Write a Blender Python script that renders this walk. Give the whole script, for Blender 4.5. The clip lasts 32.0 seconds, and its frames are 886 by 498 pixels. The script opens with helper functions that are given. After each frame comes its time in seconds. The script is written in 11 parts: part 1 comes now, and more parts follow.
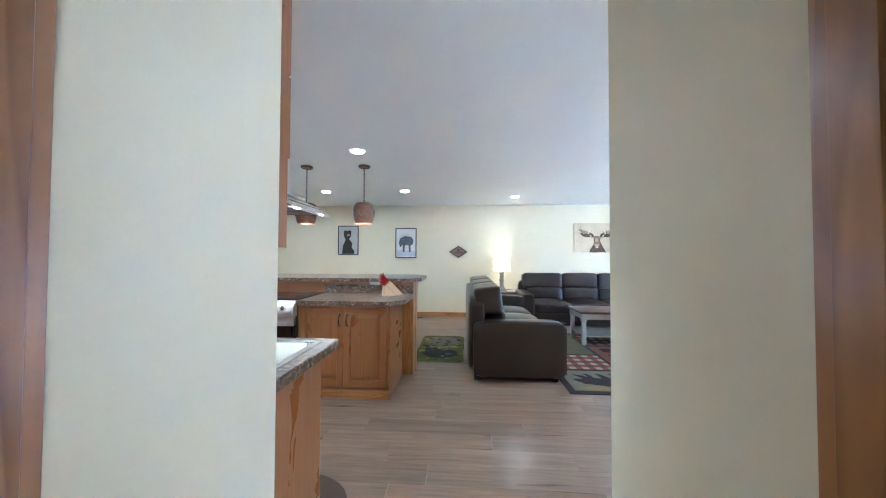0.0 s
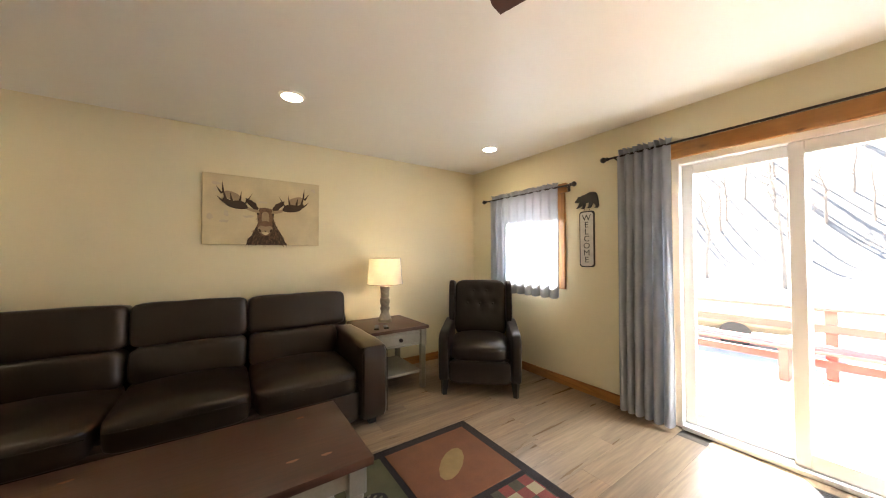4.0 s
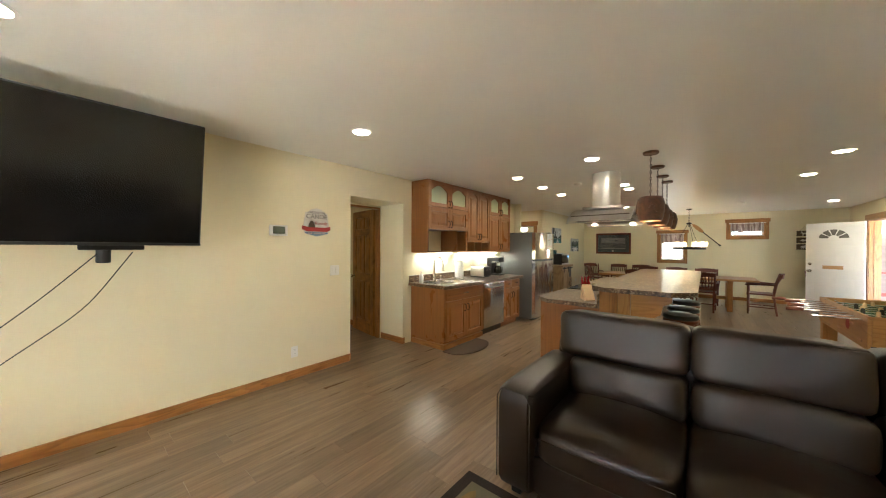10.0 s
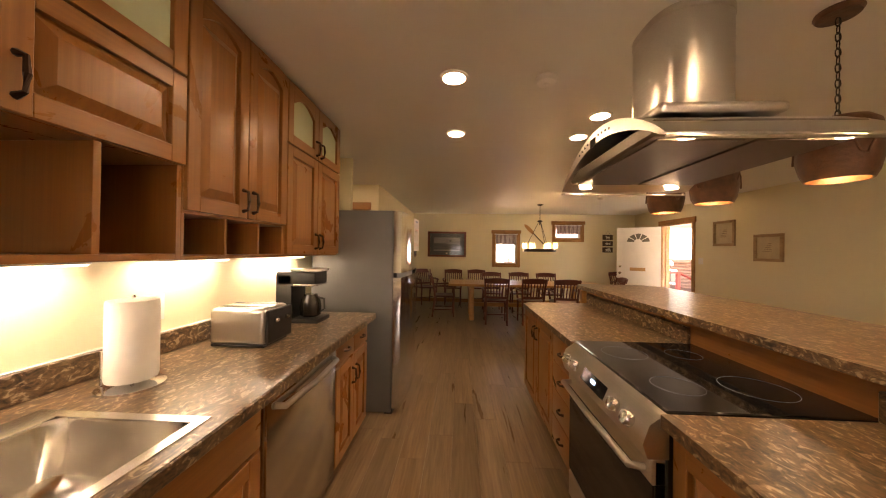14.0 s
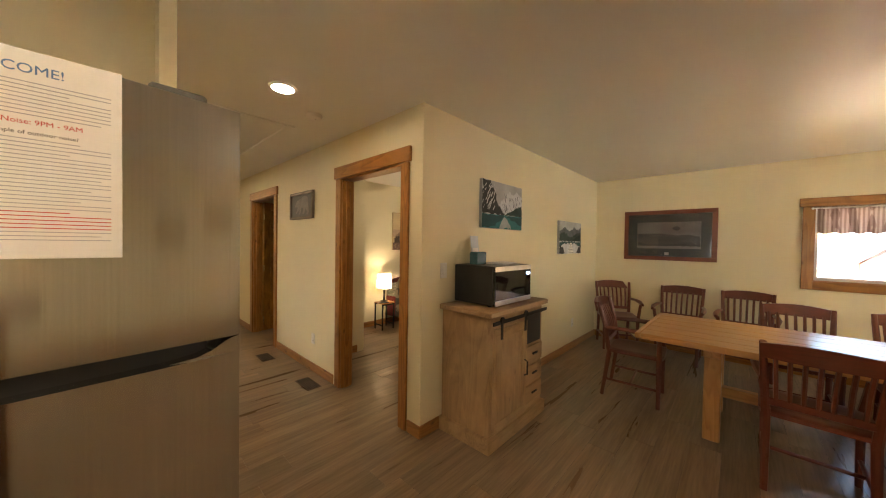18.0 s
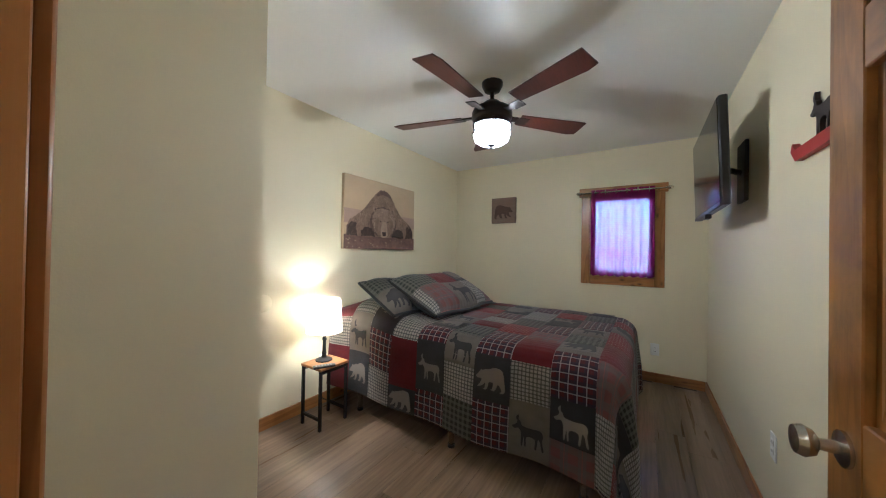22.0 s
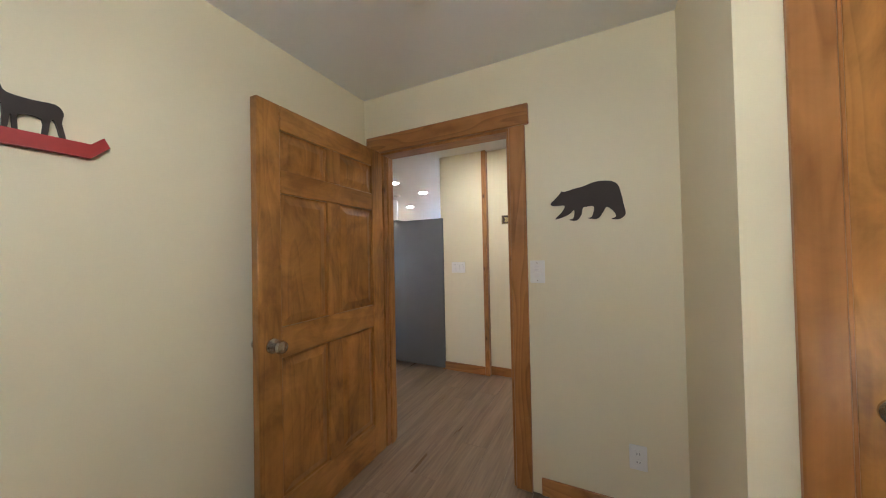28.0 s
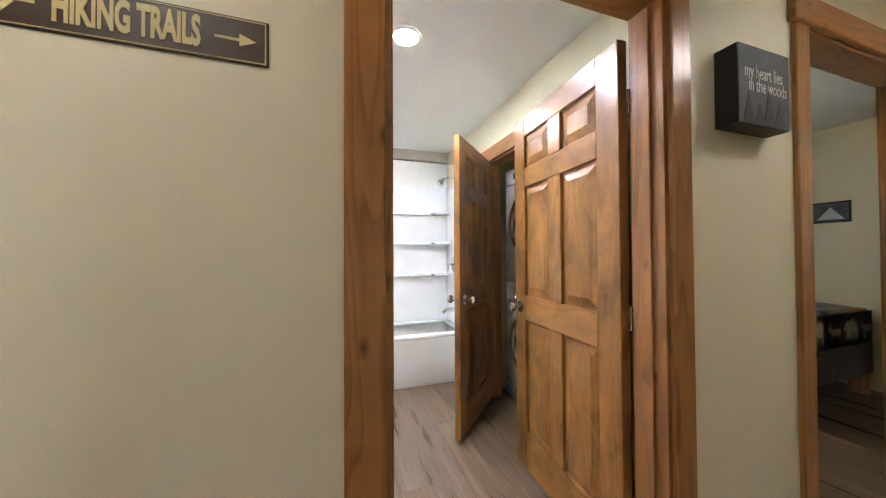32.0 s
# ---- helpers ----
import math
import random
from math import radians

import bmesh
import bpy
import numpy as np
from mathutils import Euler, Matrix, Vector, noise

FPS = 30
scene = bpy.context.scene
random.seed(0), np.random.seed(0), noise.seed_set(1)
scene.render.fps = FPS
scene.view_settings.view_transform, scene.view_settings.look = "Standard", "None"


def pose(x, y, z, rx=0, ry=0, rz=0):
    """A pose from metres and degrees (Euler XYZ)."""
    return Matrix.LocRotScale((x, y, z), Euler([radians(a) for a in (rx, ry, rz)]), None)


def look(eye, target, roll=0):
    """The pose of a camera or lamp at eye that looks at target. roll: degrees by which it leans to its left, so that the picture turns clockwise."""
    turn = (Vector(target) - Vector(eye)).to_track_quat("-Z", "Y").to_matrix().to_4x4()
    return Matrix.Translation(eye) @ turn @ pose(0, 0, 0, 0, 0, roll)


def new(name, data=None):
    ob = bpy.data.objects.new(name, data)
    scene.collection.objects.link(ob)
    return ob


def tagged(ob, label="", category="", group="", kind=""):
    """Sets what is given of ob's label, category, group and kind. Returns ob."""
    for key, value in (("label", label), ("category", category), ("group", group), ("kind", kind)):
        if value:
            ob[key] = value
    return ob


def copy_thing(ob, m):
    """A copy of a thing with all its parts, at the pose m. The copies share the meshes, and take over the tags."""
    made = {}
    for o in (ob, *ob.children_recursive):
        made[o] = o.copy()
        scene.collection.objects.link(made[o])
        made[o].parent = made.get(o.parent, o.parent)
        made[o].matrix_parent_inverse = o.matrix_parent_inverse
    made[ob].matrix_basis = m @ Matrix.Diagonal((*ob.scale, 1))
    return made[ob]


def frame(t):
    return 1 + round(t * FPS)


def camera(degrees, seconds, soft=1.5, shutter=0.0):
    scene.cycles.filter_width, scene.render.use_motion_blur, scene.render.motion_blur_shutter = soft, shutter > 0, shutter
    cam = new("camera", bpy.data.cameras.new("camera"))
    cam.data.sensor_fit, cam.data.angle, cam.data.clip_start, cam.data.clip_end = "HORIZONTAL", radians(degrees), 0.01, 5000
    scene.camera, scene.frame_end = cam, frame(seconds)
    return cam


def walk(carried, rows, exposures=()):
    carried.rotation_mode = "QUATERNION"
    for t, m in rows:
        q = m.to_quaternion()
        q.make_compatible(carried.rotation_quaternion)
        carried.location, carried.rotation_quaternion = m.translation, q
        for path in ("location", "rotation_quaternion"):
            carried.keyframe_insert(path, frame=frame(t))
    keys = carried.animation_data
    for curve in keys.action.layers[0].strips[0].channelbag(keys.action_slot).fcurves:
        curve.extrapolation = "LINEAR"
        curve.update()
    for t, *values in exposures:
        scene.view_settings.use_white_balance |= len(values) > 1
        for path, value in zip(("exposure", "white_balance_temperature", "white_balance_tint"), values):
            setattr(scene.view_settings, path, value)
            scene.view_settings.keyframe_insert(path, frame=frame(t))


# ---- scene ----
# the walk: seconds, x, y, z, yaw, pitch, roll
cam = camera(109.05, 32.0, soft=1.1)
ROWS = [
    (0.0, 0.705, 0.093, 1.320, 3.56, 1.30, -0.22),
    (0.5, 0.604, 0.405, 1.295, -7.30, 1.55, -0.58),
    (1.0, 0.586, 0.736, 1.337, -18.23, 1.08, -0.60),
    (1.5, 0.592, 1.125, 1.328, -29.05, 1.11, -0.15),
    (2.0, 0.838, 1.530, 1.302, -36.22, 1.31, -0.16),
    (2.5, 1.264, 1.991, 1.307, -39.51, 1.27, -0.08),
    (4.5, 3.918, 4.175, 1.330, -28.63, 1.43, 0.10),
    (5.0, 4.430, 4.643, 1.390, -19.35, 1.60, -0.24),
    (5.5, 4.742, 4.996, 1.480, -5.10, 0.63, -0.78),
    (6.0, 4.896, 5.251, 1.515, 12.99, 0.35, -1.25),
    (6.5, 5.035, 5.477, 1.509, 36.00, -0.10, -0.86),
    (7.0, 5.134, 5.701, 1.502, 62.62, -0.20, -0.89),
    (7.5, 5.091, 5.893, 1.492, 90.21, -0.44, -0.87),
    (8.0, 4.715, 5.928, 1.464, 115.97, -0.60, -0.55),
    (8.5, 4.260, 5.753, 1.460, 131.04, -0.69, -0.26),
    (9.0, 3.916, 5.274, 1.427, 134.79, -0.41, -0.12),
    (9.5, 3.666, 4.773, 1.436, 133.58, -0.39, -0.20),
    (10.0, 3.401, 4.369, 1.434, 129.64, -0.33, -0.31),
    (10.5, 3.113, 4.026, 1.439, 124.57, -0.39, -0.49),
    (11.0, 2.740, 3.659, 1.435, 118.99, -0.22, -0.54),
    (11.5, 2.323, 3.309, 1.448, 113.69, -0.29, -0.67),
    (12.0, 1.905, 2.984, 1.438, 108.54, -0.06, -0.64),
    (12.5, 1.502, 2.730, 1.435, 103.84, 0.02, -0.74),
    (13.0, 1.082, 2.544, 1.426, 99.49, 0.09, -0.82),
    (13.5, 0.667, 2.432, 1.415, 96.02, 0.24, -0.70),
    (14.0, 0.171, 2.327, 1.395, 93.03, 0.40, -0.79),
    (14.5, -0.333, 2.294, 1.387, 91.27, 0.46, -0.86),
    (16.5, -2.290, 2.550, 1.427, 97.53, -0.05, -0.59),
    (17.0, -2.631, 2.610, 1.431, 104.51, -0.21, -0.56),
    (17.5, -2.950, 2.668, 1.443, 117.62, -0.62, -0.73),
    (18.0, -3.219, 2.700, 1.430, 133.14, -1.02, -0.89),
    (18.5, -3.530, 2.511, 1.375, 146.44, -0.73, -0.53),
    (19.0, -3.743, 2.237, 1.360, 154.67, -0.80, -0.23),
    (19.5, -3.811, 1.901, 1.358, 155.40, -0.67, -0.02),
    (20.0, -3.836, 1.580, 1.347, 152.75, -0.53, 0.07),
    (20.5, -3.996, 1.227, 1.335, 146.48, -0.32, -0.58),
    (21.0, -4.245, 0.955, 1.328, 137.90, -0.30, -0.66),
    (21.5, -4.555, 0.680, 1.295, 128.85, 0.25, -0.92),
    (22.0, -4.850, 0.438, 1.287, 122.63, 0.50, -0.98),
    (22.5, -5.185, 0.272, 1.306, 119.70, 0.25, -0.82),
    (23.0, -5.565, 0.123, 1.316, 119.12, 0.03, -0.70),
    (23.5, -6.024, 0.026, 1.307, 120.76, 0.08, -0.70),
    (24.0, -6.522, 0.006, 1.291, 124.97, 0.16, -0.77),
    (24.5, -7.104, 0.004, 1.274, 134.25, 0.21, -0.81),
    (25.0, -7.626, -0.120, 1.271, 153.47, -0.04, -0.93),
    (25.5, -7.911, -0.393, 1.335, 184.15, -0.59, -1.35),
    (26.0, -7.989, -0.698, 1.407, 223.43, -1.31, -0.35),
    (26.5, -7.926, -0.871, 1.430, 264.71, -0.88, 0.91),
    (28.5, -6.241, -0.327, 1.290, 296.84, 0.90, 1.16),
    (29.0, -5.914, -0.078, 1.276, 293.03, 0.60, 1.03),
    (29.5, -5.588, 0.095, 1.265, 285.95, 0.65, 0.40),
    (30.0, -5.318, 0.227, 1.277, 273.92, 0.40, 0.84),
    (30.5, -5.026, 0.229, 1.282, 262.08, 0.44, 0.52),
    (31.0, -4.701, 0.146, 1.261, 253.36, 0.68, 0.53),
    (31.5, -4.355, 0.049, 1.251, 250.23, 0.79, 0.41),
    (32.0, -4.095, -0.231, 1.242, 251.15, 0.82, 0.31),
]
# seconds, stops, white balance kelvin and tint
EXPOSURES = [(0.0, 6.40, 4100, 6), (0.5, 5.65, 4400, 10), (1.0, 5.40, 4900, 10), (2.0, 4.75, 6000, 10), (2.5, 4.70, 6200, 10), (4.5, 4.95, 6700, 10), (5.0, 4.95, 6900, 10), (6.0, 4.75, 6900, 10), (7.0, 4.68, 7000, 10), (8.0, 5.28, 6300, 3), (9.0, 5.48, 5900, 2), (10.0, 5.62, 5900, 2), (11.0, 5.78, 6600, 8), (12.5, 5.62, 8600, 22), (14.0, 5.27, 9000, 26), (16.5, 5.75, 8700, 18), (17.0, 5.78, 8500, 18), (18.0, 5.90, 7200, 12), (20.0, 6.38, 5500, 6), (21.0, 6.10, 5100, 8), (22.0, 6.30, 4600, 8), (23.0, 6.28, 4700, 8), (24.0, 6.30, 4800, 8), (25.0, 6.42, 5500, 8), (26.0, 6.15, 5200, 10), (28.5, 6.50, 4700, 10), (29.0, 6.60, 4450, 8), (30.0, 6.60, 4250, 10), (31.0, 6.20, 4900, 10), (32.0, 6.10, 4900, 10)]
walk(cam, [(t, pose(x, y, z, 90 + pitch, roll, yaw)) for t, x, y, z, yaw, pitch, roll in ROWS], EXPOSURES)

# ---- light of the place ----
CAN_L, LAMP_W, PENDANT_W, CHANDELIER_W, BED_FAN_L, NIGHT_W, UNDER_W, END_W, FAN_W = 3.5, 0.18, 0.09, 0.026, 0.62, 0.22, 1.35, 3.0, 0.20
world = bpy.data.worlds.new("sky_world")
scene.world = world
world.use_nodes = True
wn = world.node_tree
sky = wn.nodes.new("ShaderNodeTexSky")
sky.sky_type, sky.sun_disc = "NISHITA", False
sky.sun_elevation, sky.sun_rotation = radians(41.0), radians(58.4)
wn.nodes["Background"].inputs[1].default_value = 0.055
wn.links.new(sky.outputs[0], wn.nodes["Background"].inputs[0])
sun_data = bpy.data.lights.new("sun", "SUN")
sun_data.energy, sun_data.angle, sun_data.color = 5.0, radians(0.5), (1.0, 0.95, 0.86)
sun = new("sun", sun_data)
sun.matrix_world = look((19.8, 12.2, 20.2), (0, 0, 0))
FAN_A, FAN_B = 30.0, -5.0
WARM = (1.0, 0.72, 0.42)
SOFT = (1.0, 0.80, 0.56)


def lamp_point(name, p, watts, col=WARM, radius=0.03):
    d = bpy.data.lights.new(name, "POINT")
    d.energy, d.color, d.shadow_soft_size = watts, col, radius
    ob = new(name, d)
    ob.location = p
    return ob


def lamp_area(name, m, watts, sx, sy, col=SOFT):
    d = bpy.data.lights.new(name, "AREA")
    d.shape, d.size, d.size_y, d.energy, d.color = "RECTANGLE", sx, sy, watts, col
    ob = new(name, d)
    ob.matrix_world = m
    return ob


# unseen area lamp added outside above the sliding door to boost its daylight
lamp_area("door_skylight", look((6.46, 3.86, 2.34), (3.6, 3.3, 0.0)), 10.0, 1.5, 0.28, (0.82, 0.91, 1.0))


# ---- materials ----
def nodes_of(name):
    m = bpy.data.materials.new(name)
    m.use_nodes = True
    nt = m.node_tree
    return m, nt, nt.nodes["Principled BSDF"]


def coords(nt, stretch=(1, 1, 1), jitter=True):
    tc = nt.nodes.new("ShaderNodeTexCoord")
    mp = nt.nodes.new("ShaderNodeMapping")
    mp.inputs["Scale"].default_value = stretch
    nt.links.new(tc.outputs["Object"], mp.inputs["Vector"])
    if jitter:
        oi = nt.nodes.new("ShaderNodeObjectInfo")
        sc = nt.nodes.new("ShaderNodeVectorMath")
        sc.operation = "MULTIPLY"
        sc.inputs[1].default_value = (37.0, 23.0, 51.0)
        cb = nt.nodes.new("ShaderNodeCombineXYZ")
        for i in range(3):
            nt.links.new(oi.outputs["Random"], cb.inputs[i])
        nt.links.new(cb.outputs[0], sc.inputs[0])
        nt.links.new(sc.outputs[0], mp.inputs["Location"])
    return mp.outputs[0]


def noise_tex(nt, vec, scale, detail=4.0, rough=0.55, distort=0.0):
    n = nt.nodes.new("ShaderNodeTexNoise")
    n.inputs["Scale"].default_value, n.inputs["Detail"].default_value = scale, detail
    n.inputs["Roughness"].default_value, n.inputs["Distortion"].default_value = rough, distort
    nt.links.new(vec, n.inputs["Vector"])
    return n.outputs["Fac"]


def ramp(nt, fac, stops):
    r = nt.nodes.new("ShaderNodeValToRGB")
    el = r.color_ramp.elements
    while len(el) < len(stops):
        el.new(0.5)
    for e, (p, c) in zip(el, stops):
        e.position, e.color = p, (*c[:3], 1)
    nt.links.new(fac, r.inputs[0])
    return r.outputs[0]


def bump(nt, height, bsdf, strength, dist=0.01):
    b = nt.nodes.new("ShaderNodeBump")
    b.inputs["Strength"].default_value, b.inputs["Distance"].default_value = strength, dist
    nt.links.new(height, b.inputs["Height"])
    nt.links.new(b.outputs[0], bsdf.inputs["Normal"])


def mixc(nt, fac, a, b, mode="MIX"):
    m = nt.nodes.new("ShaderNodeMix")
    m.data_type, m.blend_type = "RGBA", mode
    for sock, v in ((m.inputs[0], fac), (m.inputs[6], a), (m.inputs[7], b)):
        if isinstance(v, (int, float)):
            sock.default_value = v
        elif isinstance(v, tuple):
            sock.default_value = (*v[:3], 1)
        else:
            nt.links.new(v, sock)
    return m.outputs[2]


def tone(c, k):
    return tuple(min(1.0, x * k) for x in c)


def simple(name, col, rough=0.5, metal=0.0, var=0.12, scale=6.0, bumpiness=0.06, bscale=90.0, stretch=(1, 1, 1), coat=0.0, rvar=0.12, spec=0.5):
    """Plain painted, moulded or cast surface with stains at one scale and grain at another."""
    m, nt, b = nodes_of(name)
    v = coords(nt, stretch)
    big = noise_tex(nt, v, scale, 5)
    fine = noise_tex(nt, v, bscale, 3)
    c = ramp(nt, big, [(0.25, tone(col, 1 - var)), (0.75, tone(col, 1 + var))])
    c = mixc(nt, 0.25 * min(1.0, var * 5), c, ramp(nt, fine, [(0.3, tone(col, 0.8)), (0.7, tone(col, 1.2))]))
    nt.links.new(c, b.inputs["Base Color"])
    r = nt.nodes.new("ShaderNodeMapRange")
    r.inputs["To Min"].default_value, r.inputs["To Max"].default_value = max(0.02, rough - rvar * 0.5), min(1.0, rough + rvar * 0.5)
    nt.links.new(big, r.inputs["Value"])
    nt.links.new(r.outputs[0], b.inputs["Roughness"])
    b.inputs["Metallic"].default_value = metal
    b.inputs["Specular IOR Level"].default_value = spec
    b.inputs["Coat Weight"].default_value = coat
    if bumpiness:
        bump(nt, fine, b, bumpiness, 0.004)
    return m


WOODS = {}


def wood(kind, axis):
    """Timber with the grain along one axis: growth lines, fine streaks, stain blotches and, in the knotty kinds, a few knots."""
    if (kind, axis) in WOODS:
        return WOODS[kind, axis]
    # dark, light, roughness, knots, strength of the growth lines, stain blotches
    spec = {
        "pine": ((0.150, 0.055, 0.012), (0.44, 0.205, 0.056), 0.30, 0.9, 0.55, 0.30),
        "maple": ((0.125, 0.046, 0.012), (0.305, 0.128, 0.036), 0.28, 0.0, 0.0, 0.0),
        "door": ((0.080, 0.030, 0.007), (0.46, 0.218, 0.046), 0.31, 0.35, 0.40, 0.55),
        "cherry": ((0.055, 0.012, 0.006), (0.16, 0.038, 0.018), 0.32, 0.0, 0.25, 0.30),
        "walnut": ((0.022, 0.0075, 0.0045), (0.070, 0.024, 0.014), 0.34, 0.0, 0.35, 0.35),
        "honey": ((0.34, 0.15, 0.045), (0.56, 0.30, 0.11), 0.3, 0.3, 0.55, 0.2),
        "log": ((0.30, 0.14, 0.045), (0.54, 0.31, 0.12), 0.4, 0.9, 0.5, 0.2),
        "rustic": ((0.19, 0.115, 0.055), (0.46, 0.31, 0.17), 0.6, 0.6, 0.4, 0.45),
        "blade": ((0.018, 0.006, 0.004), (0.07, 0.018, 0.011), 0.32, 0.0, 0.3, 0.2),
        "beech": ((0.58, 0.38, 0.19), (0.74, 0.54, 0.31), 0.42, 0.0, 0.2, 0.1),
        "redoak": ((0.10, 0.022, 0.010), (0.20, 0.055, 0.024), 0.34, 0.0, 0.4, 0.2),
    }[kind]
    dark, light, rough, knots, lines, stain = spec
    mid = tuple(0.4 * p + 0.6 * q for p, q in zip(dark, light))
    m, nt, b = nodes_of(kind + "_wood_" + axis)
    ax = "xyz".index(axis)

    def stretched(across, along):
        st = [across] * 3
        st[ax] = along
        return coords(nt, tuple(st))

    # growth lines: contours of a slow field drawn out along the grain
    slow = noise_tex(nt, stretched(5.0, 0.55), 1.0, 2, 0.5, 0.35)
    k = nt.nodes.new("ShaderNodeMath")
    k.operation = "MULTIPLY"
    k.inputs[1].default_value = 13.0
    nt.links.new(slow, k.inputs[0])
    fr = nt.nodes.new("ShaderNodeMath")
    fr.operation = "FRACT"
    nt.links.new(k.outputs[0], fr.inputs[0])
    ring = ramp(nt, fr.outputs[0], [(0.0, light), (0.55, mid), (0.86, dark), (1.0, light)])
    streak = noise_tex(nt, stretched(70.0, 1.6), 1.0, 4, 0.6)
    body = ramp(nt, streak, [(0.28, mid), (0.5, tuple((p + q) / 2 for p, q in zip(mid, light))), (0.72, light)])
    col = mixc(nt, lines, body, ring) if lines else body
    blotch = noise_tex(nt, stretched(5.0, 3.0), 1.0, 5, 0.62, 0.9)
    if stain:
        col = mixc(nt, stain, col, ramp(nt, blotch, [(0.36, dark), (0.52, mid), (0.66, tone(light, 1.08))]))
    if knots:
        vo = nt.nodes.new("ShaderNodeTexVoronoi")
        vo.inputs["Scale"].default_value = 1.0
        nt.links.new(stretched(11.0, 5.5), vo.inputs["Vector"])
        sp = nt.nodes.new("ShaderNodeSeparateColor")
        nt.links.new(vo.outputs["Color"], sp.inputs[0])
        rare = nt.nodes.new("ShaderNodeMath")
        rare.operation = "GREATER_THAN"
        rare.inputs[1].default_value = 0.52
        nt.links.new(sp.outputs[0], rare.inputs[0])
        km = ramp(nt, vo.outputs["Distance"], [(0.07, (1, 1, 1)), (0.12, (0.45, 0.45, 0.45)), (0.20, (0, 0, 0))])
        mu = nt.nodes.new("ShaderNodeMath")
        mu.operation = "MULTIPLY"
        nt.links.new(km, mu.inputs[0])
        nt.links.new(rare.outputs[0], mu.inputs[1])
        mk = nt.nodes.new("ShaderNodeMath")
        mk.operation = "MULTIPLY"
        mk.inputs[1].default_value = 0.9 * knots
        nt.links.new(mu.outputs[0], mk.inputs[0])
        col = mixc(nt, mk.outputs[0], col, tone(dark, 0.45))
    nt.links.new(col, b.inputs["Base Color"])
    r = nt.nodes.new("ShaderNodeMapRange")
    r.inputs["To Min"].default_value, r.inputs["To Max"].default_value = rough - 0.07, rough + 0.1
    nt.links.new(blotch, r.inputs["Value"])
    nt.links.new(r.outputs[0], b.inputs["Roughness"])
    bump(nt, streak, b, 0.12, 0.003)
    WOODS[kind, axis] = m
    return m


def leather(name, col, rough=0.36):
    """Soft polished hide: slow colour drift, creases, polish wear and a fine pebbled grain."""
    m, nt, b = nodes_of(name)
    v = coords(nt)
    big = noise_tex(nt, v, 3.0, 2, 0.5)
    crease = noise_tex(nt, v, 16.0, 4, 0.55, 1.4)
    grain = noise_tex(nt, v, 240.0, 2, 0.5)
    c = ramp(nt, big, [(0.25, tone(col, 0.8)), (0.75, tone(col, 1.3))])
    nt.links.new(c, b.inputs["Base Color"])
    r = nt.nodes.new("ShaderNodeMapRange")
    r.inputs["To Min"].default_value, r.inputs["To Max"].default_value = rough - 0.03, rough + 0.06
    nt.links.new(big, r.inputs["Value"])
    nt.links.new(r.outputs[0], b.inputs["Roughness"])
    b.inputs["Specular IOR Level"].default_value = 0.46
    fold = nt.nodes.new("ShaderNodeBump")
    fold.inputs["Strength"].default_value, fold.inputs["Distance"].default_value = 0.16, 0.004
    nt.links.new(crease, fold.inputs["Height"])
    fine = nt.nodes.new("ShaderNodeBump")
    fine.inputs["Strength"].default_value, fine.inputs["Distance"].default_value = 0.10, 0.002
    nt.links.new(grain, fine.inputs["Height"])
    nt.links.new(fold.outputs[0], fine.inputs["Normal"])
    nt.links.new(fine.outputs[0], b.inputs["Normal"])
    return m


def cloth(name, col, thru=0.45, weave=420.0, var=0.1):
    """Thin cloth that lets some light through."""
    m, nt, b = nodes_of(name)
    v = coords(nt)
    big = noise_tex(nt, v, 5.0, 3)
    fine = noise_tex(nt, v, weave, 2)
    c = ramp(nt, big, [(0.3, tone(col, 1 - var)), (0.7, tone(col, 1 + var))])
    nt.links.new(c, b.inputs["Base Color"])
    b.inputs["Roughness"].default_value = 0.85
    b.inputs["Sheen Weight"].default_value = 0.2
    bump(nt, fine, b, 0.15, 0.002)
    if thru:
        tr = nt.nodes.new("ShaderNodeBsdfTranslucent")
        nt.links.new(c, tr.inputs["Color"])
        mx = nt.nodes.new("ShaderNodeMixShader")
        mx.inputs[0].default_value = thru
        nt.links.new(b.outputs[0], mx.inputs[1])
        nt.links.new(tr.outputs[0], mx.inputs[2])
        nt.links.new(mx.outputs[0], nt.nodes["Material Output"].inputs[0])
    return m


def sheer(name, col, tint, open_):
    """Voile: part open weave, part coloured thread."""
    m, nt, b = nodes_of(name)
    b.inputs["Base Color"].default_value, b.inputs["Roughness"].default_value = (*col, 1), 0.8
    tl = nt.nodes.new("ShaderNodeBsdfTranslucent")
    tl.inputs[0].default_value = (*col, 1)
    tr = nt.nodes.new("ShaderNodeBsdfTransparent")
    tr.inputs[0].default_value = (*tint, 1)
    m1, m2 = nt.nodes.new("ShaderNodeMixShader"), nt.nodes.new("ShaderNodeMixShader")
    m1.inputs[0].default_value, m2.inputs[0].default_value = 0.6, open_
    nt.links.new(b.outputs[0], m1.inputs[1])
    nt.links.new(tl.outputs[0], m1.inputs[2])
    nt.links.new(m1.outputs[0], m2.inputs[1])
    nt.links.new(tr.outputs[0], m2.inputs[2])
    nt.links.new(m2.outputs[0], nt.nodes["Material Output"].inputs[0])
    return m


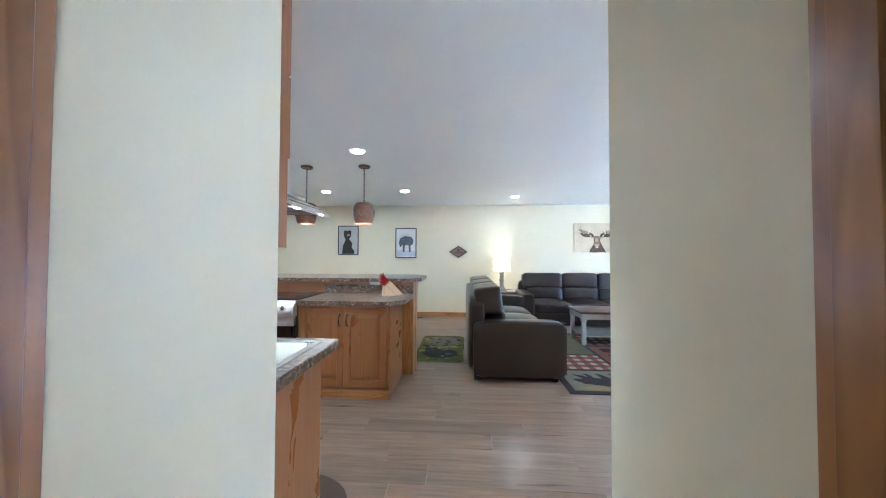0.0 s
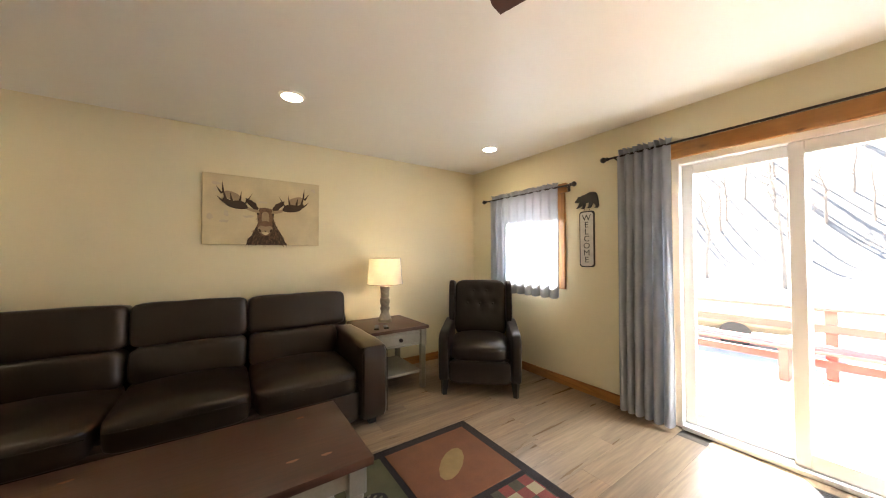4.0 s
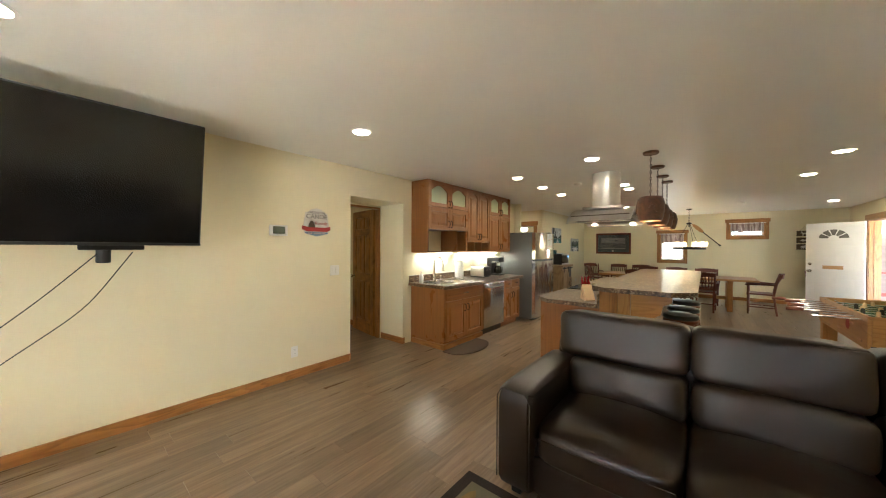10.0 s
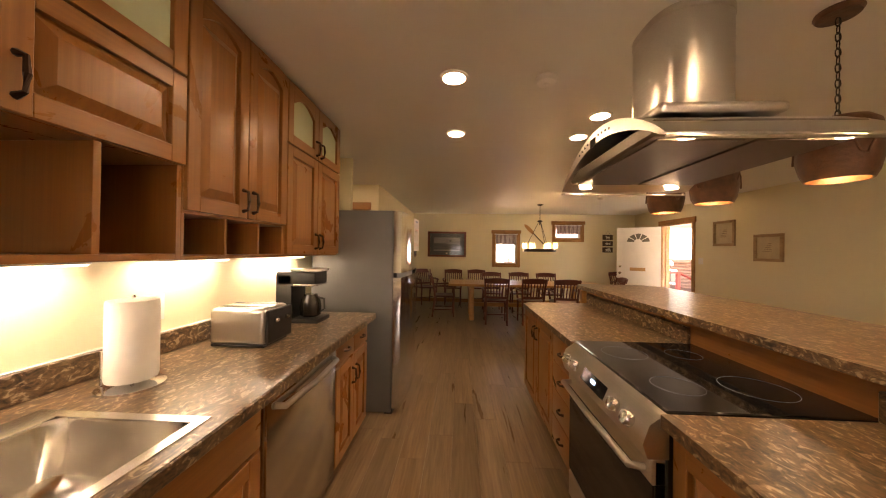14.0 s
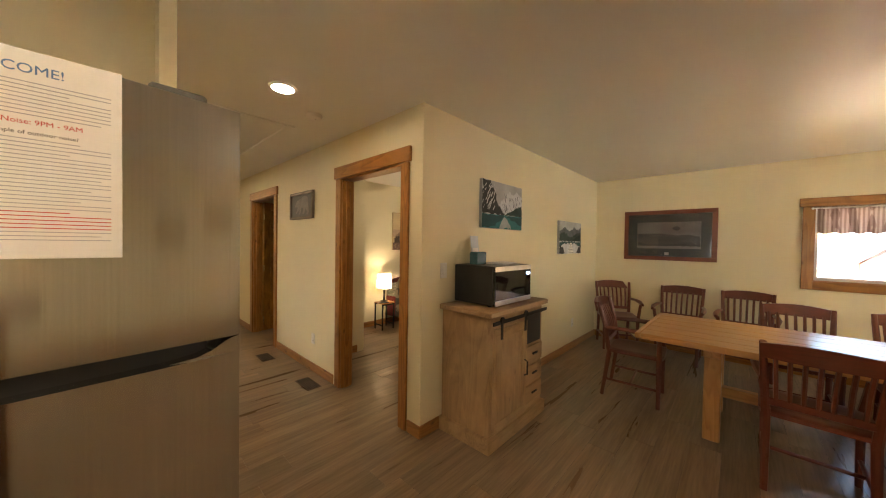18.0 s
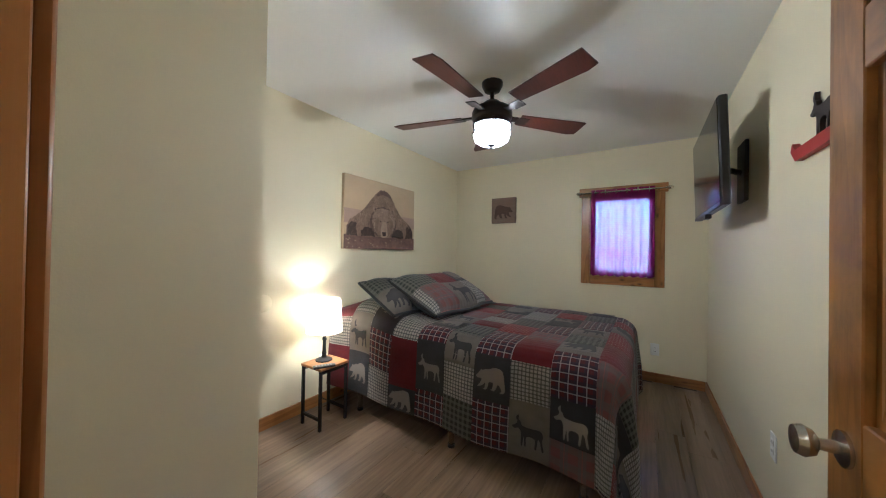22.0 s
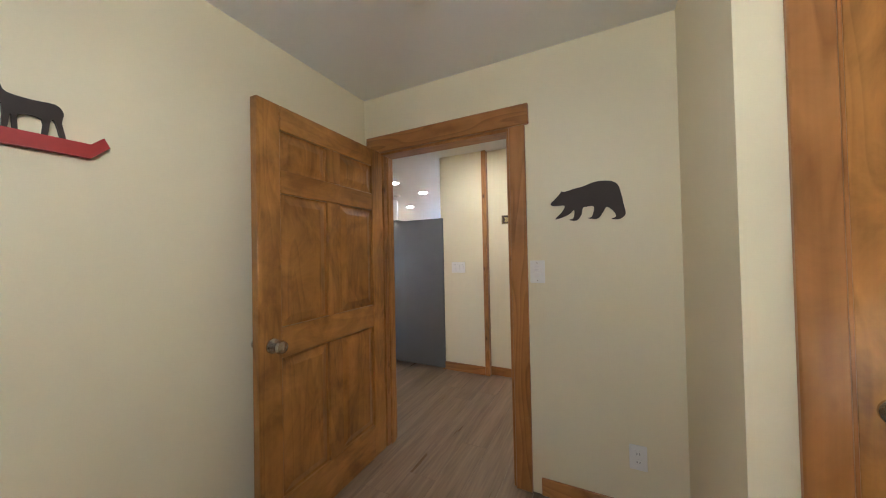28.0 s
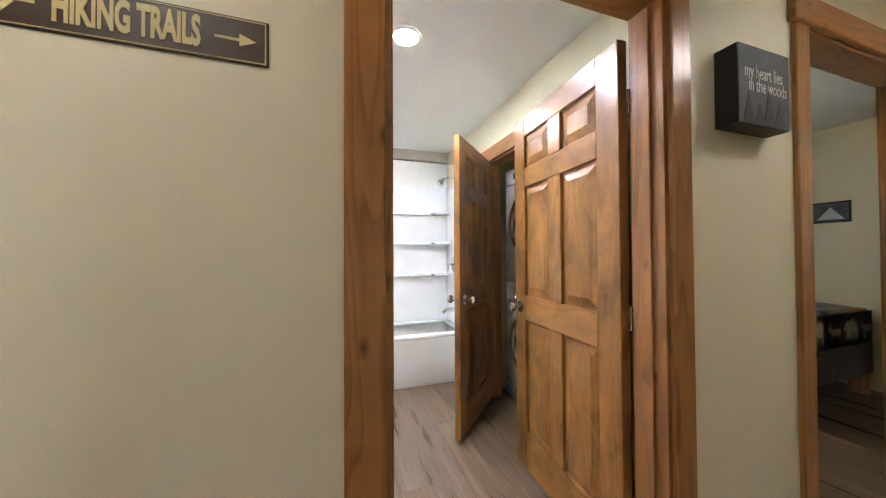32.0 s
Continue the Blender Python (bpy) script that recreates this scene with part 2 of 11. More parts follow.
def glow(name, col, strength):
    m = bpy.data.materials.new(name)
    m.use_nodes = True
    nt = m.node_tree
    nt.nodes.remove(nt.nodes["Principled BSDF"])
    e = nt.nodes.new("ShaderNodeEmission")
    e.inputs[0].default_value, e.inputs[1].default_value = (*col, 1), strength
    nt.links.new(e.outputs[0], nt.nodes["Material Output"].inputs[0])
    return m


def pane_glass(name, tint=(1, 1, 1), gloss=0.02):
    m = bpy.data.materials.new(name)
    m.use_nodes = True
    nt = m.node_tree
    nt.nodes.remove(nt.nodes["Principled BSDF"])
    t = nt.nodes.new("ShaderNodeBsdfTransparent")
    t.inputs[0].default_value = (*tint, 1)
    g = nt.nodes.new("ShaderNodeBsdfGlossy")
    g.inputs["Roughness"].default_value = gloss
    fr = nt.nodes.new("ShaderNodeFresnel")
    fr.inputs[0].default_value = 1.45
    mx = nt.nodes.new("ShaderNodeMixShader")
    nt.links.new(fr.outputs[0], mx.inputs[0])
    nt.links.new(t.outputs[0], mx.inputs[1])
    nt.links.new(g.outputs[0], mx.inputs[2])
    nt.links.new(mx.outputs[0], nt.nodes["Material Output"].inputs[0])
    return m


def frosted(name, col, thru=0.6, rough=0.4):
    """Milky lamp glass."""
    m, nt, b = nodes_of(name)
    b.inputs["Base Color"].default_value, b.inputs["Roughness"].default_value = (*col, 1), rough
    v = coords(nt)
    f = noise_tex(nt, v, 40.0, 4)
    bump(nt, f, b, 0.1, 0.003)
    tr = nt.nodes.new("ShaderNodeBsdfTranslucent")
    tr.inputs[0].default_value = (*col, 1)
    mx = nt.nodes.new("ShaderNodeMixShader")
    mx.inputs[0].default_value = thru
    nt.links.new(b.outputs[0], mx.inputs[1])
    nt.links.new(tr.outputs[0], mx.inputs[2])
    nt.links.new(mx.outputs[0], nt.nodes["Material Output"].inputs[0])
    return m


def laminate(name):
    """Stone-look worktop laminate: drifting bands of brown and black with pale mineral flecks."""
    m, nt, b = nodes_of(name)
    v = coords(nt, (1.0, 1.6, 1.6), False)
    a = noise_tex(nt, v, 6.5, 4, 0.60, 2.2)
    c = ramp(nt, a, [(0.32, (0.012, 0.009, 0.008)), (0.42, (0.055, 0.032, 0.019)), (0.50, (0.19, 0.115, 0.058)), (0.56, (0.085, 0.054, 0.032)), (0.64, (0.25, 0.165, 0.088)), (0.74, (0.44, 0.34, 0.22))])
    s = noise_tex(nt, v, 20.0, 4, 0.6, 1.6)
    c = mixc(nt, 0.55, c, ramp(nt, s, [(0.40, (0.010, 0.008, 0.007)), (0.47, (0.09, 0.056, 0.032)), (0.56, (0.16, 0.10, 0.055)), (0.63, (0.56, 0.46, 0.33))]))
    nt.links.new(c, b.inputs["Base Color"])
    b.inputs["Roughness"].default_value = 0.30
    bump(nt, s, b, 0.08, 0.002)
    return m


def brushed(name, col, rough, axis, waves=0.0, spread=0.45, turn=0.0):
    m, nt, b = nodes_of(name)
    st = [140.0, 140.0, 140.0]
    st["xyz".index(axis)] = 1.2
    v = coords(nt, tuple(st))
    f = noise_tex(nt, v, 1.5, 4)
    nt.links.new(ramp(nt, f, [(0.3, tone(col, 0.94)), (0.7, tone(col, 1.04))]), b.inputs["Base Color"])
    b.inputs["Metallic"].default_value, b.inputs["Roughness"].default_value = 1.0, rough
    b.inputs["Anisotropic"].default_value, b.inputs["Anisotropic Rotation"].default_value = spread, turn
    fine = nt.nodes.new("ShaderNodeBump")
    fine.inputs["Strength"].default_value, fine.inputs["Distance"].default_value = 0.02, 0.001
    nt.links.new(f, fine.inputs["Height"])
    if waves:
        # the slight dents and waves of pressed sheet
        st = [4.0, 4.0, 4.0]
        st["xyz".index(axis)] = 1.1
        dent = nt.nodes.new("ShaderNodeBump")
        dent.inputs["Strength"].default_value, dent.inputs["Distance"].default_value = waves, 0.006
        nt.links.new(noise_tex(nt, coords(nt, tuple(st)), 1.0, 1), dent.inputs["Height"])
        nt.links.new(dent.outputs[0], fine.inputs["Normal"])
    nt.links.new(fine.outputs[0], b.inputs["Normal"])
    return m


def planks_mat(name):
    m, nt, b = nodes_of(name)
    oi = nt.nodes.new("ShaderNodeObjectInfo")
    geo = nt.nodes.new("ShaderNodeNewGeometry")
    add = nt.nodes.new("ShaderNodeMath")
    add.operation = "ADD"
    nt.links.new(oi.outputs["Random"], add.inputs[0])
    nt.links.new(geo.outputs["Random Per Island"], add.inputs[1])
    fr = nt.nodes.new("ShaderNodeMath")
    fr.operation = "FRACT"
    nt.links.new(add.outputs[0], fr.inputs[0])
    tc = nt.nodes.new("ShaderNodeTexCoord")
    vm = nt.nodes.new("ShaderNodeVectorMath")
    vm.operation = "MULTIPLY_ADD"
    vm.inputs[1].default_value = (0.42, 6.5, 1.0)
    cb = nt.nodes.new("ShaderNodeCombineXYZ")
    k = nt.nodes.new("ShaderNodeMath")
    k.operation = "MULTIPLY"
    k.inputs[1].default_value = 61.0
    nt.links.new(fr.outputs[0], k.inputs[0])
    for i in range(3):
        nt.links.new(k.outputs[0], cb.inputs[i])
    nt.links.new(tc.outputs["Object"], vm.inputs[0])
    nt.links.new(cb.outputs[0], vm.inputs[2])
    g = noise_tex(nt, vm.outputs[0], 2.0, 5, 0.52, 0.5)
    f = noise_tex(nt, vm.outputs[0], 11.0, 3, 0.5)
    c = ramp(nt, g, [(0.18, (0.135, 0.090, 0.054)), (0.43, (0.195, 0.136, 0.085)), (0.56, (0.258, 0.187, 0.121)), (0.70, (0.335, 0.252, 0.168))])
    c = mixc(nt, 0.34, c, ramp(nt, f, [(0.32, (0.11, 0.074, 0.045)), (0.68, (0.32, 0.238, 0.158))]))
    tint = ramp(nt, fr.outputs[0], [(0.0, (0.72, 0.70, 0.68)), (0.5, (0.98, 0.97, 0.96)), (1.0, (1.0, 0.93, 0.86))])
    c = mixc(nt, 1.0, c, tint, "MULTIPLY")
    nt.links.new(c, b.inputs["Base Color"])
    r = nt.nodes.new("ShaderNodeMapRange")
    r.inputs["To Min"].default_value, r.inputs["To Max"].default_value = 0.24, 0.34
    nt.links.new(g, r.inputs["Value"])
    nt.links.new(r.outputs[0], b.inputs["Roughness"])
    bump(nt, f, b, 0.04, 0.001)
    return m


def checks(name, cols, n, flip=False):
    """Woven check: warp and weft bands of a cell pitch given in metres."""
    m, nt, b = nodes_of(name)
    v = coords(nt, (1, 1, 1), False)
    sp = nt.nodes.new("ShaderNodeSeparateXYZ")
    nt.links.new(v, sp.inputs[0])

    def band(sock, duty):
        a = nt.nodes.new("ShaderNodeMath")
        a.operation = "MULTIPLY"
        a.inputs[1].default_value = 1.0 / n
        nt.links.new(sock, a.inputs[0])
        fr = nt.nodes.new("ShaderNodeMath")
        fr.operation = "FRACT"
        nt.links.new(a.outputs[0], fr.inputs[0])
        g = nt.nodes.new("ShaderNodeMath")
        g.operation = "GREATER_THAN"
        g.inputs[1].default_value = duty
        nt.links.new(fr.outputs[0], g.inputs[0])
        return g.outputs[0]

    s = nt.nodes.new("ShaderNodeMath")
    s.operation = "ADD"
    nt.links.new(band(sp.outputs[0], 0.5), s.inputs[0])
    nt.links.new(band(sp.outputs[1], 0.5), s.inputs[1])
    h = nt.nodes.new("ShaderNodeMath")
    h.operation = "MULTIPLY"
    h.inputs[1].default_value = 0.5
    nt.links.new(s.outputs[0], h.inputs[0])
    r = nt.nodes.new("ShaderNodeValToRGB")
    r.color_ramp.interpolation = "CONSTANT"
    el = r.color_ramp.elements
    el.new(0.5)
    for e, p, c in zip(el, (0.0, 0.3, 0.8), cols):
        e.position, e.color = p, (*c, 1)
    nt.links.new(h.outputs[0], r.inputs[0])
    f = noise_tex(nt, v, 130.0, 3)
    c = mixc(nt, 0.16, r.outputs[0], mixc(nt, f, tone(cols[0], 0.6), tone(cols[2], 1.2)))
    nt.links.new(c, b.inputs["Base Color"])
    b.inputs["Roughness"].default_value = 0.92
    bump(nt, f, b, 0.3, 0.004)
    return m


WALL = simple("cream_wall_paint", (0.76, 0.695, 0.49), 0.55, var=0.025, scale=1.5, bumpiness=0.10, bscale=170)
CEIL = simple("white_ceiling_paint", (0.79, 0.79, 0.75), 0.40, var=0.02, scale=1.2, bumpiness=0.06, bscale=120)
BATHWALL = simple("white_bath_paint", (0.80, 0.79, 0.75), 0.45, var=0.02, bumpiness=0.06, bscale=170)
WHITEBRICK = simple("white_painted_brick", (0.80, 0.78, 0.73), 0.55, var=0.04, bumpiness=0.18, bscale=60)
PLANK = planks_mat("grey_brown_vinyl_plank")
UNDER = simple("floor_underlay", (0.06, 0.05, 0.04), 0.8)
STONE = laminate("stone_laminate")
LEATHER = leather("brown_leather", (0.0180, 0.0100, 0.0062), 0.29)
LEATHER2 = leather("dark_brown_leather", (0.0115, 0.0066, 0.0048), 0.32)
BLACKSEAT = leather("black_vinyl", (0.02, 0.02, 0.02), 0.32)
STEEL_X = brushed("brushed_steel_x", (0.62, 0.60, 0.57), 0.30, "x")
STEEL_Z = brushed("brushed_steel_z", (0.68, 0.68, 0.68), 0.11, "z", 0.25, 0.85, 0.25)
GREYSIDE = simple("grey_textured_steel", (0.15, 0.155, 0.155), 0.40, 0.35, var=0.05, bumpiness=0.25, bscale=400)
SINKSTEEL = brushed("sink_steel", (0.60, 0.58, 0.55), 0.24, "x", 0.1)
CHROME = simple("chrome", (0.72, 0.72, 0.72), 0.12, 1.0, var=0.03, bumpiness=0)
NICKEL = simple("satin_nickel", (0.55, 0.51, 0.45), 0.25, 1.0, var=0.05, bumpiness=0)
BRONZE = simple("dark_bronze", (0.030, 0.024, 0.021), 0.36, 0.7, var=0.2, bumpiness=0.05)
COPPERPULL = simple("oil_rubbed_pull", (0.06, 0.035, 0.025), 0.34, 0.8, var=0.25)
BLACKMET = simple("black_iron", (0.018, 0.018, 0.019), 0.5, 0.5, var=0.15, bumpiness=0.15)
BLACKPL = simple("black_plastic", (0.014, 0.014, 0.015), 0.35, var=0.1, bumpiness=0.05, bscale=300)
BLACKGLASS = simple("black_glass", (0.006, 0.006, 0.007), 0.05, var=0.02, bumpiness=0, rvar=0.02)
SCREEN = simple("tv_screen_glass", (0.006, 0.006, 0.007), 0.16, var=0.02, bumpiness=0, rvar=0.03)
WHITEPL = simple("white_plastic", (0.78, 0.77, 0.73), 0.35, var=0.03, bumpiness=0.02)
WHITEMET = simple("white_enamel", (0.80, 0.79, 0.77), 0.28, var=0.03, bumpiness=0.03)
DOORPAINT = simple("aged_white_door_paint", (0.74, 0.71, 0.65), 0.4, var=0.05, scale=3, bumpiness=0.05)
WHITEVINYL = simple("white_window_vinyl", (0.80, 0.80, 0.79), 0.3, var=0.02, bumpiness=0.02)
CREAMPAINT = simple("worn_cream_paint", (0.27, 0.25, 0.205), 0.5, var=0.18, scale=9, bumpiness=0.12)
LAMPSTONE = simple("grey_washed_lamp_wood", (0.34, 0.30, 0.24), 0.6, var=0.25, scale=24, bumpiness=0.25)
CURTAIN = cloth("grey_linen_curtain", (0.46, 0.49, 0.54), 0.09)
MAGENTA = sheer("magenta_sheer", (0.30, 0.006, 0.11), (0.50, 0.50, 0.80), 0.20)
VALANCE = checks("brown_check_valance", ((0.16, 0.10, 0.085), (0.30, 0.22, 0.19), (0.50, 0.42, 0.37)), 0.03)
DARKCURT = cloth("dark_brown_curtain", (0.03, 0.018, 0.014), 0.05)
SHADECLOTH = cloth("linen_lampshade", (0.76, 0.71, 0.62), 0.22, 300)
SHADEWHITE = cloth("white_lampshade", (0.80, 0.76, 0.68), 0.5, 300)
TOWELP = cloth("paper_towel", (0.80, 0.80, 0.78), 0.2)
THROW = cloth("beige_fleece_throw", (0.42, 0.36, 0.28), 0.0, 150)
MATBLACK = simple("grey_door_mat", (0.05, 0.05, 0.055), 0.95, var=0.2, bumpiness=0.6, bscale=220)
MATBROWN = simple("brown_kitchen_mat", (0.075, 0.048, 0.034), 0.8, var=0.08, bumpiness=0.2, bscale=150)
WINGLASS = pane_glass("window_glass")
FROST = frosted("amber_alabaster_glass", (0.75, 0.62, 0.34), 0.35)
MILK = frosted("milk_glass", (0.88, 0.85, 0.78), 0.7)
FANGLASS = simple("leaded_fan_glass", (0.16, 0.145, 0.12), 0.08, var=0.3, scale=12, bumpiness=0)
SEEDED = frosted("seeded_cabinet_glass", (0.58, 0.66, 0.46), 0.25, 0.15)
# stronger lens for the cans added in the bathroom
BATHFILL = glow("bath_fill_lens", (1.0, 0.90, 0.76), CAN_L * 2.6)
CANGLOW = glow("can_light_lens", (1.0, 0.80, 0.55), CAN_L)
BULB = glow("lit_bulb", (1.0, 0.72, 0.38), 5.0)
BEDGLOW = glow("bed_fan_bowl_light", (1.0, 0.86, 0.66), BED_FAN_L)
BLUEGLOW = glow("blue_clock", (0.2, 0.5, 1.0), 0.8)
POTTERY = simple("brown_carved_pottery", (0.105, 0.045, 0.021), 0.45, var=0.6, scale=20, bumpiness=1.0, bscale=26)
KNIFERED = simple("red_knife_handle", (0.28, 0.008, 0.012), 0.25, var=0.1)
CANVAS = simple("sepia_canvas", (0.60, 0.51, 0.32), 0.75, var=0.2, scale=4, bumpiness=0.15, bscale=500)
SEPIA = simple("sepia_ink", (0.055, 0.032, 0.020), 0.8, var=0.3, scale=14)
SEPIAM = simple("sepia_mid_ink", (0.18, 0.105, 0.062), 0.8, var=0.3, scale=14)
SEPIAL = simple("sepia_light_ink", (0.34, 0.25, 0.16), 0.8, var=0.2, scale=14)
BEARBG = simple("dusk_canvas", (0.50, 0.385, 0.235), 0.75, var=0.22, scale=2, bumpiness=0.1, bscale=500)
FUR = simple("printed_fur", (0.22, 0.15, 0.105), 0.8, var=0.5, scale=18, stretch=(1, 1, 0.4))
FURD = simple("printed_dark_fur", (0.115, 0.074, 0.055), 0.8, var=0.4, scale=18)
FURL = simple("printed_light_fur", (0.265, 0.19, 0.138), 0.8, var=0.3, scale=22)
EARTH = simple("printed_earth", (0.16, 0.095, 0.075), 0.8, var=0.4, scale=20)
PAPER = simple("white_paper", (0.80, 0.79, 0.76), 0.6, var=0.02)
INKG = simple("grey_ink", (0.20, 0.24, 0.32), 0.7, var=0.1)
INKR = simple("red_ink", (0.55, 0.05, 0.04), 0.7, var=0.1)
PRINT = simple("pale_grey_print", (0.42, 0.43, 0.47), 0.7, var=0.1)
INKB = simple("blue_ink", (0.12, 0.22, 0.42), 0.7, var=0.1)
SIGNBLACK = simple("black_sign", (0.022, 0.018, 0.016), 0.5, var=0.2)
SIGNBROWN = simple("brown_trail_sign", (0.060, 0.033, 0.015), 0.4, var=0.15)
SIGNYEL = simple("yellow_lettering", (0.62, 0.50, 0.18), 0.5, var=0.1)
SIGNWHITE = simple("worn_white_sign", (0.60, 0.58, 0.53), 0.6, var=0.15, scale=20)
SIGNRED = simple("red_sign_paint", (0.33, 0.022, 0.018), 0.5, var=0.15)
SIGNBLUE = simple("grey_blue_sign_paint", (0.18, 0.28, 0.36), 0.5, var=0.15)
BEARMETAL = simple("brown_steel_silhouette", (0.030, 0.020, 0.016), 0.6, 0.2, var=0.2)
LAKE = simple("teal_water_print", (0.03, 0.17, 0.19), 0.6, var=0.3, scale=9)
ROCK = simple("mountain_print", (0.10, 0.11, 0.13), 0.7, var=0.6, scale=14)
SNOW = simple("snow_print", (0.60, 0.62, 0.65), 0.7, var=0.2, scale=14)
FOREST = simple("forest_print", (0.030, 0.06, 0.05), 0.7, var=0.5, scale=20)
SKYP = simple("pale_sky_print", (0.55, 0.60, 0.66), 0.7, var=0.1)
BEECHBLOCK = wood("beech", "z")
WHITETUB = simple("white_acrylic_tub", (0.82, 0.82, 0.81), 0.18, var=0.02, bumpiness=0)
SNOWGROUND = simple("pale_dry_grass_and_snow", (0.34, 0.32, 0.29), 0.9, var=0.3, scale=0.4, bumpiness=0.4, bscale=6)
REDPAINT = simple("faded_red_deck_paint", (0.36, 0.045, 0.04), 0.6, var=0.2, bumpiness=0.2)
DECKWOOD = simple("weathered_deck_board", (0.36, 0.31, 0.27), 0.7, var=0.2, stretch=(6, 1, 6), bumpiness=0.2)
LAPSIDE = simple("mauve_lap_siding", (0.20, 0.135, 0.125), 0.65, var=0.2, scale=3, stretch=(1, 1, 6), bumpiness=0.15)
PALEPORCH = simple("pale_grey_porch_paint", (0.27, 0.29, 0.31), 0.55, var=0.15, scale=3, stretch=(1, 6, 6), bumpiness=0.15)
# boards of the added porch roof, kept dark to cut bounced light
SUNSHADE = simple("dark_sunshade_board", (0.095, 0.07, 0.055), 0.7, var=0.25, stretch=(1, 6, 6), bumpiness=0.2)
SIDING = simple("brown_log_siding", (0.12, 0.055, 0.035), 0.7, var=0.25, stretch=(1, 6, 6))
METALROOF = simple("pale_metal_roof", (0.50, 0.52, 0.54), 0.4, 0.4, var=0.08)
BARK = simple("grey_bark", (0.13, 0.11, 0.095), 0.9, var=0.35, scale=14, bumpiness=0.6, bscale=40)
TWIG = simple("bare_twigs", (0.16, 0.125, 0.10), 0.9, var=0.3)
HILL = simple("bare_wooded_hillside", (0.13, 0.112, 0.095), 0.95, var=0.5, scale=0.35, bumpiness=0.8, bscale=1.2)


# ---- mesh helpers ----
def xform(bm, verts, m):
    bmesh.ops.transform(bm, matrix=m, verts=verts)


def box(bm, x0, x1, y0, y1, z0, z1, bev=0.0, seg=1, m=None):
    vs = bmesh.ops.create_cube(bm, size=1)["verts"]
    xform(bm, vs, Matrix.Translation(((x0 + x1) / 2, (y0 + y1) / 2, (z0 + z1) / 2)) @ Matrix.Diagonal((abs(x1 - x0), abs(y1 - y0), abs(z1 - z0), 1)))
    if m is not None:
        xform(bm, vs, m)
    if bev:
        es = list({e for v in vs for e in v.link_edges})
        bmesh.ops.bevel(bm, geom=es, offset=bev, segments=seg, affect="EDGES", profile=0.6, clamp_overlap=True)
    return bm


def cyl(bm, p0, p1, r0, r1=None, n=14):
    p0, p1 = Vector(p0), Vector(p1)
    d = p1 - p0
    r1 = r0 if r1 is None else r1
    m = Matrix.Translation((p0 + p1) / 2) @ d.to_track_quat("Z", "Y").to_matrix().to_4x4()
    bmesh.ops.create_cone(bm, cap_ends=True, segments=n, radius1=r0, radius2=r1, depth=d.length, matrix=m)
    return bm


def lathe(bm, prof, n=24, m=None, close=True):
    rings = []
    for r, z in prof:
        rings.append([bm.verts.new((r * math.cos(2 * math.pi * k / n), r * math.sin(2 * math.pi * k / n), z)) for k in range(n)])
    for a, b in zip(rings, rings[1:]):
        for k in range(n):
            bm.faces.new((a[k], a[(k + 1) % n], b[(k + 1) % n], b[k]))
    if close:
        bm.faces.new(list(reversed(rings[0])))
        bm.faces.new(rings[-1])
    if m is not None:
        xform(bm, [v for r in rings for v in r], m)
    return bm


def tube(bm, pts, r, n=8):
    pts = [Vector(p) for p in pts]
    rings = []
    up = Vector((0.13, 0.31, 0.94))
    for i, p in enumerate(pts):
        d = (pts[min(i + 1, len(pts) - 1)] - pts[max(i - 1, 0)]).normalized()
        a = d.cross(up)
        a = a.normalized() if a.length > 0.05 else d.cross(Vector((1, 0, 0))).normalized()
        b = d.cross(a)
        rr = r[i] if isinstance(r, (list, tuple)) else r
        rings.append([bm.verts.new(p + rr * (a * math.cos(2 * math.pi * k / n) + b * math.sin(2 * math.pi * k / n))) for k in range(n)])
    for a, b in zip(rings, rings[1:]):
        for k in range(n):
            bm.faces.new((a[k], a[(k + 1) % n], b[(k + 1) % n], b[k]))
    bm.faces.new(list(reversed(rings[0])))
    bm.faces.new(rings[-1])
    return bm


def prism(bm, pts, d, m=None):
    """A flat outline in x and z, d thick towards -y."""
    a = [bm.verts.new((x, 0, z)) for x, z in pts]
    b = [bm.verts.new((x, -d, z)) for x, z in pts]
    bm.faces.new(a)
    bm.faces.new(list(reversed(b)))
    k = len(pts)
    for i in range(k):
        bm.faces.new((a[i], b[i], b[(i + 1) % k], a[(i + 1) % k]))
    bmesh.ops.recalc_face_normals(bm, faces=list({f for v in a + b for f in v.link_faces}))
    if m is not None:
        xform(bm, a + b, m)
    return bm


def soft(bm, x0, x1, y0, y1, z0, z1, n=6.0, cuts=7, m=None, crown=0.0, wrinkle=0.0):
    """A stuffed block: a superellipsoid, with a crown on top and some wrinkles."""
    tm = bmesh.new()
    bmesh.ops.create_cube(tm, size=2)
    bmesh.ops.subdivide_edges(tm, edges=tm.edges[:], cuts=cuts, use_grid_fill=True)
    hx, hy, hz = (x1 - x0) / 2, (y1 - y0) / 2, (z1 - z0) / 2
    seed = Vector((x0 * 3.1, y0 * 2.7, z1 * 5.3))
    for v in tm.verts:
        u = v.co.copy()
        s = (abs(u.x) ** n + abs(u.y) ** n + abs(u.z) ** n) ** (-1 / n)
        p = Vector((u.x * s * hx, u.y * s * hy, u.z * s * hz))
        if crown and u.z > 0:
            p.z += crown * (1 - u.x * u.x) * (1 - u.y * u.y)
        if wrinkle:
            p += u.normalized() * wrinkle * noise.noise(p * 7.0 + seed)
        v.co = p + Vector(((x0 + x1) / 2, (y0 + y1) / 2, (z0 + z1) / 2))
    if m is not None:
        xform(tm, tm.verts[:], m)
    me = bpy.data.meshes.new("stuffed")
    tm.to_mesh(me)
    tm.free()
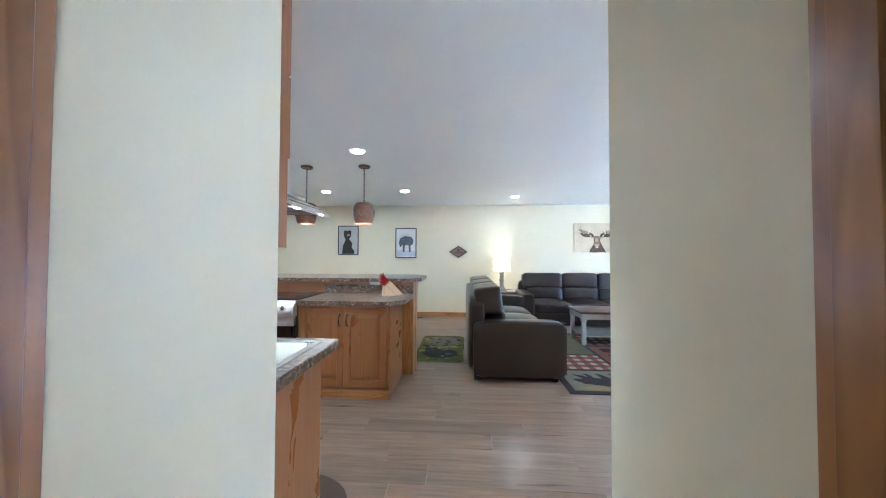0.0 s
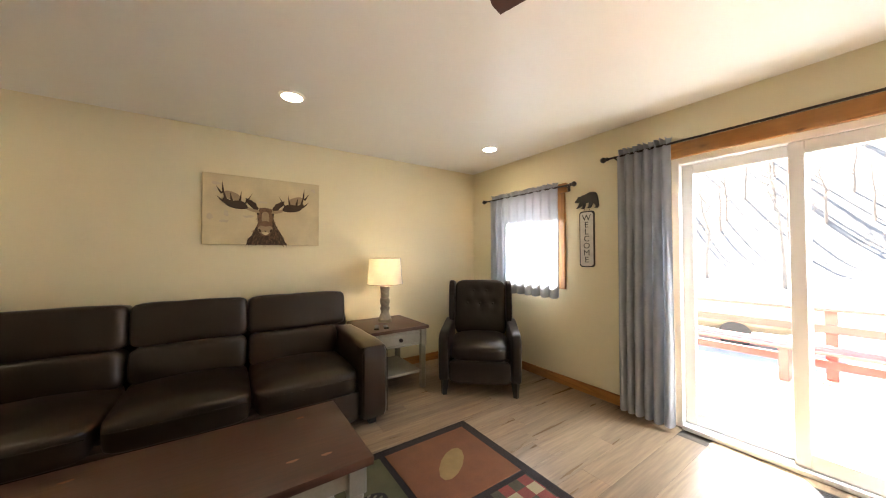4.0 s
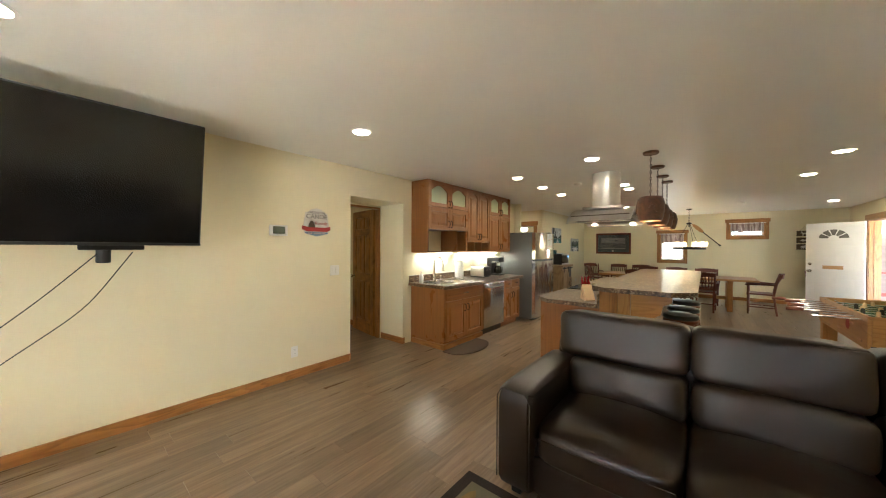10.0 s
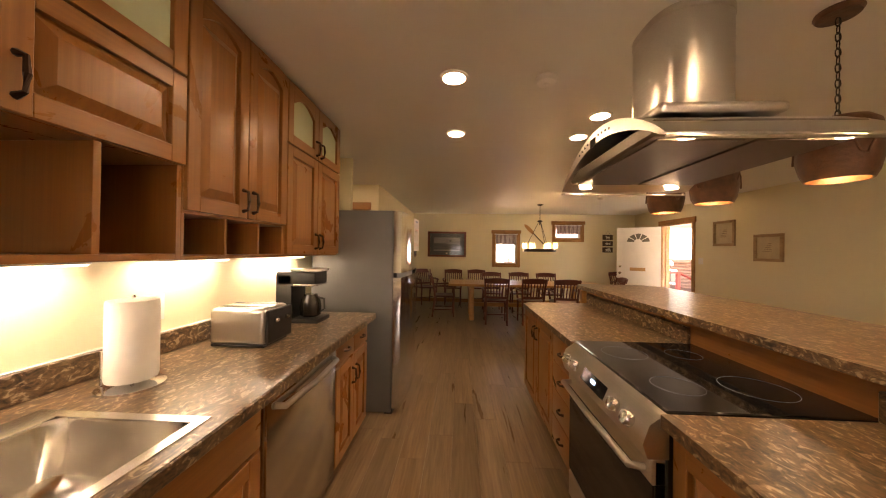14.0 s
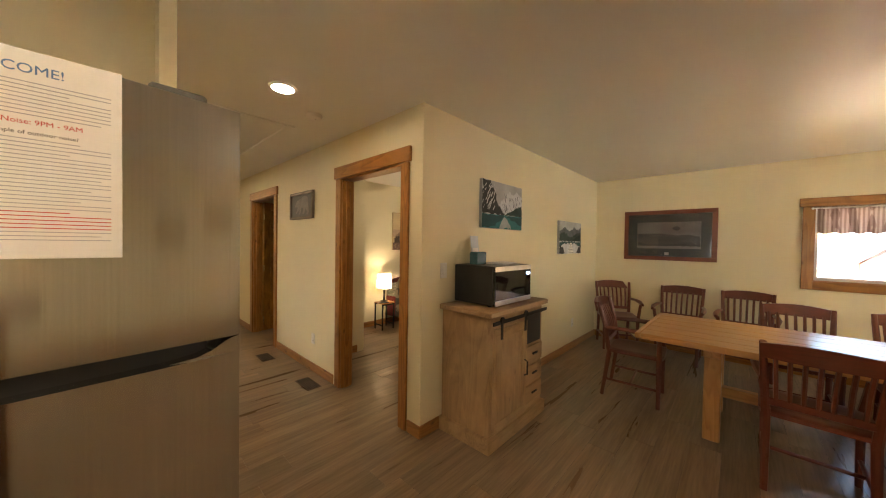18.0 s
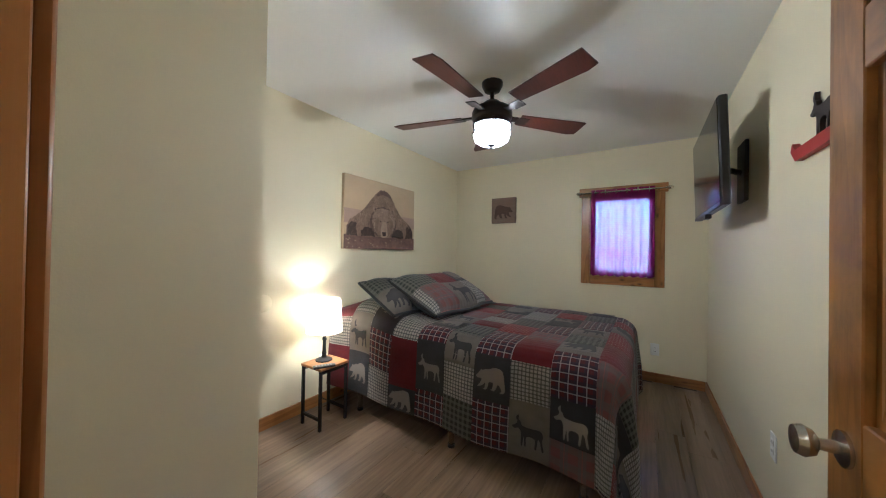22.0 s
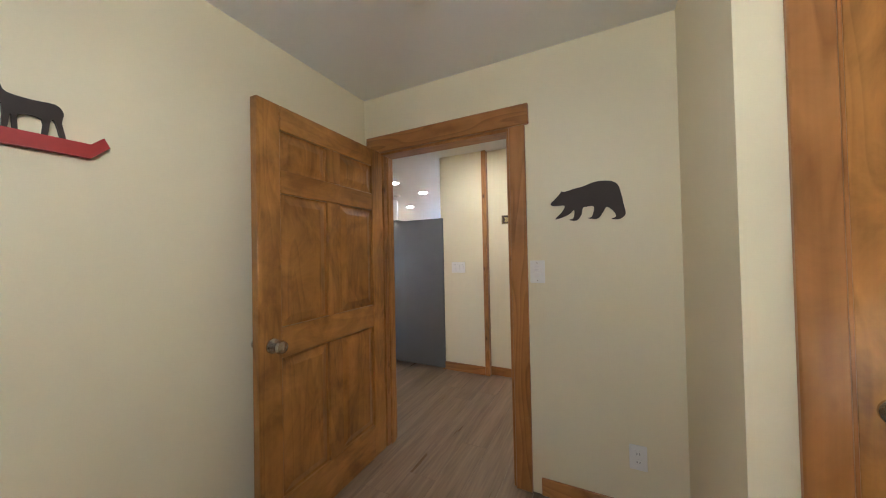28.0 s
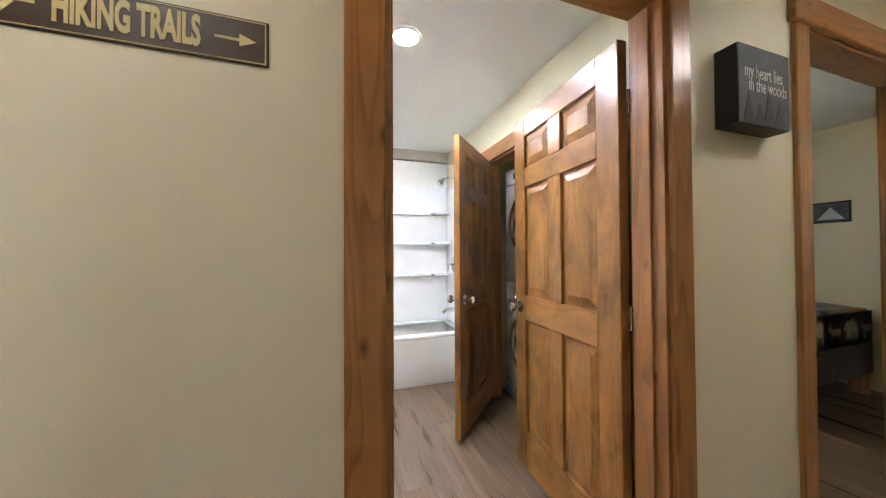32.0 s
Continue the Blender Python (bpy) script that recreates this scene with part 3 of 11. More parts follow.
    bm.from_mesh(me)
    bpy.data.meshes.remove(me)
    return bm


def mesh_of(name, bm, mat, angle=38.0):
    me = bpy.data.meshes.new(name)
    bm.to_mesh(me)
    bm.free()
    for mm in mat if isinstance(mat, (list, tuple)) else (mat,):
        me.materials.append(mm)
    me.polygons.foreach_set("use_smooth", [True] * len(me.polygons))
    me.set_sharp_from_angle(angle=radians(angle))
    return me


def part(name, bm, mat, parent, label="", angle=38.0):
    ob = new(name, mesh_of(name, bm, mat, angle))
    ob.parent = parent
    if label:
        ob["label"] = label
    return ob


def thing(name, label, category, x=0, y=0, z=0, rz=0, group="", kind=""):
    ob = new(name)
    ob.empty_display_size = 0.1
    ob.matrix_basis = pose(x, y, z, 0, 0, rz)
    return tagged(ob, label, category, group, kind)


def one(name, bm, mat, label, category, x=0, y=0, z=0, rz=0, group="", kind="", angle=38.0):
    ob = new(name, mesh_of(name, bm, mat, angle))
    ob.matrix_basis = pose(x, y, z, 0, 0, rz)
    return tagged(ob, label, category, group, kind)


def B():
    return bmesh.new()


def bx(*a, **k):
    return box(bmesh.new(), *a, **k)


def text_part(name, words, size, depth, mat, parent, m, label="", stretch=1.0, bold=0.0):
    cu = bpy.data.curves.new(name, "FONT")
    cu.body, cu.size, cu.extrude, cu.align_x, cu.align_y = words, size, depth, "CENTER", "CENTER"
    cu.resolution_u, cu.offset = 3, bold
    tmp = new(name, cu)
    bpy.context.view_layer.update()
    me = bpy.data.meshes.new_from_object(tmp.evaluated_get(bpy.context.evaluated_depsgraph_get()))
    bpy.data.objects.remove(tmp)
    bpy.data.curves.remove(cu)
    me.transform(m @ Matrix.Diagonal((stretch, 1, 1, 1)))
    me.materials.clear()
    me.materials.append(mat)
    ob = new(name, me)
    ob.parent = parent
    if label:
        ob["label"] = label
    return ob


BEAR = [(.00, .53), (.06, .63), (.13, .76), (.16, .83), (.19, .81), (.26, .83), (.34, .87), (.45, .90), (.55, .96), (.66, 1), (.78, .99), (.87, .94), (.92, .84), (.95, .65), (.98, .35), (1, .15), (.97, .05), (.91, .00), (.82, .02), (.88, .08), (.85, .21),
        (.77, .33), (.73, .24), (.66, .06), (.57, .05), (.51, .08), (.57, .11), (.60, .36), (.49, .37), (.45, .34), (.43, .17), (.36, .03), (.25, .06), (.32, .10), (.33, .31), (.25, .19), (.06, .09), (.16, .28), (.20, .44), (.10, .45), (.02, .46)]
DEER = [(0, .55), (.1, .62), (.16, .72), (.12, .85), (.2, .95), (.2, .8), (.26, .74), (.32, .62), (.6, .6), (.85, .62), (.95, .5), (.93, .3), (.98, .02), (.92, .02), (.86, .28), (.8, .32), (.76, .02),
        (.7, .02), (.7, .3), (.45, .3), (.44, .02), (.39, .02), (.37, .3), (.33, .02), (.28, .02), (.28, .38), (.2, .52), (.08, .48)]


def smooth(pts, k=3):
    """A rounded outline through the same corners."""
    out, n = [], len(pts)
    for i in range(n):
        p0, p1, p2, p3 = (pts[(i + j - 1) % n] for j in range(4))
        for s_ in range(k):
            u = s_ / k
            out.append(tuple(0.5 * (2 * b + (c - a) * u + (2 * a - 5 * b + 4 * c - d) * u * u + (3 * b - a - 3 * c + d) * u ** 3) for a, b, c, d in zip(p0, p1, p2, p3)))
    return out


BEAR, DEER = smooth(BEAR), smooth(DEER)


def scaled(pts, w, h, flip=False):
    return [((w * (1 - x) if flip else w * x), h * z) for x, z in pts]


def oval(rx, rz, n=18, cx=0.0, cz=0.0):
    return [(cx + rx * math.cos(2 * math.pi * k / n), cz + rz * math.sin(2 * math.pi * k / n)) for k in range(n)]

# ---- structure: plan in metres ----
H = 2.44
YN, YS, XE, XWD, XWB = 7.03, 0.945, 6.10, -8.58, -8.74
HE, HW, YD, YB = -3.36, -4.78, 1.03, -1.83
YEND = -5.35


def wall(name, axis, p0, p1, a0, a1, holes=(), mat=None, z1=H, label="cream painted drywall"):
    """A wall p0..p1 thick that runs a0..a1 along axis, with holes (a0, a1, z0, z1) right through."""
    bm = B()

    def put(s0, s1, b0, b1):
        if s1 - s0 > 1e-4 and b1 - b0 > 1e-4:
            if axis == "x":
                box(bm, s0, s1, p0, p1, b0, b1)
            else:
                box(bm, p0, p1, s0, s1, b0, b1)

    at = a0
    for h0, h1, b0, b1 in sorted(holes):
        put(at, h0, 0, z1)
        put(h0, h1, 0, b0)
        put(h0, h1, b1, z1)
        at = h1
    put(at, a1, 0, z1)
    return one(name, bm, mat or WALL, label, "wall", kind="structure")


FD = (-7.44, -6.47, 0.0, 2.06)
wall("wall_north", "x", YN, YN + 0.16, XWB - 0.16, XE + 0.16, [FD])
NW, SL, SW = (5.66, 6.50, 1.06, 1.95), (3.06, 4.66, 0.0, 2.06), (1.66, 2.56, 1.06, 1.95)
wall("wall_east", "y", XE, XE + 0.16, 0.0, YN, [NW, SL, SW])
wall("wall_living_south", "x", 0.80, YS, 1.09, XE)
wall("wall_door_header", "x", 0.43, YS, 0.19, 1.09, [(0.19, 1.09, 0.0, 2.075)], z1=H)
wall("wall_door_reveal_east", "y", 1.09, 1.24, 0.34, 0.80)
wall("wall_kitchen", "x", 0.80, YS, HE + 0.002, 0.19)
wall("wall_door_reveal_west", "y", 0.07, 0.19, 0.34, 0.80)
BD0 = (0.20, 1.08, 0.0, 2.05)
wall("wall_back_room_front", "x", 0.34, 0.428, 0.192, 1.088, [BD0])
wall("wall_back_room_west", "y", -0.13, 0.0, -1.9, 0.80)
wall("wall_back_room_south", "x", -2.02, -1.9, -0.13, 3.0)
wall("wall_back_room_east", "y", 3.0, 3.12, -2.02, 0.80)
wall("wall_back_room_north", "x", 0.68, 0.798, 1.242, 3.0)
BA, B2 = (-1.27, -0.327, 0.0, 2.115), (-3.10, -2.035, 0.0, 2.17)
HS = HE - 0.05
wall("wall_hall_east", "y", HE, HE + 0.12, YEND, 0.80, [BA, B2])
wall("wall_hall_east_end", "y", HS, HE - 0.001, 0.575, 1.085)
wall("wall_hall_east_return", "y", HE - 0.001, HE + 0.002, 0.80, 1.085)
BR, RD = (-0.12, 0.812, 0.0, 2.05), (-2.79, -1.86, 0.0, 2.05)
wall("wall_hall_west", "y", HW - 0.11, HW, YEND, YD, [BR, RD])
EH = (-4.345, -3.50, 0.0, 2.05)
wall("wall_hall_end", "x", YEND - 0.12, YEND, HW, HE, [EH])
wall("wall_dining_south", "x", YD - 0.085, YD, XWB, HW - 0.11)
DW, HWN = (3.30, 3.89, 1.07, 1.90), (4.92, 5.60, 1.78, 2.16)
wall("wall_dining_west", "y", XWD - 0.16, XWD, YD, YN, [DW, HWN])
BW = (-0.09, 0.52, 1.05, 1.93)
wall("wall_bedroom_west", "y", XWB - 0.16, XWB, YB - 0.12, YD - 0.085, [BW])
wall("wall_bedroom_south", "x", YB - 0.12, YB, XWB, HW - 0.11)
CD = (-1.74, -1.08, 0.0, 2.04)
wall("wall_closet_front", "y", -5.55, -5.45, YB, -0.90, [CD])
wall("wall_closet_side", "x", -1.0, -0.90, -5.45, HW - 0.11)
# bathroom
wall("wall_bath_north", "x", 0.20, 0.30, HE + 0.12, -0.45, mat=BATHWALL)
wall("wall_bath_east", "y", -0.55, -0.45, -1.60, 0.20, mat=BATHWALL)
LC = (-2.36, -1.62, 0.0, 2.04)
wall("wall_bath_south", "x", -1.60, -1.50, HE + 0.12, -0.55, [LC])
wall("wall_laundry_south", "x", -2.40, -2.30, -2.6, -1.3)
wall("wall_laundry_west", "y", -2.6, -2.5, -2.30, -1.60)
wall("wall_laundry_east", "y", -1.5, -1.4, -2.30, -1.60)
# second and third bedroom, end room
wall("wall_second_bedroom_north", "x", -1.80, -1.70, HE + 0.12, -2.6)
wall("wall_second_bedroom_east", "y", 0.0, 0.12, -4.9, -1.9)
wall("wall_second_bedroom_north_far", "x", -2.52, -2.42, -2.6, 0.0)
wall("wall_second_bedroom_south", "x", -4.9, -4.78, HE + 0.12, 0.0, [(-1.95, -1.05, 1.05, 2.0)])
wall("wall_side_room_west", "y", -7.0, -6.88, -4.6, YB - 0.12)
wall("wall_side_room_south", "x", -4.72, -4.6, -7.0, HW - 0.11)
wall("wall_end_room_south", "x", -9.12, -9.0, -6.5, -1.5)
wall("wall_end_room_west", "y", -6.5, -6.38, -9.0, YEND - 0.12)
wall("wall_end_room_east", "y", -1.62, -1.5, -9.0, YEND - 0.12)
wall("wall_end_room_north_west", "x", YEND - 0.12, YEND, -6.5, HW)
wall("wall_end_room_north_east", "x", YEND - 0.12, YEND, HE, -1.5)
# ceiling: one sheet per room group, floor slab under the planks
PLAN = ((-8.9, 6.26, 0.30, 7.19), (-8.9, 3.12, -2.02, 0.30), (-7.0, 0.12, -5.47, -2.02), (-6.5, -1.5, -9.12, -5.47))
cb_, fb_ = B(), B()
for x0, x1, y0, y1 in PLAN:
    box(cb_, x0, x1, y0, y1, H, H + 0.12)
    box(fb_, x0, x1, y0, y1, -0.14, -0.014)
one("ceiling", cb_, CEIL, "white painted ceiling with a slight sheen", "ceiling", kind="structure")
one("floor_slab", fb_, UNDER, "dark underlay below the vinyl planks", "floor", kind="structure")


# baseboards
def base(name, x0, y0, x1, y1, side):
    """A pine baseboard along a wall from (x0, y0) to (x1, y1), on the side given."""
    t = 0.014
    a, b, c, d = min(x0, x1), max(x0, x1), min(y0, y1), max(y0, y1)
    if side == "n":
        d = c + t
    elif side == "s":
        c = d - t
    elif side == "e":
        b = a + t
    else:
        a = b - t
    one(name, box(B(), a, b, c, d, 0.002, 0.094, 0.003), wood("pine", "x" if side in "ns" else "y"), "orange pine baseboard along the wall", "baseboard", kind="structure")


for row in ((1.10, YS, 3.985, YS, "n"), (4.415, YS, 4.575, YS, "n"), (5.70, YS, XE, YS, "n"), (XE, YS, XE, 2.96, "w"), (XE, 4.77, XE, YN, "w"), (-6.32, YN, XE - 0.015, YN, "s"), (XWD, YN, -7.58, YN, "s"),
            (XWD, YD + 0.015, XWD, YN - 0.015, "e"), (XWD, YD, HW - 0.0, YD, "n"), (HW, -0.24, HW, -1.76, "e"), (HW, 0.90, HW, YD + 0.014, "e"), (HW, -2.90, HW, YEND, "e"),
            (HS, 0.577, HS, 1.085, "w"), (HE, -0.26, HE, 0.525, "w"), (HE, -1.36, HE, -1.945, "w"), (HE, -3.19, HE, YEND, "w"), (HW, YEND, -4.45, YEND, "n"),
            (0.19, 0.46, 0.19, YS, "e"), (0.16, YS, 0.204, YS, "n"), (1.09, 0.46, 1.09, YS, "w"), (XWB, YB, -5.55, YB, "n"), (XWB, YB + 0.015, XWB, YD - 0.1, "e"), (XWB, YD - 0.085, HW - 0.12, YD - 0.085, "s"),
            (-4.89, -0.88, -4.89, -0.245, "w"), (-5.45, -0.90, -4.905, -0.90, "n"), (0.0, -1.9, 0.0, 0.34, "e"), (0.0, -1.9, 3.0, -1.9, "n"), (HE + 0.12, -9.0, -1.7, -9.0, "n"), (-6.38, -9.0, -3.5, -9.0, "n")):
    base("baseboard", *row)


# casings: two legs and a head with ears, on one face of a wall
def casing(name, axis, face, out, a0, a1, z1, parent, leg=0.09, head=0.115, ear=0.022, t=0.02, kind="pine", stops=(True, True)):
    def leg_part(b0, b1):
        bm = box(B(), b0, b1, min(face, face + out * t), max(face, face + out * t), 0.002, z1, 0.004) if axis == "x" else box(B(), min(face, face + out * t), max(face, face + out * t), b0, b1, 0.002, z1, 0.004)
        part("casing_leg", bm, wood(kind, "z"), parent)

    if stops[0]:
        leg_part(a0 - leg, a0)
    if stops[1]:
        leg_part(a1, a1 + leg)
    e0, e1 = a0 - (leg + ear if stops[0] else 0), a1 + (leg + ear if stops[1] else 0)
    h = t + 0.008
    bm = box(B(), e0, e1, min(face, face + out * h), max(face, face + out * h), z1, z1 + head, 0.005) if axis == "x" else box(B(), min(face, face + out * h), max(face, face + out * h), e0, e1, z1, z1 + head, 0.005)
    part("casing_head", bm, wood(kind, axis), parent)


def jamb(axis, p0, p1, a0, a1, z1, parent, t=0.028, kind="pine"):
    for b0, b1 in ((a0, a0 + t), (a1 - t, a1)):
        bm = box(B(), b0, b1, p0, p1, 0.002, z1 - t, 0.002) if axis == "x" else box(B(), p0, p1, b0, b1, 0.002, z1 - t, 0.002)
        part("jamb_side", bm, wood(kind, "z"), parent)
        c = (p0 + p1) / 2
        s0, s1 = (b1, b1 + 0.012) if b0 == a0 else (b0 - 0.012, b0)
        bm = box(B(), s0, s1, c - 0.02, c + 0.02, 0.002, z1 - t - 0.012, 0.002) if axis == "x" else box(B(), c - 0.02, c + 0.02, s0, s1, 0.002, z1 - t - 0.012, 0.002)
        part("door_stop", bm, wood(kind, "z"), parent)
    bm = box(B(), a0, a1, p0, p1, z1 - t, z1, 0.002) if axis == "x" else box(B(), p0, p1, a0, a1, z1 - t, z1, 0.002)
    part("jamb_head", bm, wood(kind, axis), parent)


def raised(bm, x0, x1, z0, z1, y, out, edge=0.03, rise=0.010):
    """A raised panel field on the face y, with sloping margins."""
    o = [(x0, z0), (x1, z0), (x1, z1), (x0, z1)]
    i = [(x0 + edge, z0 + edge), (x1 - edge, z0 + edge), (x1 - edge, z1 - edge), (x0 + edge, z1 - edge)]
    a = [bm.verts.new((x, y, z)) for x, z in o]
    b = [bm.verts.new((x, y + out * rise, z)) for x, z in i]
    fs = [bm.faces.new(b)]
    for k in range(4):
        fs.append(bm.faces.new((a[k], a[(k + 1) % 4], b[(k + 1) % 4], b[k])))
    bmesh.ops.recalc_face_normals(bm, faces=fs)
    if (fs[0].normal.y > 0) != (out > 0):
        bmesh.ops.reverse_faces(bm, faces=fs)


def knob(parent, x, z, y, out, mat=None):
    bm = B()
    m = pose(x, y, z, -90 if out > 0 else 90, 0, 0)
    lathe(bm, [(0.033, 0.0), (0.033, 0.006), (0.012, 0.010), (0.011, 0.035), (0.024, 0.042), (0.030, 0.055), (0.026, 0.068), (0.008, 0.073)], 16, m)
    part("knob", bm, mat or NICKEL, parent, "satin nickel round door knob")


def six_panel(name, label, w, m, kind="door", h=2.03, knob_at="far", t=0.042, cat="door"):
    """A six-panel door leaf, hinged on its local z axis, reaching along +x; faces towards -y and +y."""
    d = new(name)
    d.matrix_basis = m
    tagged(d, label, cat, kind="structure")
    st, mu = 0.115, 0.10
    zs = [(0.012, 0.22), (0.86, 1.0), (1.62, 1.73), (h - 0.115, h)]
    for a, b in ((0.0, st), (w - st, w)):
        part("stile", box(B(), a, b, -t / 2, t / 2, 0.012, h, 0.003), wood(kind, "z"), d)
    for a, b in zs:
        part("rail", box(B(), st, w - st, -t / 2, t / 2, a, b, 0.003), wood(kind, "x"), d)
    for (_, a), (b, _) in zip(zs, zs[1:]):
        part("mullion", box(B(), w / 2 - mu / 2, w / 2 + mu / 2, -t / 2, t / 2, a, b, 0.003), wood(kind, "z"), d)
    for (_, a), (b, _) in zip(zs, zs[1:]):
        for x0, x1 in ((st, w / 2 - mu / 2), (w / 2 + mu / 2, w - st)):
            bm = box(B(), x0, x1, -0.005, 0.005, a, b)
            for s in (1, -1):
                raised(bm, x0 + 0.014, x1 - 0.014, a + 0.014, b - 0.014, s * 0.0052, s, 0.036, 0.012)
            part("panel", bm, wood(kind, "z"), d, "", 12.0)
    kx = w - 0.065
    for s in (1, -1):
        knob(d, kx, 0.93, s * t / 2, s)
    for z in (0.2, 1.0, 1.8):
        bm = cyl(B(), (-0.004, -t / 2 - 0.004, z - 0.045), (-0.004, -t / 2 - 0.004, z + 0.045), 0.007, n=8)
        part("hinge", bm, NICKEL, d)
    return d


def door_set(name, label, axis, p0, p1, hole, faces=(1, 1), kind="pine", stops=(True, True)):
    d = thing(name, label, "door frame", kind="structure")
    a0, a1, _, z1 = hole
    jamb(axis, p0 - 0.002, p1 + 0.002, a0, a1, z1, d, kind=kind)
    if faces[0]:
        casing(name, axis, p0, -1, a0 + 0.012, a1 - 0.012, z1 - 0.012, d, kind=kind, stops=stops)
    if faces[1]:
        casing(name, axis, p1, 1, a0 + 0.012, a1 - 0.012, z1 - 0.012, d, kind=kind, stops=stops)
    return d


door_set("door_back_room", "knotty pine door frame in the deep opening", "x", 0.34, 0.428, BD0, (1, 0))
six_panel("door_leaf_back_room", "golden pine six-panel door standing open into the back room", 0.75, pose(0.235, 0.335, 0, 0, 0, -100))
door_set("door_bathroom", "knotty pine door frame with headboard ears", "y", HE, HE + 0.12, BA)
six_panel("door_leaf_bathroom", "golden pine six-panel door standing open into the bathroom", 0.80, pose(HE + 0.145, -1.235, 0, 0, 0, -4))
door_set("door_second_bedroom", "knotty pine door frame with headboard ears", "y", HE, HE + 0.12, B2)
door_set("door_bedroom", "knotty pine door frame with headboard ears", "y", HW - 0.11, HW, BR)
six_panel("door_leaf_bedroom", "golden pine six-panel door standing open against the bedroom wall", 0.91, pose(HW - 0.135, 0.80, 0, 0, 0, 181.5))
door_set("door_side_room", "knotty pine door frame with headboard ears", "y", HW - 0.11, HW, RD)
six_panel("door_leaf_side_room", "golden pine six-panel door standing open into the side room", 0.74, pose(HW - 0.13, -2.76, 0, 0, 0, 200))
door_set("door_end_room", "knotty pine door frame at the end of the hall", "x", YEND - 0.12, YEND, EH)
door_set("door_closet", "golden pine closet door frame", "y", -5.55, -5.45, CD, (1, 0))
six_panel("door_leaf_closet", "shut golden pine six-panel closet door", 0.604, pose(-5.525, -1.712, 0, 0, 0, 90), h=2.01)
door_set("door_laundry", "pine frame of the laundry closet", "x", -1.60, -1.50, LC, (0, 1))
six_panel("door_leaf_laundry", "dark stained six-panel laundry door standing open", 0.70, pose(-1.655, -1.475, 0, 0, 0, 136))
one("corner_trim", box(B(), HE - 0.070, HE - 0.001, 0.525, 0.575, 0.002, H - 0.002, 0.004), wood("pine", "z"), "knotty pine upright post strip on the hall wall", "trim", kind="structure")


# windows: vinyl sash in the hole, pine picture-frame casing inside
def window(name, label, axis_face, out, hole, head=True, sash=0.045, mull=False):
    """A window in a wall that runs along y, its room face at axis_face; out: +1 when outdoors is towards +x."""
    w = thing(name, label, "window", kind="structure")
    y0, y1, z0, z1 = hole
    xg = axis_face + out * 0.11
    for a, b in ((y0, y0 + sash), (y1 - sash, y1)):
        part("sash_stile", box(B(), min(xg - 0.03, xg + 0.03), xg + 0.03, a, b, z0, z1, 0.004), WHITEVINYL, w)
    for a, b in ((z0, z0 + sash), (z1 - sash, z1)):
        part("sash_rail", box(B(), xg - 0.03, xg + 0.03, y0 + sash, y1 - sash, a, b, 0.004), WHITEVINYL, w)
    if mull:
        c = (y0 + y1) / 2
        part("mullion", box(B(), xg - 0.03, xg + 0.03, c - 0.025, c + 0.025, z0 + sash, z1 - sash, 0.004), WHITEVINYL, w)
    g = part("pane", bx(xg - 0.003, xg + 0.003, y0 + sash, y1 - sash, z0 + sash, z1 - sash), WINGLASS, w)
    g.visible_shadow = False
    f0, f1 = sorted((axis_face, axis_face - out * 0.02))
    l0, l1 = sorted((axis_face + out * 0.08, axis_face))
    for a, b in ((y0, y0 + 0.012), (y1 - 0.012, y1)):
        part("liner", box(B(), l0, l1, a, b, z0, z1, 0.001), wood("pine", "z"), w)
    for a, b in ((z0, z0 + 0.012), (z1 - 0.012, z1)):
        part("liner", box(B(), l0, l1, y0 + 0.012, y1 - 0.012, a, b, 0.001), wood("pine", "y"), w)
    for a, b in ((y0 - 0.085, y0 + 0.004), (y1 - 0.004, y1 + 0.085)):
        part("window_casing", box(B(), f0, f1, a, b, z0 - 0.09, z1, 0.004), wood("pine", "z"), w)
    part("window_sill", box(B(), f0, f1, y0 + 0.004, y1 - 0.004, z0 - 0.09, z0 + 0.004, 0.004), wood("pine", "y"), w)
    h0, h1 = sorted((axis_face, axis_face - out * 0.028))
    part("window_head", box(B(), h0, h1, y0 - 0.11, y1 + 0.11, z1, z1 + 0.095, 0.004), wood("pine", "y"), w)
    return w


window("window_1", "white vinyl window in a knotty pine frame behind a curtain", XE, 1, NW)
window("window_2", "white vinyl double window in a knotty pine frame", XE, 1, SW, mull=True)
window("window_3", "small white vinyl window in a knotty pine frame", XWD, -1, DW)
window("window_4", "high small window in a knotty pine frame", XWD, -1, HWN)
window("window_5", "bedroom window in a rustic pine frame behind a magenta curtain", XWB, -1, BW)
# sliding door
sd = thing("sliding_door", "white vinyl sliding glass door in a pine frame, shut", "sliding door", kind="structure")
y0, y1 = SL[0], SL[1]
for a, b in ((y0, y0 + 0.05), (y1 - 0.05, y1)):
    part("frame_side", box(B(), XE + 0.03, XE + 0.13, a, b, 0.002, 2.06, 0.004), WHITEVINYL, sd)
part("frame_head", box(B(), XE + 0.03, XE + 0.13, y0 + 0.05, y1 - 0.05, 2.01, 2.06, 0.004), WHITEVINYL, sd)
part("track", box(B(), XE + 0.0, XE + 0.15, y0 + 0.05, y1 - 0.05, 0.002, 0.035, 0.004), WHITEVINYL, sd)
ym = 4.0
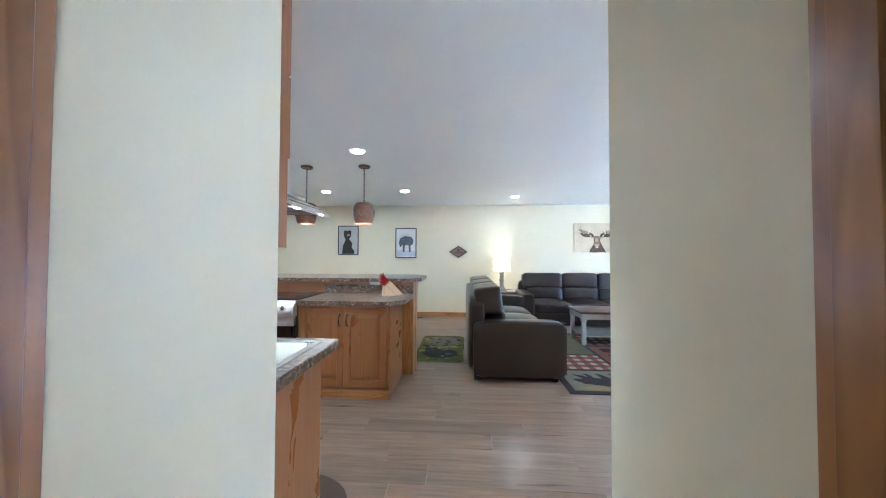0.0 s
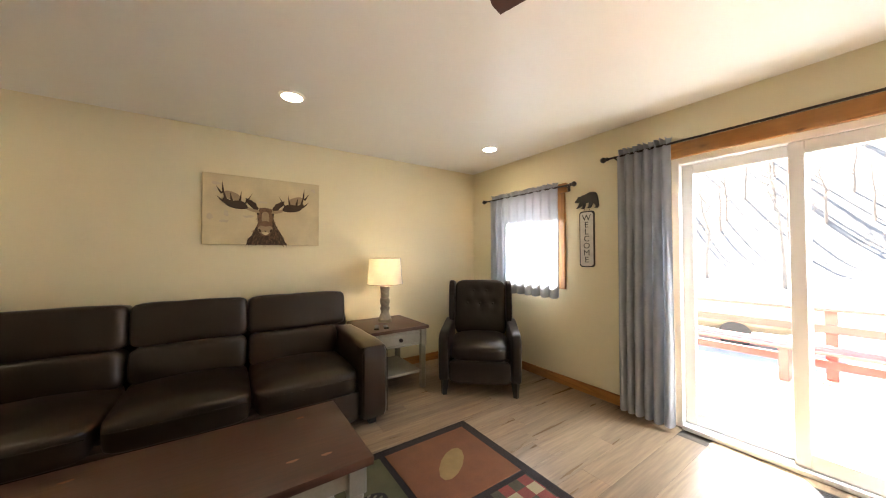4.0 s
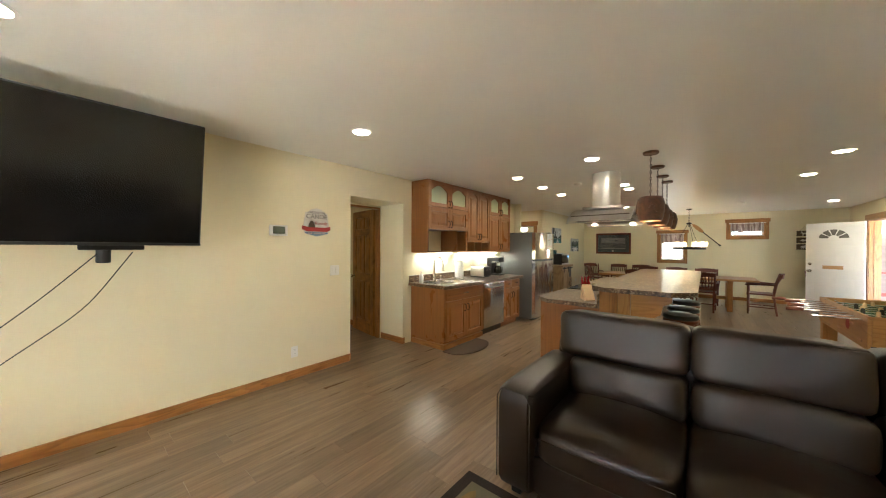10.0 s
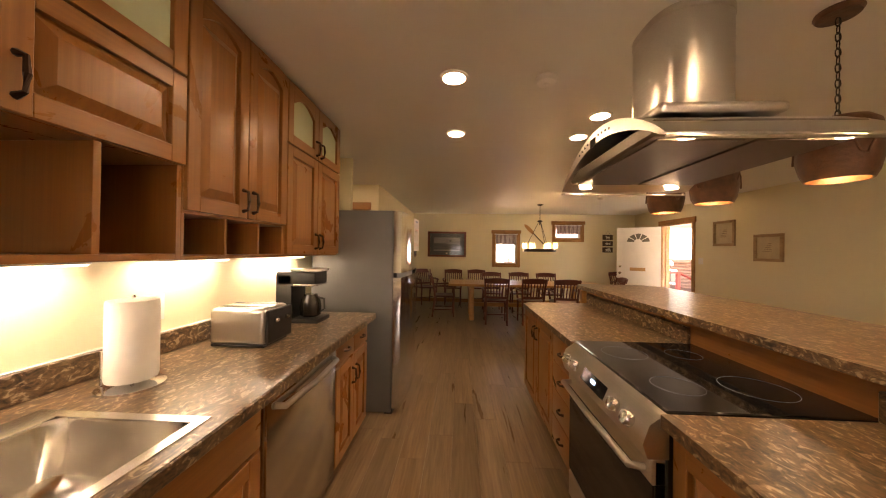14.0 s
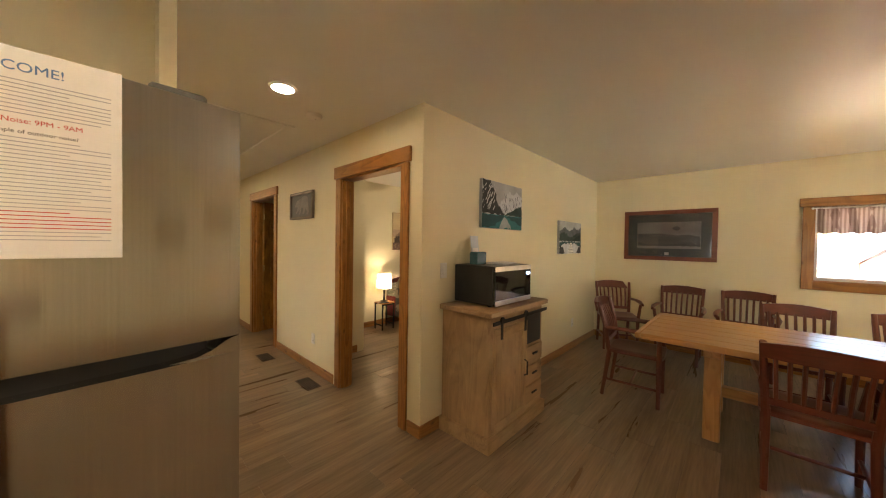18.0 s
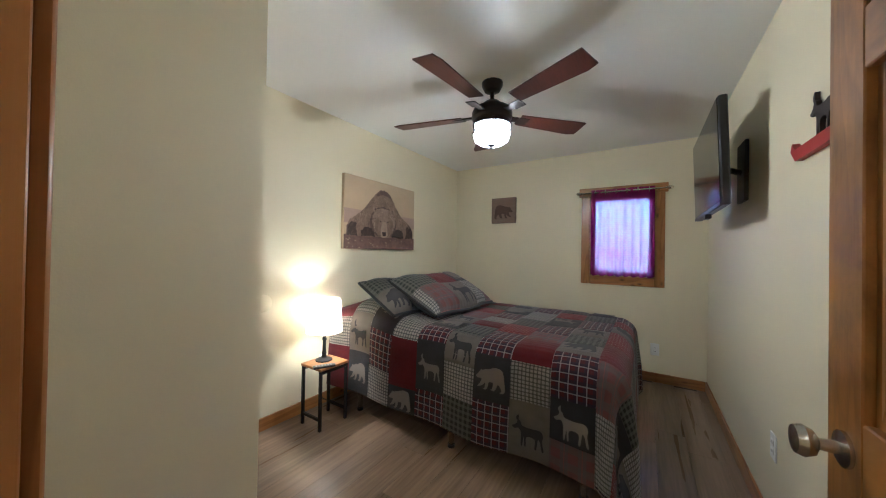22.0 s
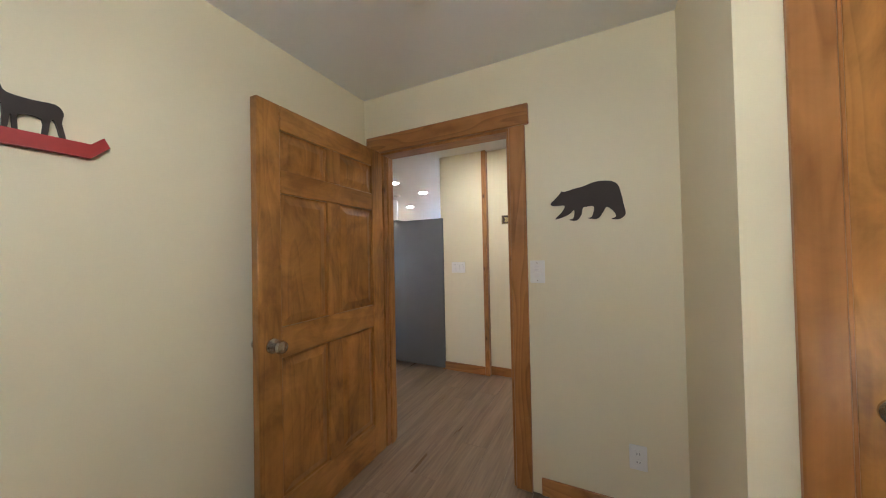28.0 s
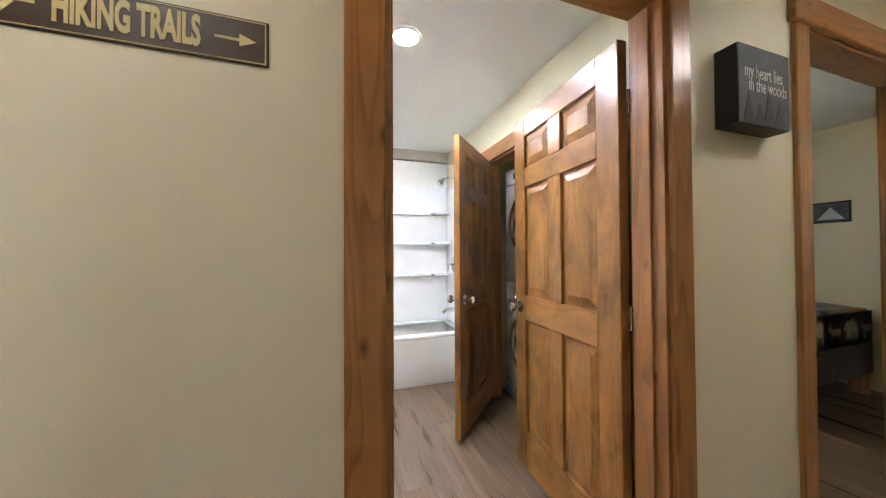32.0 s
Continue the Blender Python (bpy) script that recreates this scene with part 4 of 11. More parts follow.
for a, b, xx in ((y0 + 0.05, ym + 0.04, XE + 0.055), (ym - 0.04, y1 - 0.05, XE + 0.105)):
    pn = new("door_panel", mesh_of("door_panel", box(B(), xx - 0.02, xx + 0.02, a, a + 0.07, 0.036, 2.008, 0.004), WHITEVINYL))
    pn.parent = sd
    part("stile", box(B(), xx - 0.02, xx + 0.02, b - 0.07, b, 0.036, 2.008, 0.004), WHITEVINYL, pn)
    for c, d in ((0.036, 0.13), (1.93, 2.008)):
        part("rail", box(B(), xx - 0.02, xx + 0.02, a + 0.07, b - 0.07, c, d, 0.004), WHITEVINYL, pn)
    g = part("pane", bx(xx - 0.004, xx + 0.004, a + 0.07, b - 0.07, 0.13, 1.93), WINGLASS, pn)
    g.visible_shadow = False
part("door_pull", box(B(), XE + 0.012, XE + 0.034, y0 + 0.068, y0 + 0.09, 0.92, 1.14, 0.006), WHITEVINYL, sd)
casing("sliding_door", "y", XE, -1, y0 + 0.01, y1 - 0.01, 2.05, sd)
# front door
fdo = door_set("door_front", "knotty pine frame of the open front door", "x", YN, YN + 0.16, FD, (1, 0))
part("threshold", box(B(), FD[0] + 0.03, FD[1] - 0.03, YN + 0.01, YN + 0.17, 0.001, 0.022, 0.004), NICKEL, fdo)
leaf = new("door_leaf_front")
leaf.matrix_basis = pose(-7.405, 6.985, 0, 0, 0, -124)
tagged(leaf, "white steel front door with a fan window, standing wide open", "front door", kind="structure")
fw = 0.90
part("slab", box(B(), 0, fw, -0.022, 0.022, 0.012, 2.03, 0.003), DOORPAINT, leaf)
for s in (1, -1):
    for a, b, c, d in ((0.14, 0.41, 0.24, 0.78), (0.49, 0.76, 0.24, 0.78), (0.14, 0.41, 0.98, 1.52), (0.49, 0.76, 0.98, 1.52)):
        bm = B()
        raised(bm, a, b, c, d, s * 0.0225, s, 0.03, 0.006)
        part("embossed_panel", bm, DOORPAINT, leaf)
    bm = B()
    arc = [(0.45 + 0.27 * math.cos(math.pi * k / 16), 1.66 + 0.24 * math.sin(math.pi * k / 16)) for k in range(17)]
    prism(bm, arc, 0.006 * s, Matrix.Translation((0, s * 0.028, 0)))
    fan_rim = part("fan_window_rim", bm, DOORPAINT, leaf)
    for k in range(5):
        a0, a1 = math.pi * (k + 0.10) / 5, math.pi * (k + 0.90) / 5
        ring = [(0.45 + 0.235 * math.cos(a), 1.675 + 0.205 * math.sin(a)) for a in (a0, (a0 + a1) / 2, a1)] + [(0.45 + 0.085 * math.cos(a), 1.675 + 0.075 * math.sin(a)) for a in (a1, (a0 + a1) / 2, a0)]
        bm = B()
        prism(bm, ring, 0.003 * s, Matrix.Translation((0, s * 0.032, 0)))
        part("fan_pane", bm, FANGLASS, fan_rim)
    knob(leaf, fw - 0.07, 0.93, s * 0.022, s)
    bm = B()
    lathe(bm, [(0.032, 0), (0.032, 0.01), (0.02, 0.018), (0.004, 0.02)], 14, pose(fw - 0.07, s * 0.022, 1.09, -90 if s > 0 else 90))
    part("deadbolt", bm, NICKEL, leaf)
part("plaque", box(B(), 0.30, 0.62, 0.0245, 0.036, 0.985, 1.065, 0.012, 3), wood("log", "x"), leaf, "small wooden plaque on the door")
part("plaque", box(B(), 0.30, 0.62, -0.036, -0.0245, 0.985, 1.065, 0.012, 3), wood("log", "x"), leaf, "small wooden plaque on the door")

# white painted brick breast beside the television
breast = one("wall_brick_breast", bx(4.58, 5.68, YS, 1.05, 0.0, H), WHITEBRICK, "white painted brick breast", "wall", kind="structure")
brick_me = mesh_of("brick", box(B(), -0.098, 0.098, -0.008, 0.008, -0.029, 0.029, 0.006), WHITEBRICK)
half_me = mesh_of("brick", box(B(), -0.046, 0.046, -0.008, 0.008, -0.029, 0.029, 0.006), WHITEBRICK)
side_me = mesh_of("brick", box(B(), -0.008, 0.008, -0.048, 0.048, -0.029, 0.029, 0.006), WHITEBRICK)
for row in range(36):
    z = 0.034 + row * 0.0677
    for k in range(6):
        x = 4.68 + k * 0.203 + (0.1015 if row % 2 else 0)
        if x < 5.6:
            b = new("brick", brick_me)
            b.parent, b.location = breast, (x, 1.047, z)
    if row % 2:
        b = new("brick", half_me)
        b.parent, b.location = breast, (4.628, 1.047, z)
    b = new("brick", side_me)
    b.parent, b.location = breast, (4.583, 0.997, z)


# recessed ceiling lights
def can_light(x, y, lens=None):
    t = thing("can_light", "lit recessed ceiling light with a white trim ring", "ceiling light", x, y, H, group="recessed ceiling lights")
    bm = B()
    lathe(bm, [(0.086, 0.0), (0.086, -0.006), (0.068, -0.009), (0.066, -0.002)], 28, None, False)
    part("trim_ring", bm, WHITEMET, t)
    bm = B()
    lathe(bm, [(0.0665, -0.0045), (0.0665, -0.003)], 28)
    part("lens", bm, lens or CANGLOW, t, "glowing warm lens")


# last two unseen: added to brighten the back room and second bedroom
for p in ((1.73, 2.05), (3.60, 2.05), (5.52, 2.08), (1.68, 6.04), (3.63, 6.06), (5.55, 6.10), (-0.42, 3.38), (-0.29, 5.46), (-1.68, 5.45), (-2.98, 5.43), (-2.28, 3.38), (-2.72, 3.38),
          (-0.80, 2.28), (-1.72, 2.28), (-2.62, 2.28), (-6.72, 6.40), (-4.02, 0.48), (-4.03, -2.27), (-4.03, -4.85), (1.5, -0.7), (-1.35, -2.75)):
    can_light(*p)
# unseen cans with the stronger lens, added to brighten the bathroom
for p in ((-2.4, -0.6), (-1.55, -0.6)):
    can_light(*p, BATHFILL)


def detector(x, y, r=0.062, label="round white smoke detector on the ceiling"):
    t = thing("smoke_detector", label, "smoke detector", x, y, H)
    bm = B()
    lathe(bm, [(r, 0), (r, -0.012), (r * 0.86, -0.030), (r * 0.5, -0.036), (0.004, -0.037)], 24)
    part("body", bm, WHITEPL, t)
    bm = B()
    lathe(bm, [(r * 0.30, -0.0345), (r * 0.28, -0.042), (0.003, -0.043)], 16)
    part("test_button", bm, WHITEPL, t)


for p in ((4.85, 2.72), (-1.74, 2.83), (-5.95, 4.98), (-4.36, 0.20), (-4.25, -2.55), (-5.55, 0.10)):
    detector(*p)
hatch = thing("attic_hatch", "white attic hatch with a moulded frame in the hall ceiling", "attic hatch", kind="structure")
part("hatch_panel", box(B(), -4.29, -3.70, -1.52, -0.25, H - 0.008, H, 0.002), CEIL, hatch)
for a, b, c, d in ((-4.36, -4.295, -1.59, -0.18), (-3.695, -3.63, -1.59, -0.18), (-4.295, -3.695, -1.59, -1.525), (-4.295, -3.695, -0.245, -0.18)):
    part("hatch_trim", box(B(), a, b, c, d, H - 0.016, H, 0.004), CEIL, hatch)


# wall plates
def plate(kind, m, gang=1, label=""):
    """A wall plate in the local x-z plane, facing -y: rocker switches or outlets."""
    w = 0.075 + 0.046 * (gang - 1)
    t = new("light_switch" if kind == "switch" else "wall_outlet")
    t.matrix_basis = m
    tagged(t, label or ("white rocker light switch plate" if kind == "switch" else "white double power outlet plate"), "light switch" if kind == "switch" else "outlet")
    part("cover_plate", box(B(), -w / 2, w / 2, -0.006, 0, -0.06, 0.06, 0.003), WHITEPL, t)
    for g in range(gang):
        x = (g - (gang - 1) / 2) * 0.046
        if kind == "switch":
            part("rocker", box(B(), x - 0.016, x + 0.016, -0.011, -0.006, -0.033, 0.033, 0.002), WHITEPL, t)
        else:
            for z in (-0.02, 0.02):
                o = part("socket", box(B(), x - 0.016, x + 0.016, -0.009, -0.006, z - 0.014, z + 0.014, 0.004, 2), WHITEPL, t)
                for dx in (-0.006, 0.006):
                    part("slot", bx(x + dx - 0.0012, x + dx + 0.0012, -0.0098, -0.009, z - 0.004, z + 0.005), BLACKPL, o)


S, N, E_, W_ = 180, 0, -90, 90
for kind, x, y, z, rz, g in (("switch", 1.31, YS, 1.15, S, 2), ("outlet", 1.79, YS, 0.29, S, 1), ("outlet", 4.15, YS, 0.33, S, 1), ("switch", XE, 2.95, 1.28, E_, 4), ("outlet", XE, 4.98, 0.33, E_, 1),
                             ("outlet", 1.10, YN, 0.36, N, 1), ("outlet", 4.28, YN, 0.36, N, 1), ("switch", -6.25, YN, 1.27, N, 2), ("switch", HS, 0.873, 1.168, E_, 3), ("switch", -5.01, YD, 1.22, S, 1),
                             ("outlet", -7.65, YD, 0.36, S, 1), ("outlet", HW, -0.70, 0.36, W_, 1), ("outlet", -4.89, -0.70, 0.32, E_, 1), ("outlet", XWB, 0.53, 0.33, W_, 1),
                             ("outlet", -6.3, YD - 0.085, 0.42, N, 1), ("outlet", -6.9, YD - 0.085, 0.42, N, 1), ("outlet", -6.55, YB, 0.36, S, 1)):
    plate(kind, pose(x, y, z, 0, 0, rz), g)
dim = thing("dimmer_switch", "white wall plate with a slide dimmer and a toggle switch", "light switch", -4.89, -0.248, 1.215, E_)
part("cover_plate", box(B(), -0.04, 0.04, -0.006, 0, -0.062, 0.062, 0.003), WHITEPL, dim)
part("dimmer_slot", bx(-0.016, 0.016, -0.0075, -0.006, 0.004, 0.034), WHITEMET, dim)
part("slider", box(B(), -0.014, 0.012, -0.020, -0.0075, 0.012, 0.020, 0.002), WHITEPL, dim)
part("rocker", box(B(), -0.016, 0.016, -0.012, -0.006, -0.032, -0.002, 0.002), WHITEPL, dim)
for zz in (-0.048, 0.048):
    part("screw", cyl(B(), (0, -0.007, zz), (0, -0.006, zz), 0.003, n=8), NICKEL, dim)
plate("outlet", pose(-1.18, YS, 1.12, 0, 0, S), 2)


# floor and wall registers
def register(x, y, w, d, rz=0, label="brown steel floor vent with slots", mat=None):
    t = thing("floor_vent", label, "floor vent", x, y, 0, rz)
    part("rim", box(B(), -w / 2, w / 2, -d / 2, d / 2, 0.001, 0.006, 0.002), mat or SIGNBROWN, t)
    for k in range(int(w / 0.02) - 1):
        xx = -w / 2 + 0.02 + k * 0.02
        part("slat", box(B(), xx - 0.006, xx + 0.006, -d / 2 + 0.015, d / 2 - 0.015, 0.006, 0.009), BLACKMET, t)


register(-4.60, -0.42, 0.14, 0.30)
register(-4.55, -1.50, 0.14, 0.28)
register(5.95, 3.80, 0.12, 0.32)
register(5.78, 3.22, 0.14, 0.32)
register(-0.3, 6.85, 0.32, 0.12)
wv = thing("wall_vent", "white steel baseboard register with a sunburst grille", "wall vent", 4.20, YS, 0, S)
part("back_plate", box(B(), -0.21, 0.21, -0.011, 0, 0.004, 0.135, 0.003), WHITEMET, wv)
# flat grey sheet; its colour carries the shade in the gaps
part("throat", bx(-0.192, 0.192, -0.0118, -0.011, 0.024, 0.112), GREYSIDE, wv, "grey sheet standing for the shade between the bars")
for sx in (-1, 1):
    part("border", box(B(), sx * 0.20 - 0.010, sx * 0.20 + 0.010, -0.018, -0.011, 0.012, 0.128, 0.003), WHITEMET, wv)
part("border", box(B(), -0.20, 0.20, -0.018, -0.012, 0.108, 0.128, 0.003), WHITEMET, wv)
part("border", box(B(), -0.20, 0.20, -0.018, -0.012, 0.012, 0.026, 0.003), WHITEMET, wv)
for k in range(17):
    a = math.pi * (k + 0.5) / 17
    bm = box(B(), 0.012, 0.19 if abs(math.cos(a)) > 0.45 else 0.082 / math.sin(a), -0.017, -0.012, -0.0052, 0.0052, m=pose(0, 0, 0.026, 0, -math.degrees(a), 0))
    part("grille_bar", bm, WHITEMET, wv)


# ---- living room ----
def curtain(name, label, x, y0, y1, z0, z1, folds, amp, mat, header=0.05, flare=0.0):
    """A gathered curtain panel hanging in a plane of constant x, with a ruffled header above the rod."""
    c = thing(name, label, "curtain", x, 0, 0)
    bm = B()
    nu, nv = folds * 10, 26
    grid = []
    for i in range(nu + 1):
        u = i / nu
        col = []
        for j in range(nv + 1):
            v = j / nv
            z = z1 - v * (z1 - z0)
            a = amp * (0.45 + 0.75 * v)
            ph = 2 * math.pi * folds * u + 0.6 * math.sin(5 * u + 2.2 * v)
            yy = y0 + (y1 - y0) * u + flare * v * (u - 0.5) + 0.3 * a * math.cos(ph)
            col.append(bm.verts.new((a * math.sin(ph) + 0.012 * noise.noise((u * 5, v * 3, y0)), yy, z + 0.008 * math.sin(ph + 1.0) * (v > 0.96))))
        grid.append(col)
    for i in range(nu):
        for j in range(nv):
            bm.faces.new((grid[i][j], grid[i + 1][j], grid[i + 1][j + 1], grid[i][j + 1]))
    bmesh.ops.solidify(bm, geom=bm.faces[:], thickness=0.0016)
    part("panel", bm, mat, c, angle=80)
    if header:
        bm = B()
        grid = []
        for i in range(nu + 1):
            u = i / nu
            ph = 2 * math.pi * folds * 1.7 * u
            grid.append([bm.verts.new((amp * 0.4 * math.sin(ph) * (1 + k), y0 + (y1 - y0) * u, z1 + header * k / 2 + 0.006 * math.sin(ph * 1.3))) for k in range(3)])
        for i in range(nu):
            for j in range(2):
                bm.faces.new((grid[i][j], grid[i + 1][j], grid[i + 1][j + 1], grid[i][j + 1]))
        bmesh.ops.solidify(bm, geom=bm.faces[:], thickness=0.0016)
        part("ruffled_header", bm, mat, c, angle=80)
    return c


def curtain_rod(x, y0, y1, z, wallx, label="dark bronze curtain rod with round finials", mat=None, fin=0.026):
    r = thing("curtain_rod", label, "curtain rod")
    mat = mat or BRONZE
    part("rod", cyl(B(), (x, y0, z), (x, y1, z), 0.0085, n=12), mat, r)
    for y, s in ((y0, -1), (y1, 1)):
        bm = B()
        lathe(bm, [(0.009, 0), (0.016, 0.006), (0.016, 0.014), (0.010, 0.020), (fin * 0.7, 0.028), (fin, 0.046), (fin * 0.7, 0.064), (0.004, 0.072)], 16, pose(x, y, z, -90 * s, 0, 0))
        part("finial", bm, mat, r)
    for y in (y0 + 0.05, y1 - 0.05):
        bm = cyl(B(), (x, y, z - 0.004), (wallx, y, z - 0.02), 0.006, n=8)
        box(bm, min(wallx, wallx + (x - wallx) * 0.08), max(wallx, wallx + (x - wallx) * 0.08), y - 0.014, y + 0.014, z - 0.05, z + 0.02, 0.002)
        part("bracket", bm, mat, r)


curtain("curtain", "grey linen short curtain over the corner window", 6.01, 5.60, 6.58, 0.88, 2.0, 9, 0.022, CURTAIN)
curtain_rod(6.01, 5.47, 6.66, 2.0, XE - 0.02)
curtain("curtain", "grey linen long curtain gathered beside the glass door", 5.995, 4.61, 5.00, 0.04, 2.15, 6, 0.030, CURTAIN)
curtain("curtain", "grey linen long curtain gathered over the edge of the glass door", 5.995, 3.22, 3.47, 0.04, 2.15, 5, 0.030, CURTAIN, flare=0.10)
curtain_rod(5.995, 3.0, 5.08, 2.15, XE - 0.02)
curtain("curtain", "grey linen short curtain, one of a pair", 6.01, 2.07, 2.62, 0.89, 2.02, 5, 0.020, CURTAIN)
curtain("curtain", "grey linen short curtain, one of a pair", 6.01, 1.52, 2.06, 0.89, 2.02, 5, 0.020, CURTAIN)
curtain_rod(6.01, 1.40, 2.72, 2.02, XE - 0.02)


def sofa(label, x, y, rz, w=2.44, d=1.02, h=0.97):
    """A three-seat leather sofa with split back cushions and stitched seams, facing local -y."""
    s = thing("leather_sofa", label, "sofa", x, y, 0, rz, group="pair of leather sofas")
    aw = 0.22
    part("base", soft(B(), -w / 2 + 0.03, w / 2 - 0.03, -d / 2 + 0.05, d / 2 - 0.04, 0.055, 0.34, 14, 5), LEATHER, s)
    part("back_frame", soft(B(), -w / 2 + 0.07, w / 2 - 0.07, d / 2 - 0.20, d / 2, 0.05, h - 0.10, 8, 9, wrinkle=0.005), LEATHER, s)
    for sx in (-1, 1):
        x0, x1 = sorted((sx * w / 2, sx * (w / 2 - aw)))
        bm = soft(B(), x0, x1, -d / 2, d / 2 - 0.06, 0.05, 0.63, 12, 8, crown=0.010, wrinkle=0.005)
        a = part("arm", bm, LEATHER, s)
        bm = B()
        yy = -d / 2 + 0.006
        tube(bm, [(x0 + 0.010, yy, 0.10), (x0 + 0.010, yy, 0.57), (x0 + 0.035, yy, 0.618), (x1 - 0.035, yy, 0.618), (x1 - 0.010, yy, 0.57), (x1 - 0.010, yy, 0.10)], 0.004, 6)
        part("piping", bm, LEATHER, a)
    cw = (w - 2 * aw) / 3
    part("front_rail", soft(B(), -w / 2 + aw - 0.005, w / 2 - aw + 0.005, -d / 2 + 0.03, -d / 2 + 0.14, 0.06, 0.30, 12, 7), LEATHER, s)
    for k in range(3):
        x0 = -w / 2 + aw + k * cw
        st = part("seat_cushion", soft(B(), x0 + 0.003, x0 + cw - 0.003, -d / 2 + 0.005, d / 2 - 0.26, 0.27, 0.462, 7.5, 13, crown=0.042, wrinkle=0.0055), LEATHER, s)
        bm = B()
        yy, zz = -d / 2 + 0.004, 0.405
        tube(bm, [(x0 + cw * u, yy + 0.010 * (2 * u - 1) ** 6, zz) for u in (0.04, 0.2, 0.4, 0.6, 0.8, 0.96)], 0.0032, 6)
        part("seam", bm, LEATHER, st)
        tilt = Matrix.Translation((0, d / 2 - 0.34, 0.46)) @ pose(0, 0, 0, -7, 0, 0)
        part("lumbar_cushion", soft(B(), x0 + 0.004, x0 + cw - 0.004, -0.125, 0.14, -0.03, 0.235, 6.0, 11, m=tilt, wrinkle=0.006), LEATHER, s)
        e0, e1 = (0.08 if k == 0 else -0.001), (0.08 if k == 2 else -0.001)
        bk = part("back_cushion", soft(B(), x0 - e0, x0 + cw + e1, -0.090, 0.215, 0.222, 0.530, 8.5, 13, m=tilt, wrinkle=0.006), LEATHER, s)
        for yy, zz in ((-0.078, 0.512), (0.195, 0.516)):
            bm = B()
            tube(bm, [tilt @ Vector((x0 - e0 + (cw + e0 + e1) * u, yy, zz)) for u in (0.05, 0.25, 0.5, 0.75, 0.95)], 0.004, 6)
            part("seam", bm, LEATHER, bk)
    for k in (1, 2):
        x0 = -w / 2 + aw + k * cw
        part("seam", tube(B(), [(x0, -d / 2 + 0.029, 0.08), (x0, -d / 2 + 0.027, 0.18), (x0, -d / 2 + 0.029, 0.275)], 0.003, 6), LEATHER, s)
    for sx in (-1, 1):
        for sy in (-1, 1):
            part("foot", box(B(), sx * (w / 2 - 0.10) - 0.03, sx * (w / 2 - 0.10) + 0.03, sy * (d / 2 - 0.10) - 0.03, sy * (d / 2 - 0.10) + 0.03, 0.0, 0.06, 0.004), BLACKPL, s)
    return s


sofa("dark brown leather three-seat sofa against the cream wall", 3.06, 6.46, 0, 2.52)
sofa("dark brown leather three-seat sofa standing at the edge of the rug", 1.27, 4.64, 90, 2.42)


def end_table(label, x, y, w=0.62, d=0.66, h=0.62):
    t = thing("end_table", label, "end table", x, y, 0, 0, group="end tables")
    part("tabletop", box(B(), -w / 2, w / 2, -d / 2, d / 2, h - 0.032, h, 0.006, 2), wood("walnut", "x"), t, "dark walnut-stained top with worn edges")
    part("apron", box(B(), -w / 2 + 0.05, w / 2 - 0.05, -d / 2 + 0.05, d / 2 - 0.03, h - 0.19, h - 0.032, 0.004), CREAMPAINT, t)
    dr = part("drawer_front", box(B(), -w / 2 + 0.09, w / 2 - 0.09, -d / 2 + 0.034, -d / 2 + 0.05, h - 0.165, h - 0.055, 0.006), CREAMPAINT, t)
    bm = B()
    lathe(bm, [(0.008, 0), (0.008, 0.014), (0.020, 0.024), (0.018, 0.036), (0.004, 0.040)], 14, pose(0, -d / 2 + 0.034, h - 0.11, 90, 0, 0))
    part("drawer_knob", bm, BRONZE, dr)
    for sx in (-1, 1):
        for sy in (-1, 1):
            bm = B()
            cx, cy = sx * (w / 2 - 0.05), sy * (d / 2 - 0.05)
            box(bm, cx - 0.03, cx + 0.03, cy - 0.03, cy + 0.03, h - 0.20, h - 0.032, 0.003)
            box(bm, cx - 0.025, cx + 0.025, cy - 0.025, cy + 0.025, 0.0, h - 0.20, 0.006)
            part("leg", bm, CREAMPAINT, t)
    part("lower_shelf", box(B(), -w / 2 + 0.06, w / 2 - 0.06, -d / 2 + 0.06, d / 2 - 0.06, 0.15, 0.175, 0.004), CREAMPAINT, t)
    return t


end_table("cream-painted end table with a walnut top and one drawer", 1.46, 6.68)
end_table("cream-painted end table with a walnut top, beside the sofa and recliner", 4.63, 6.67)


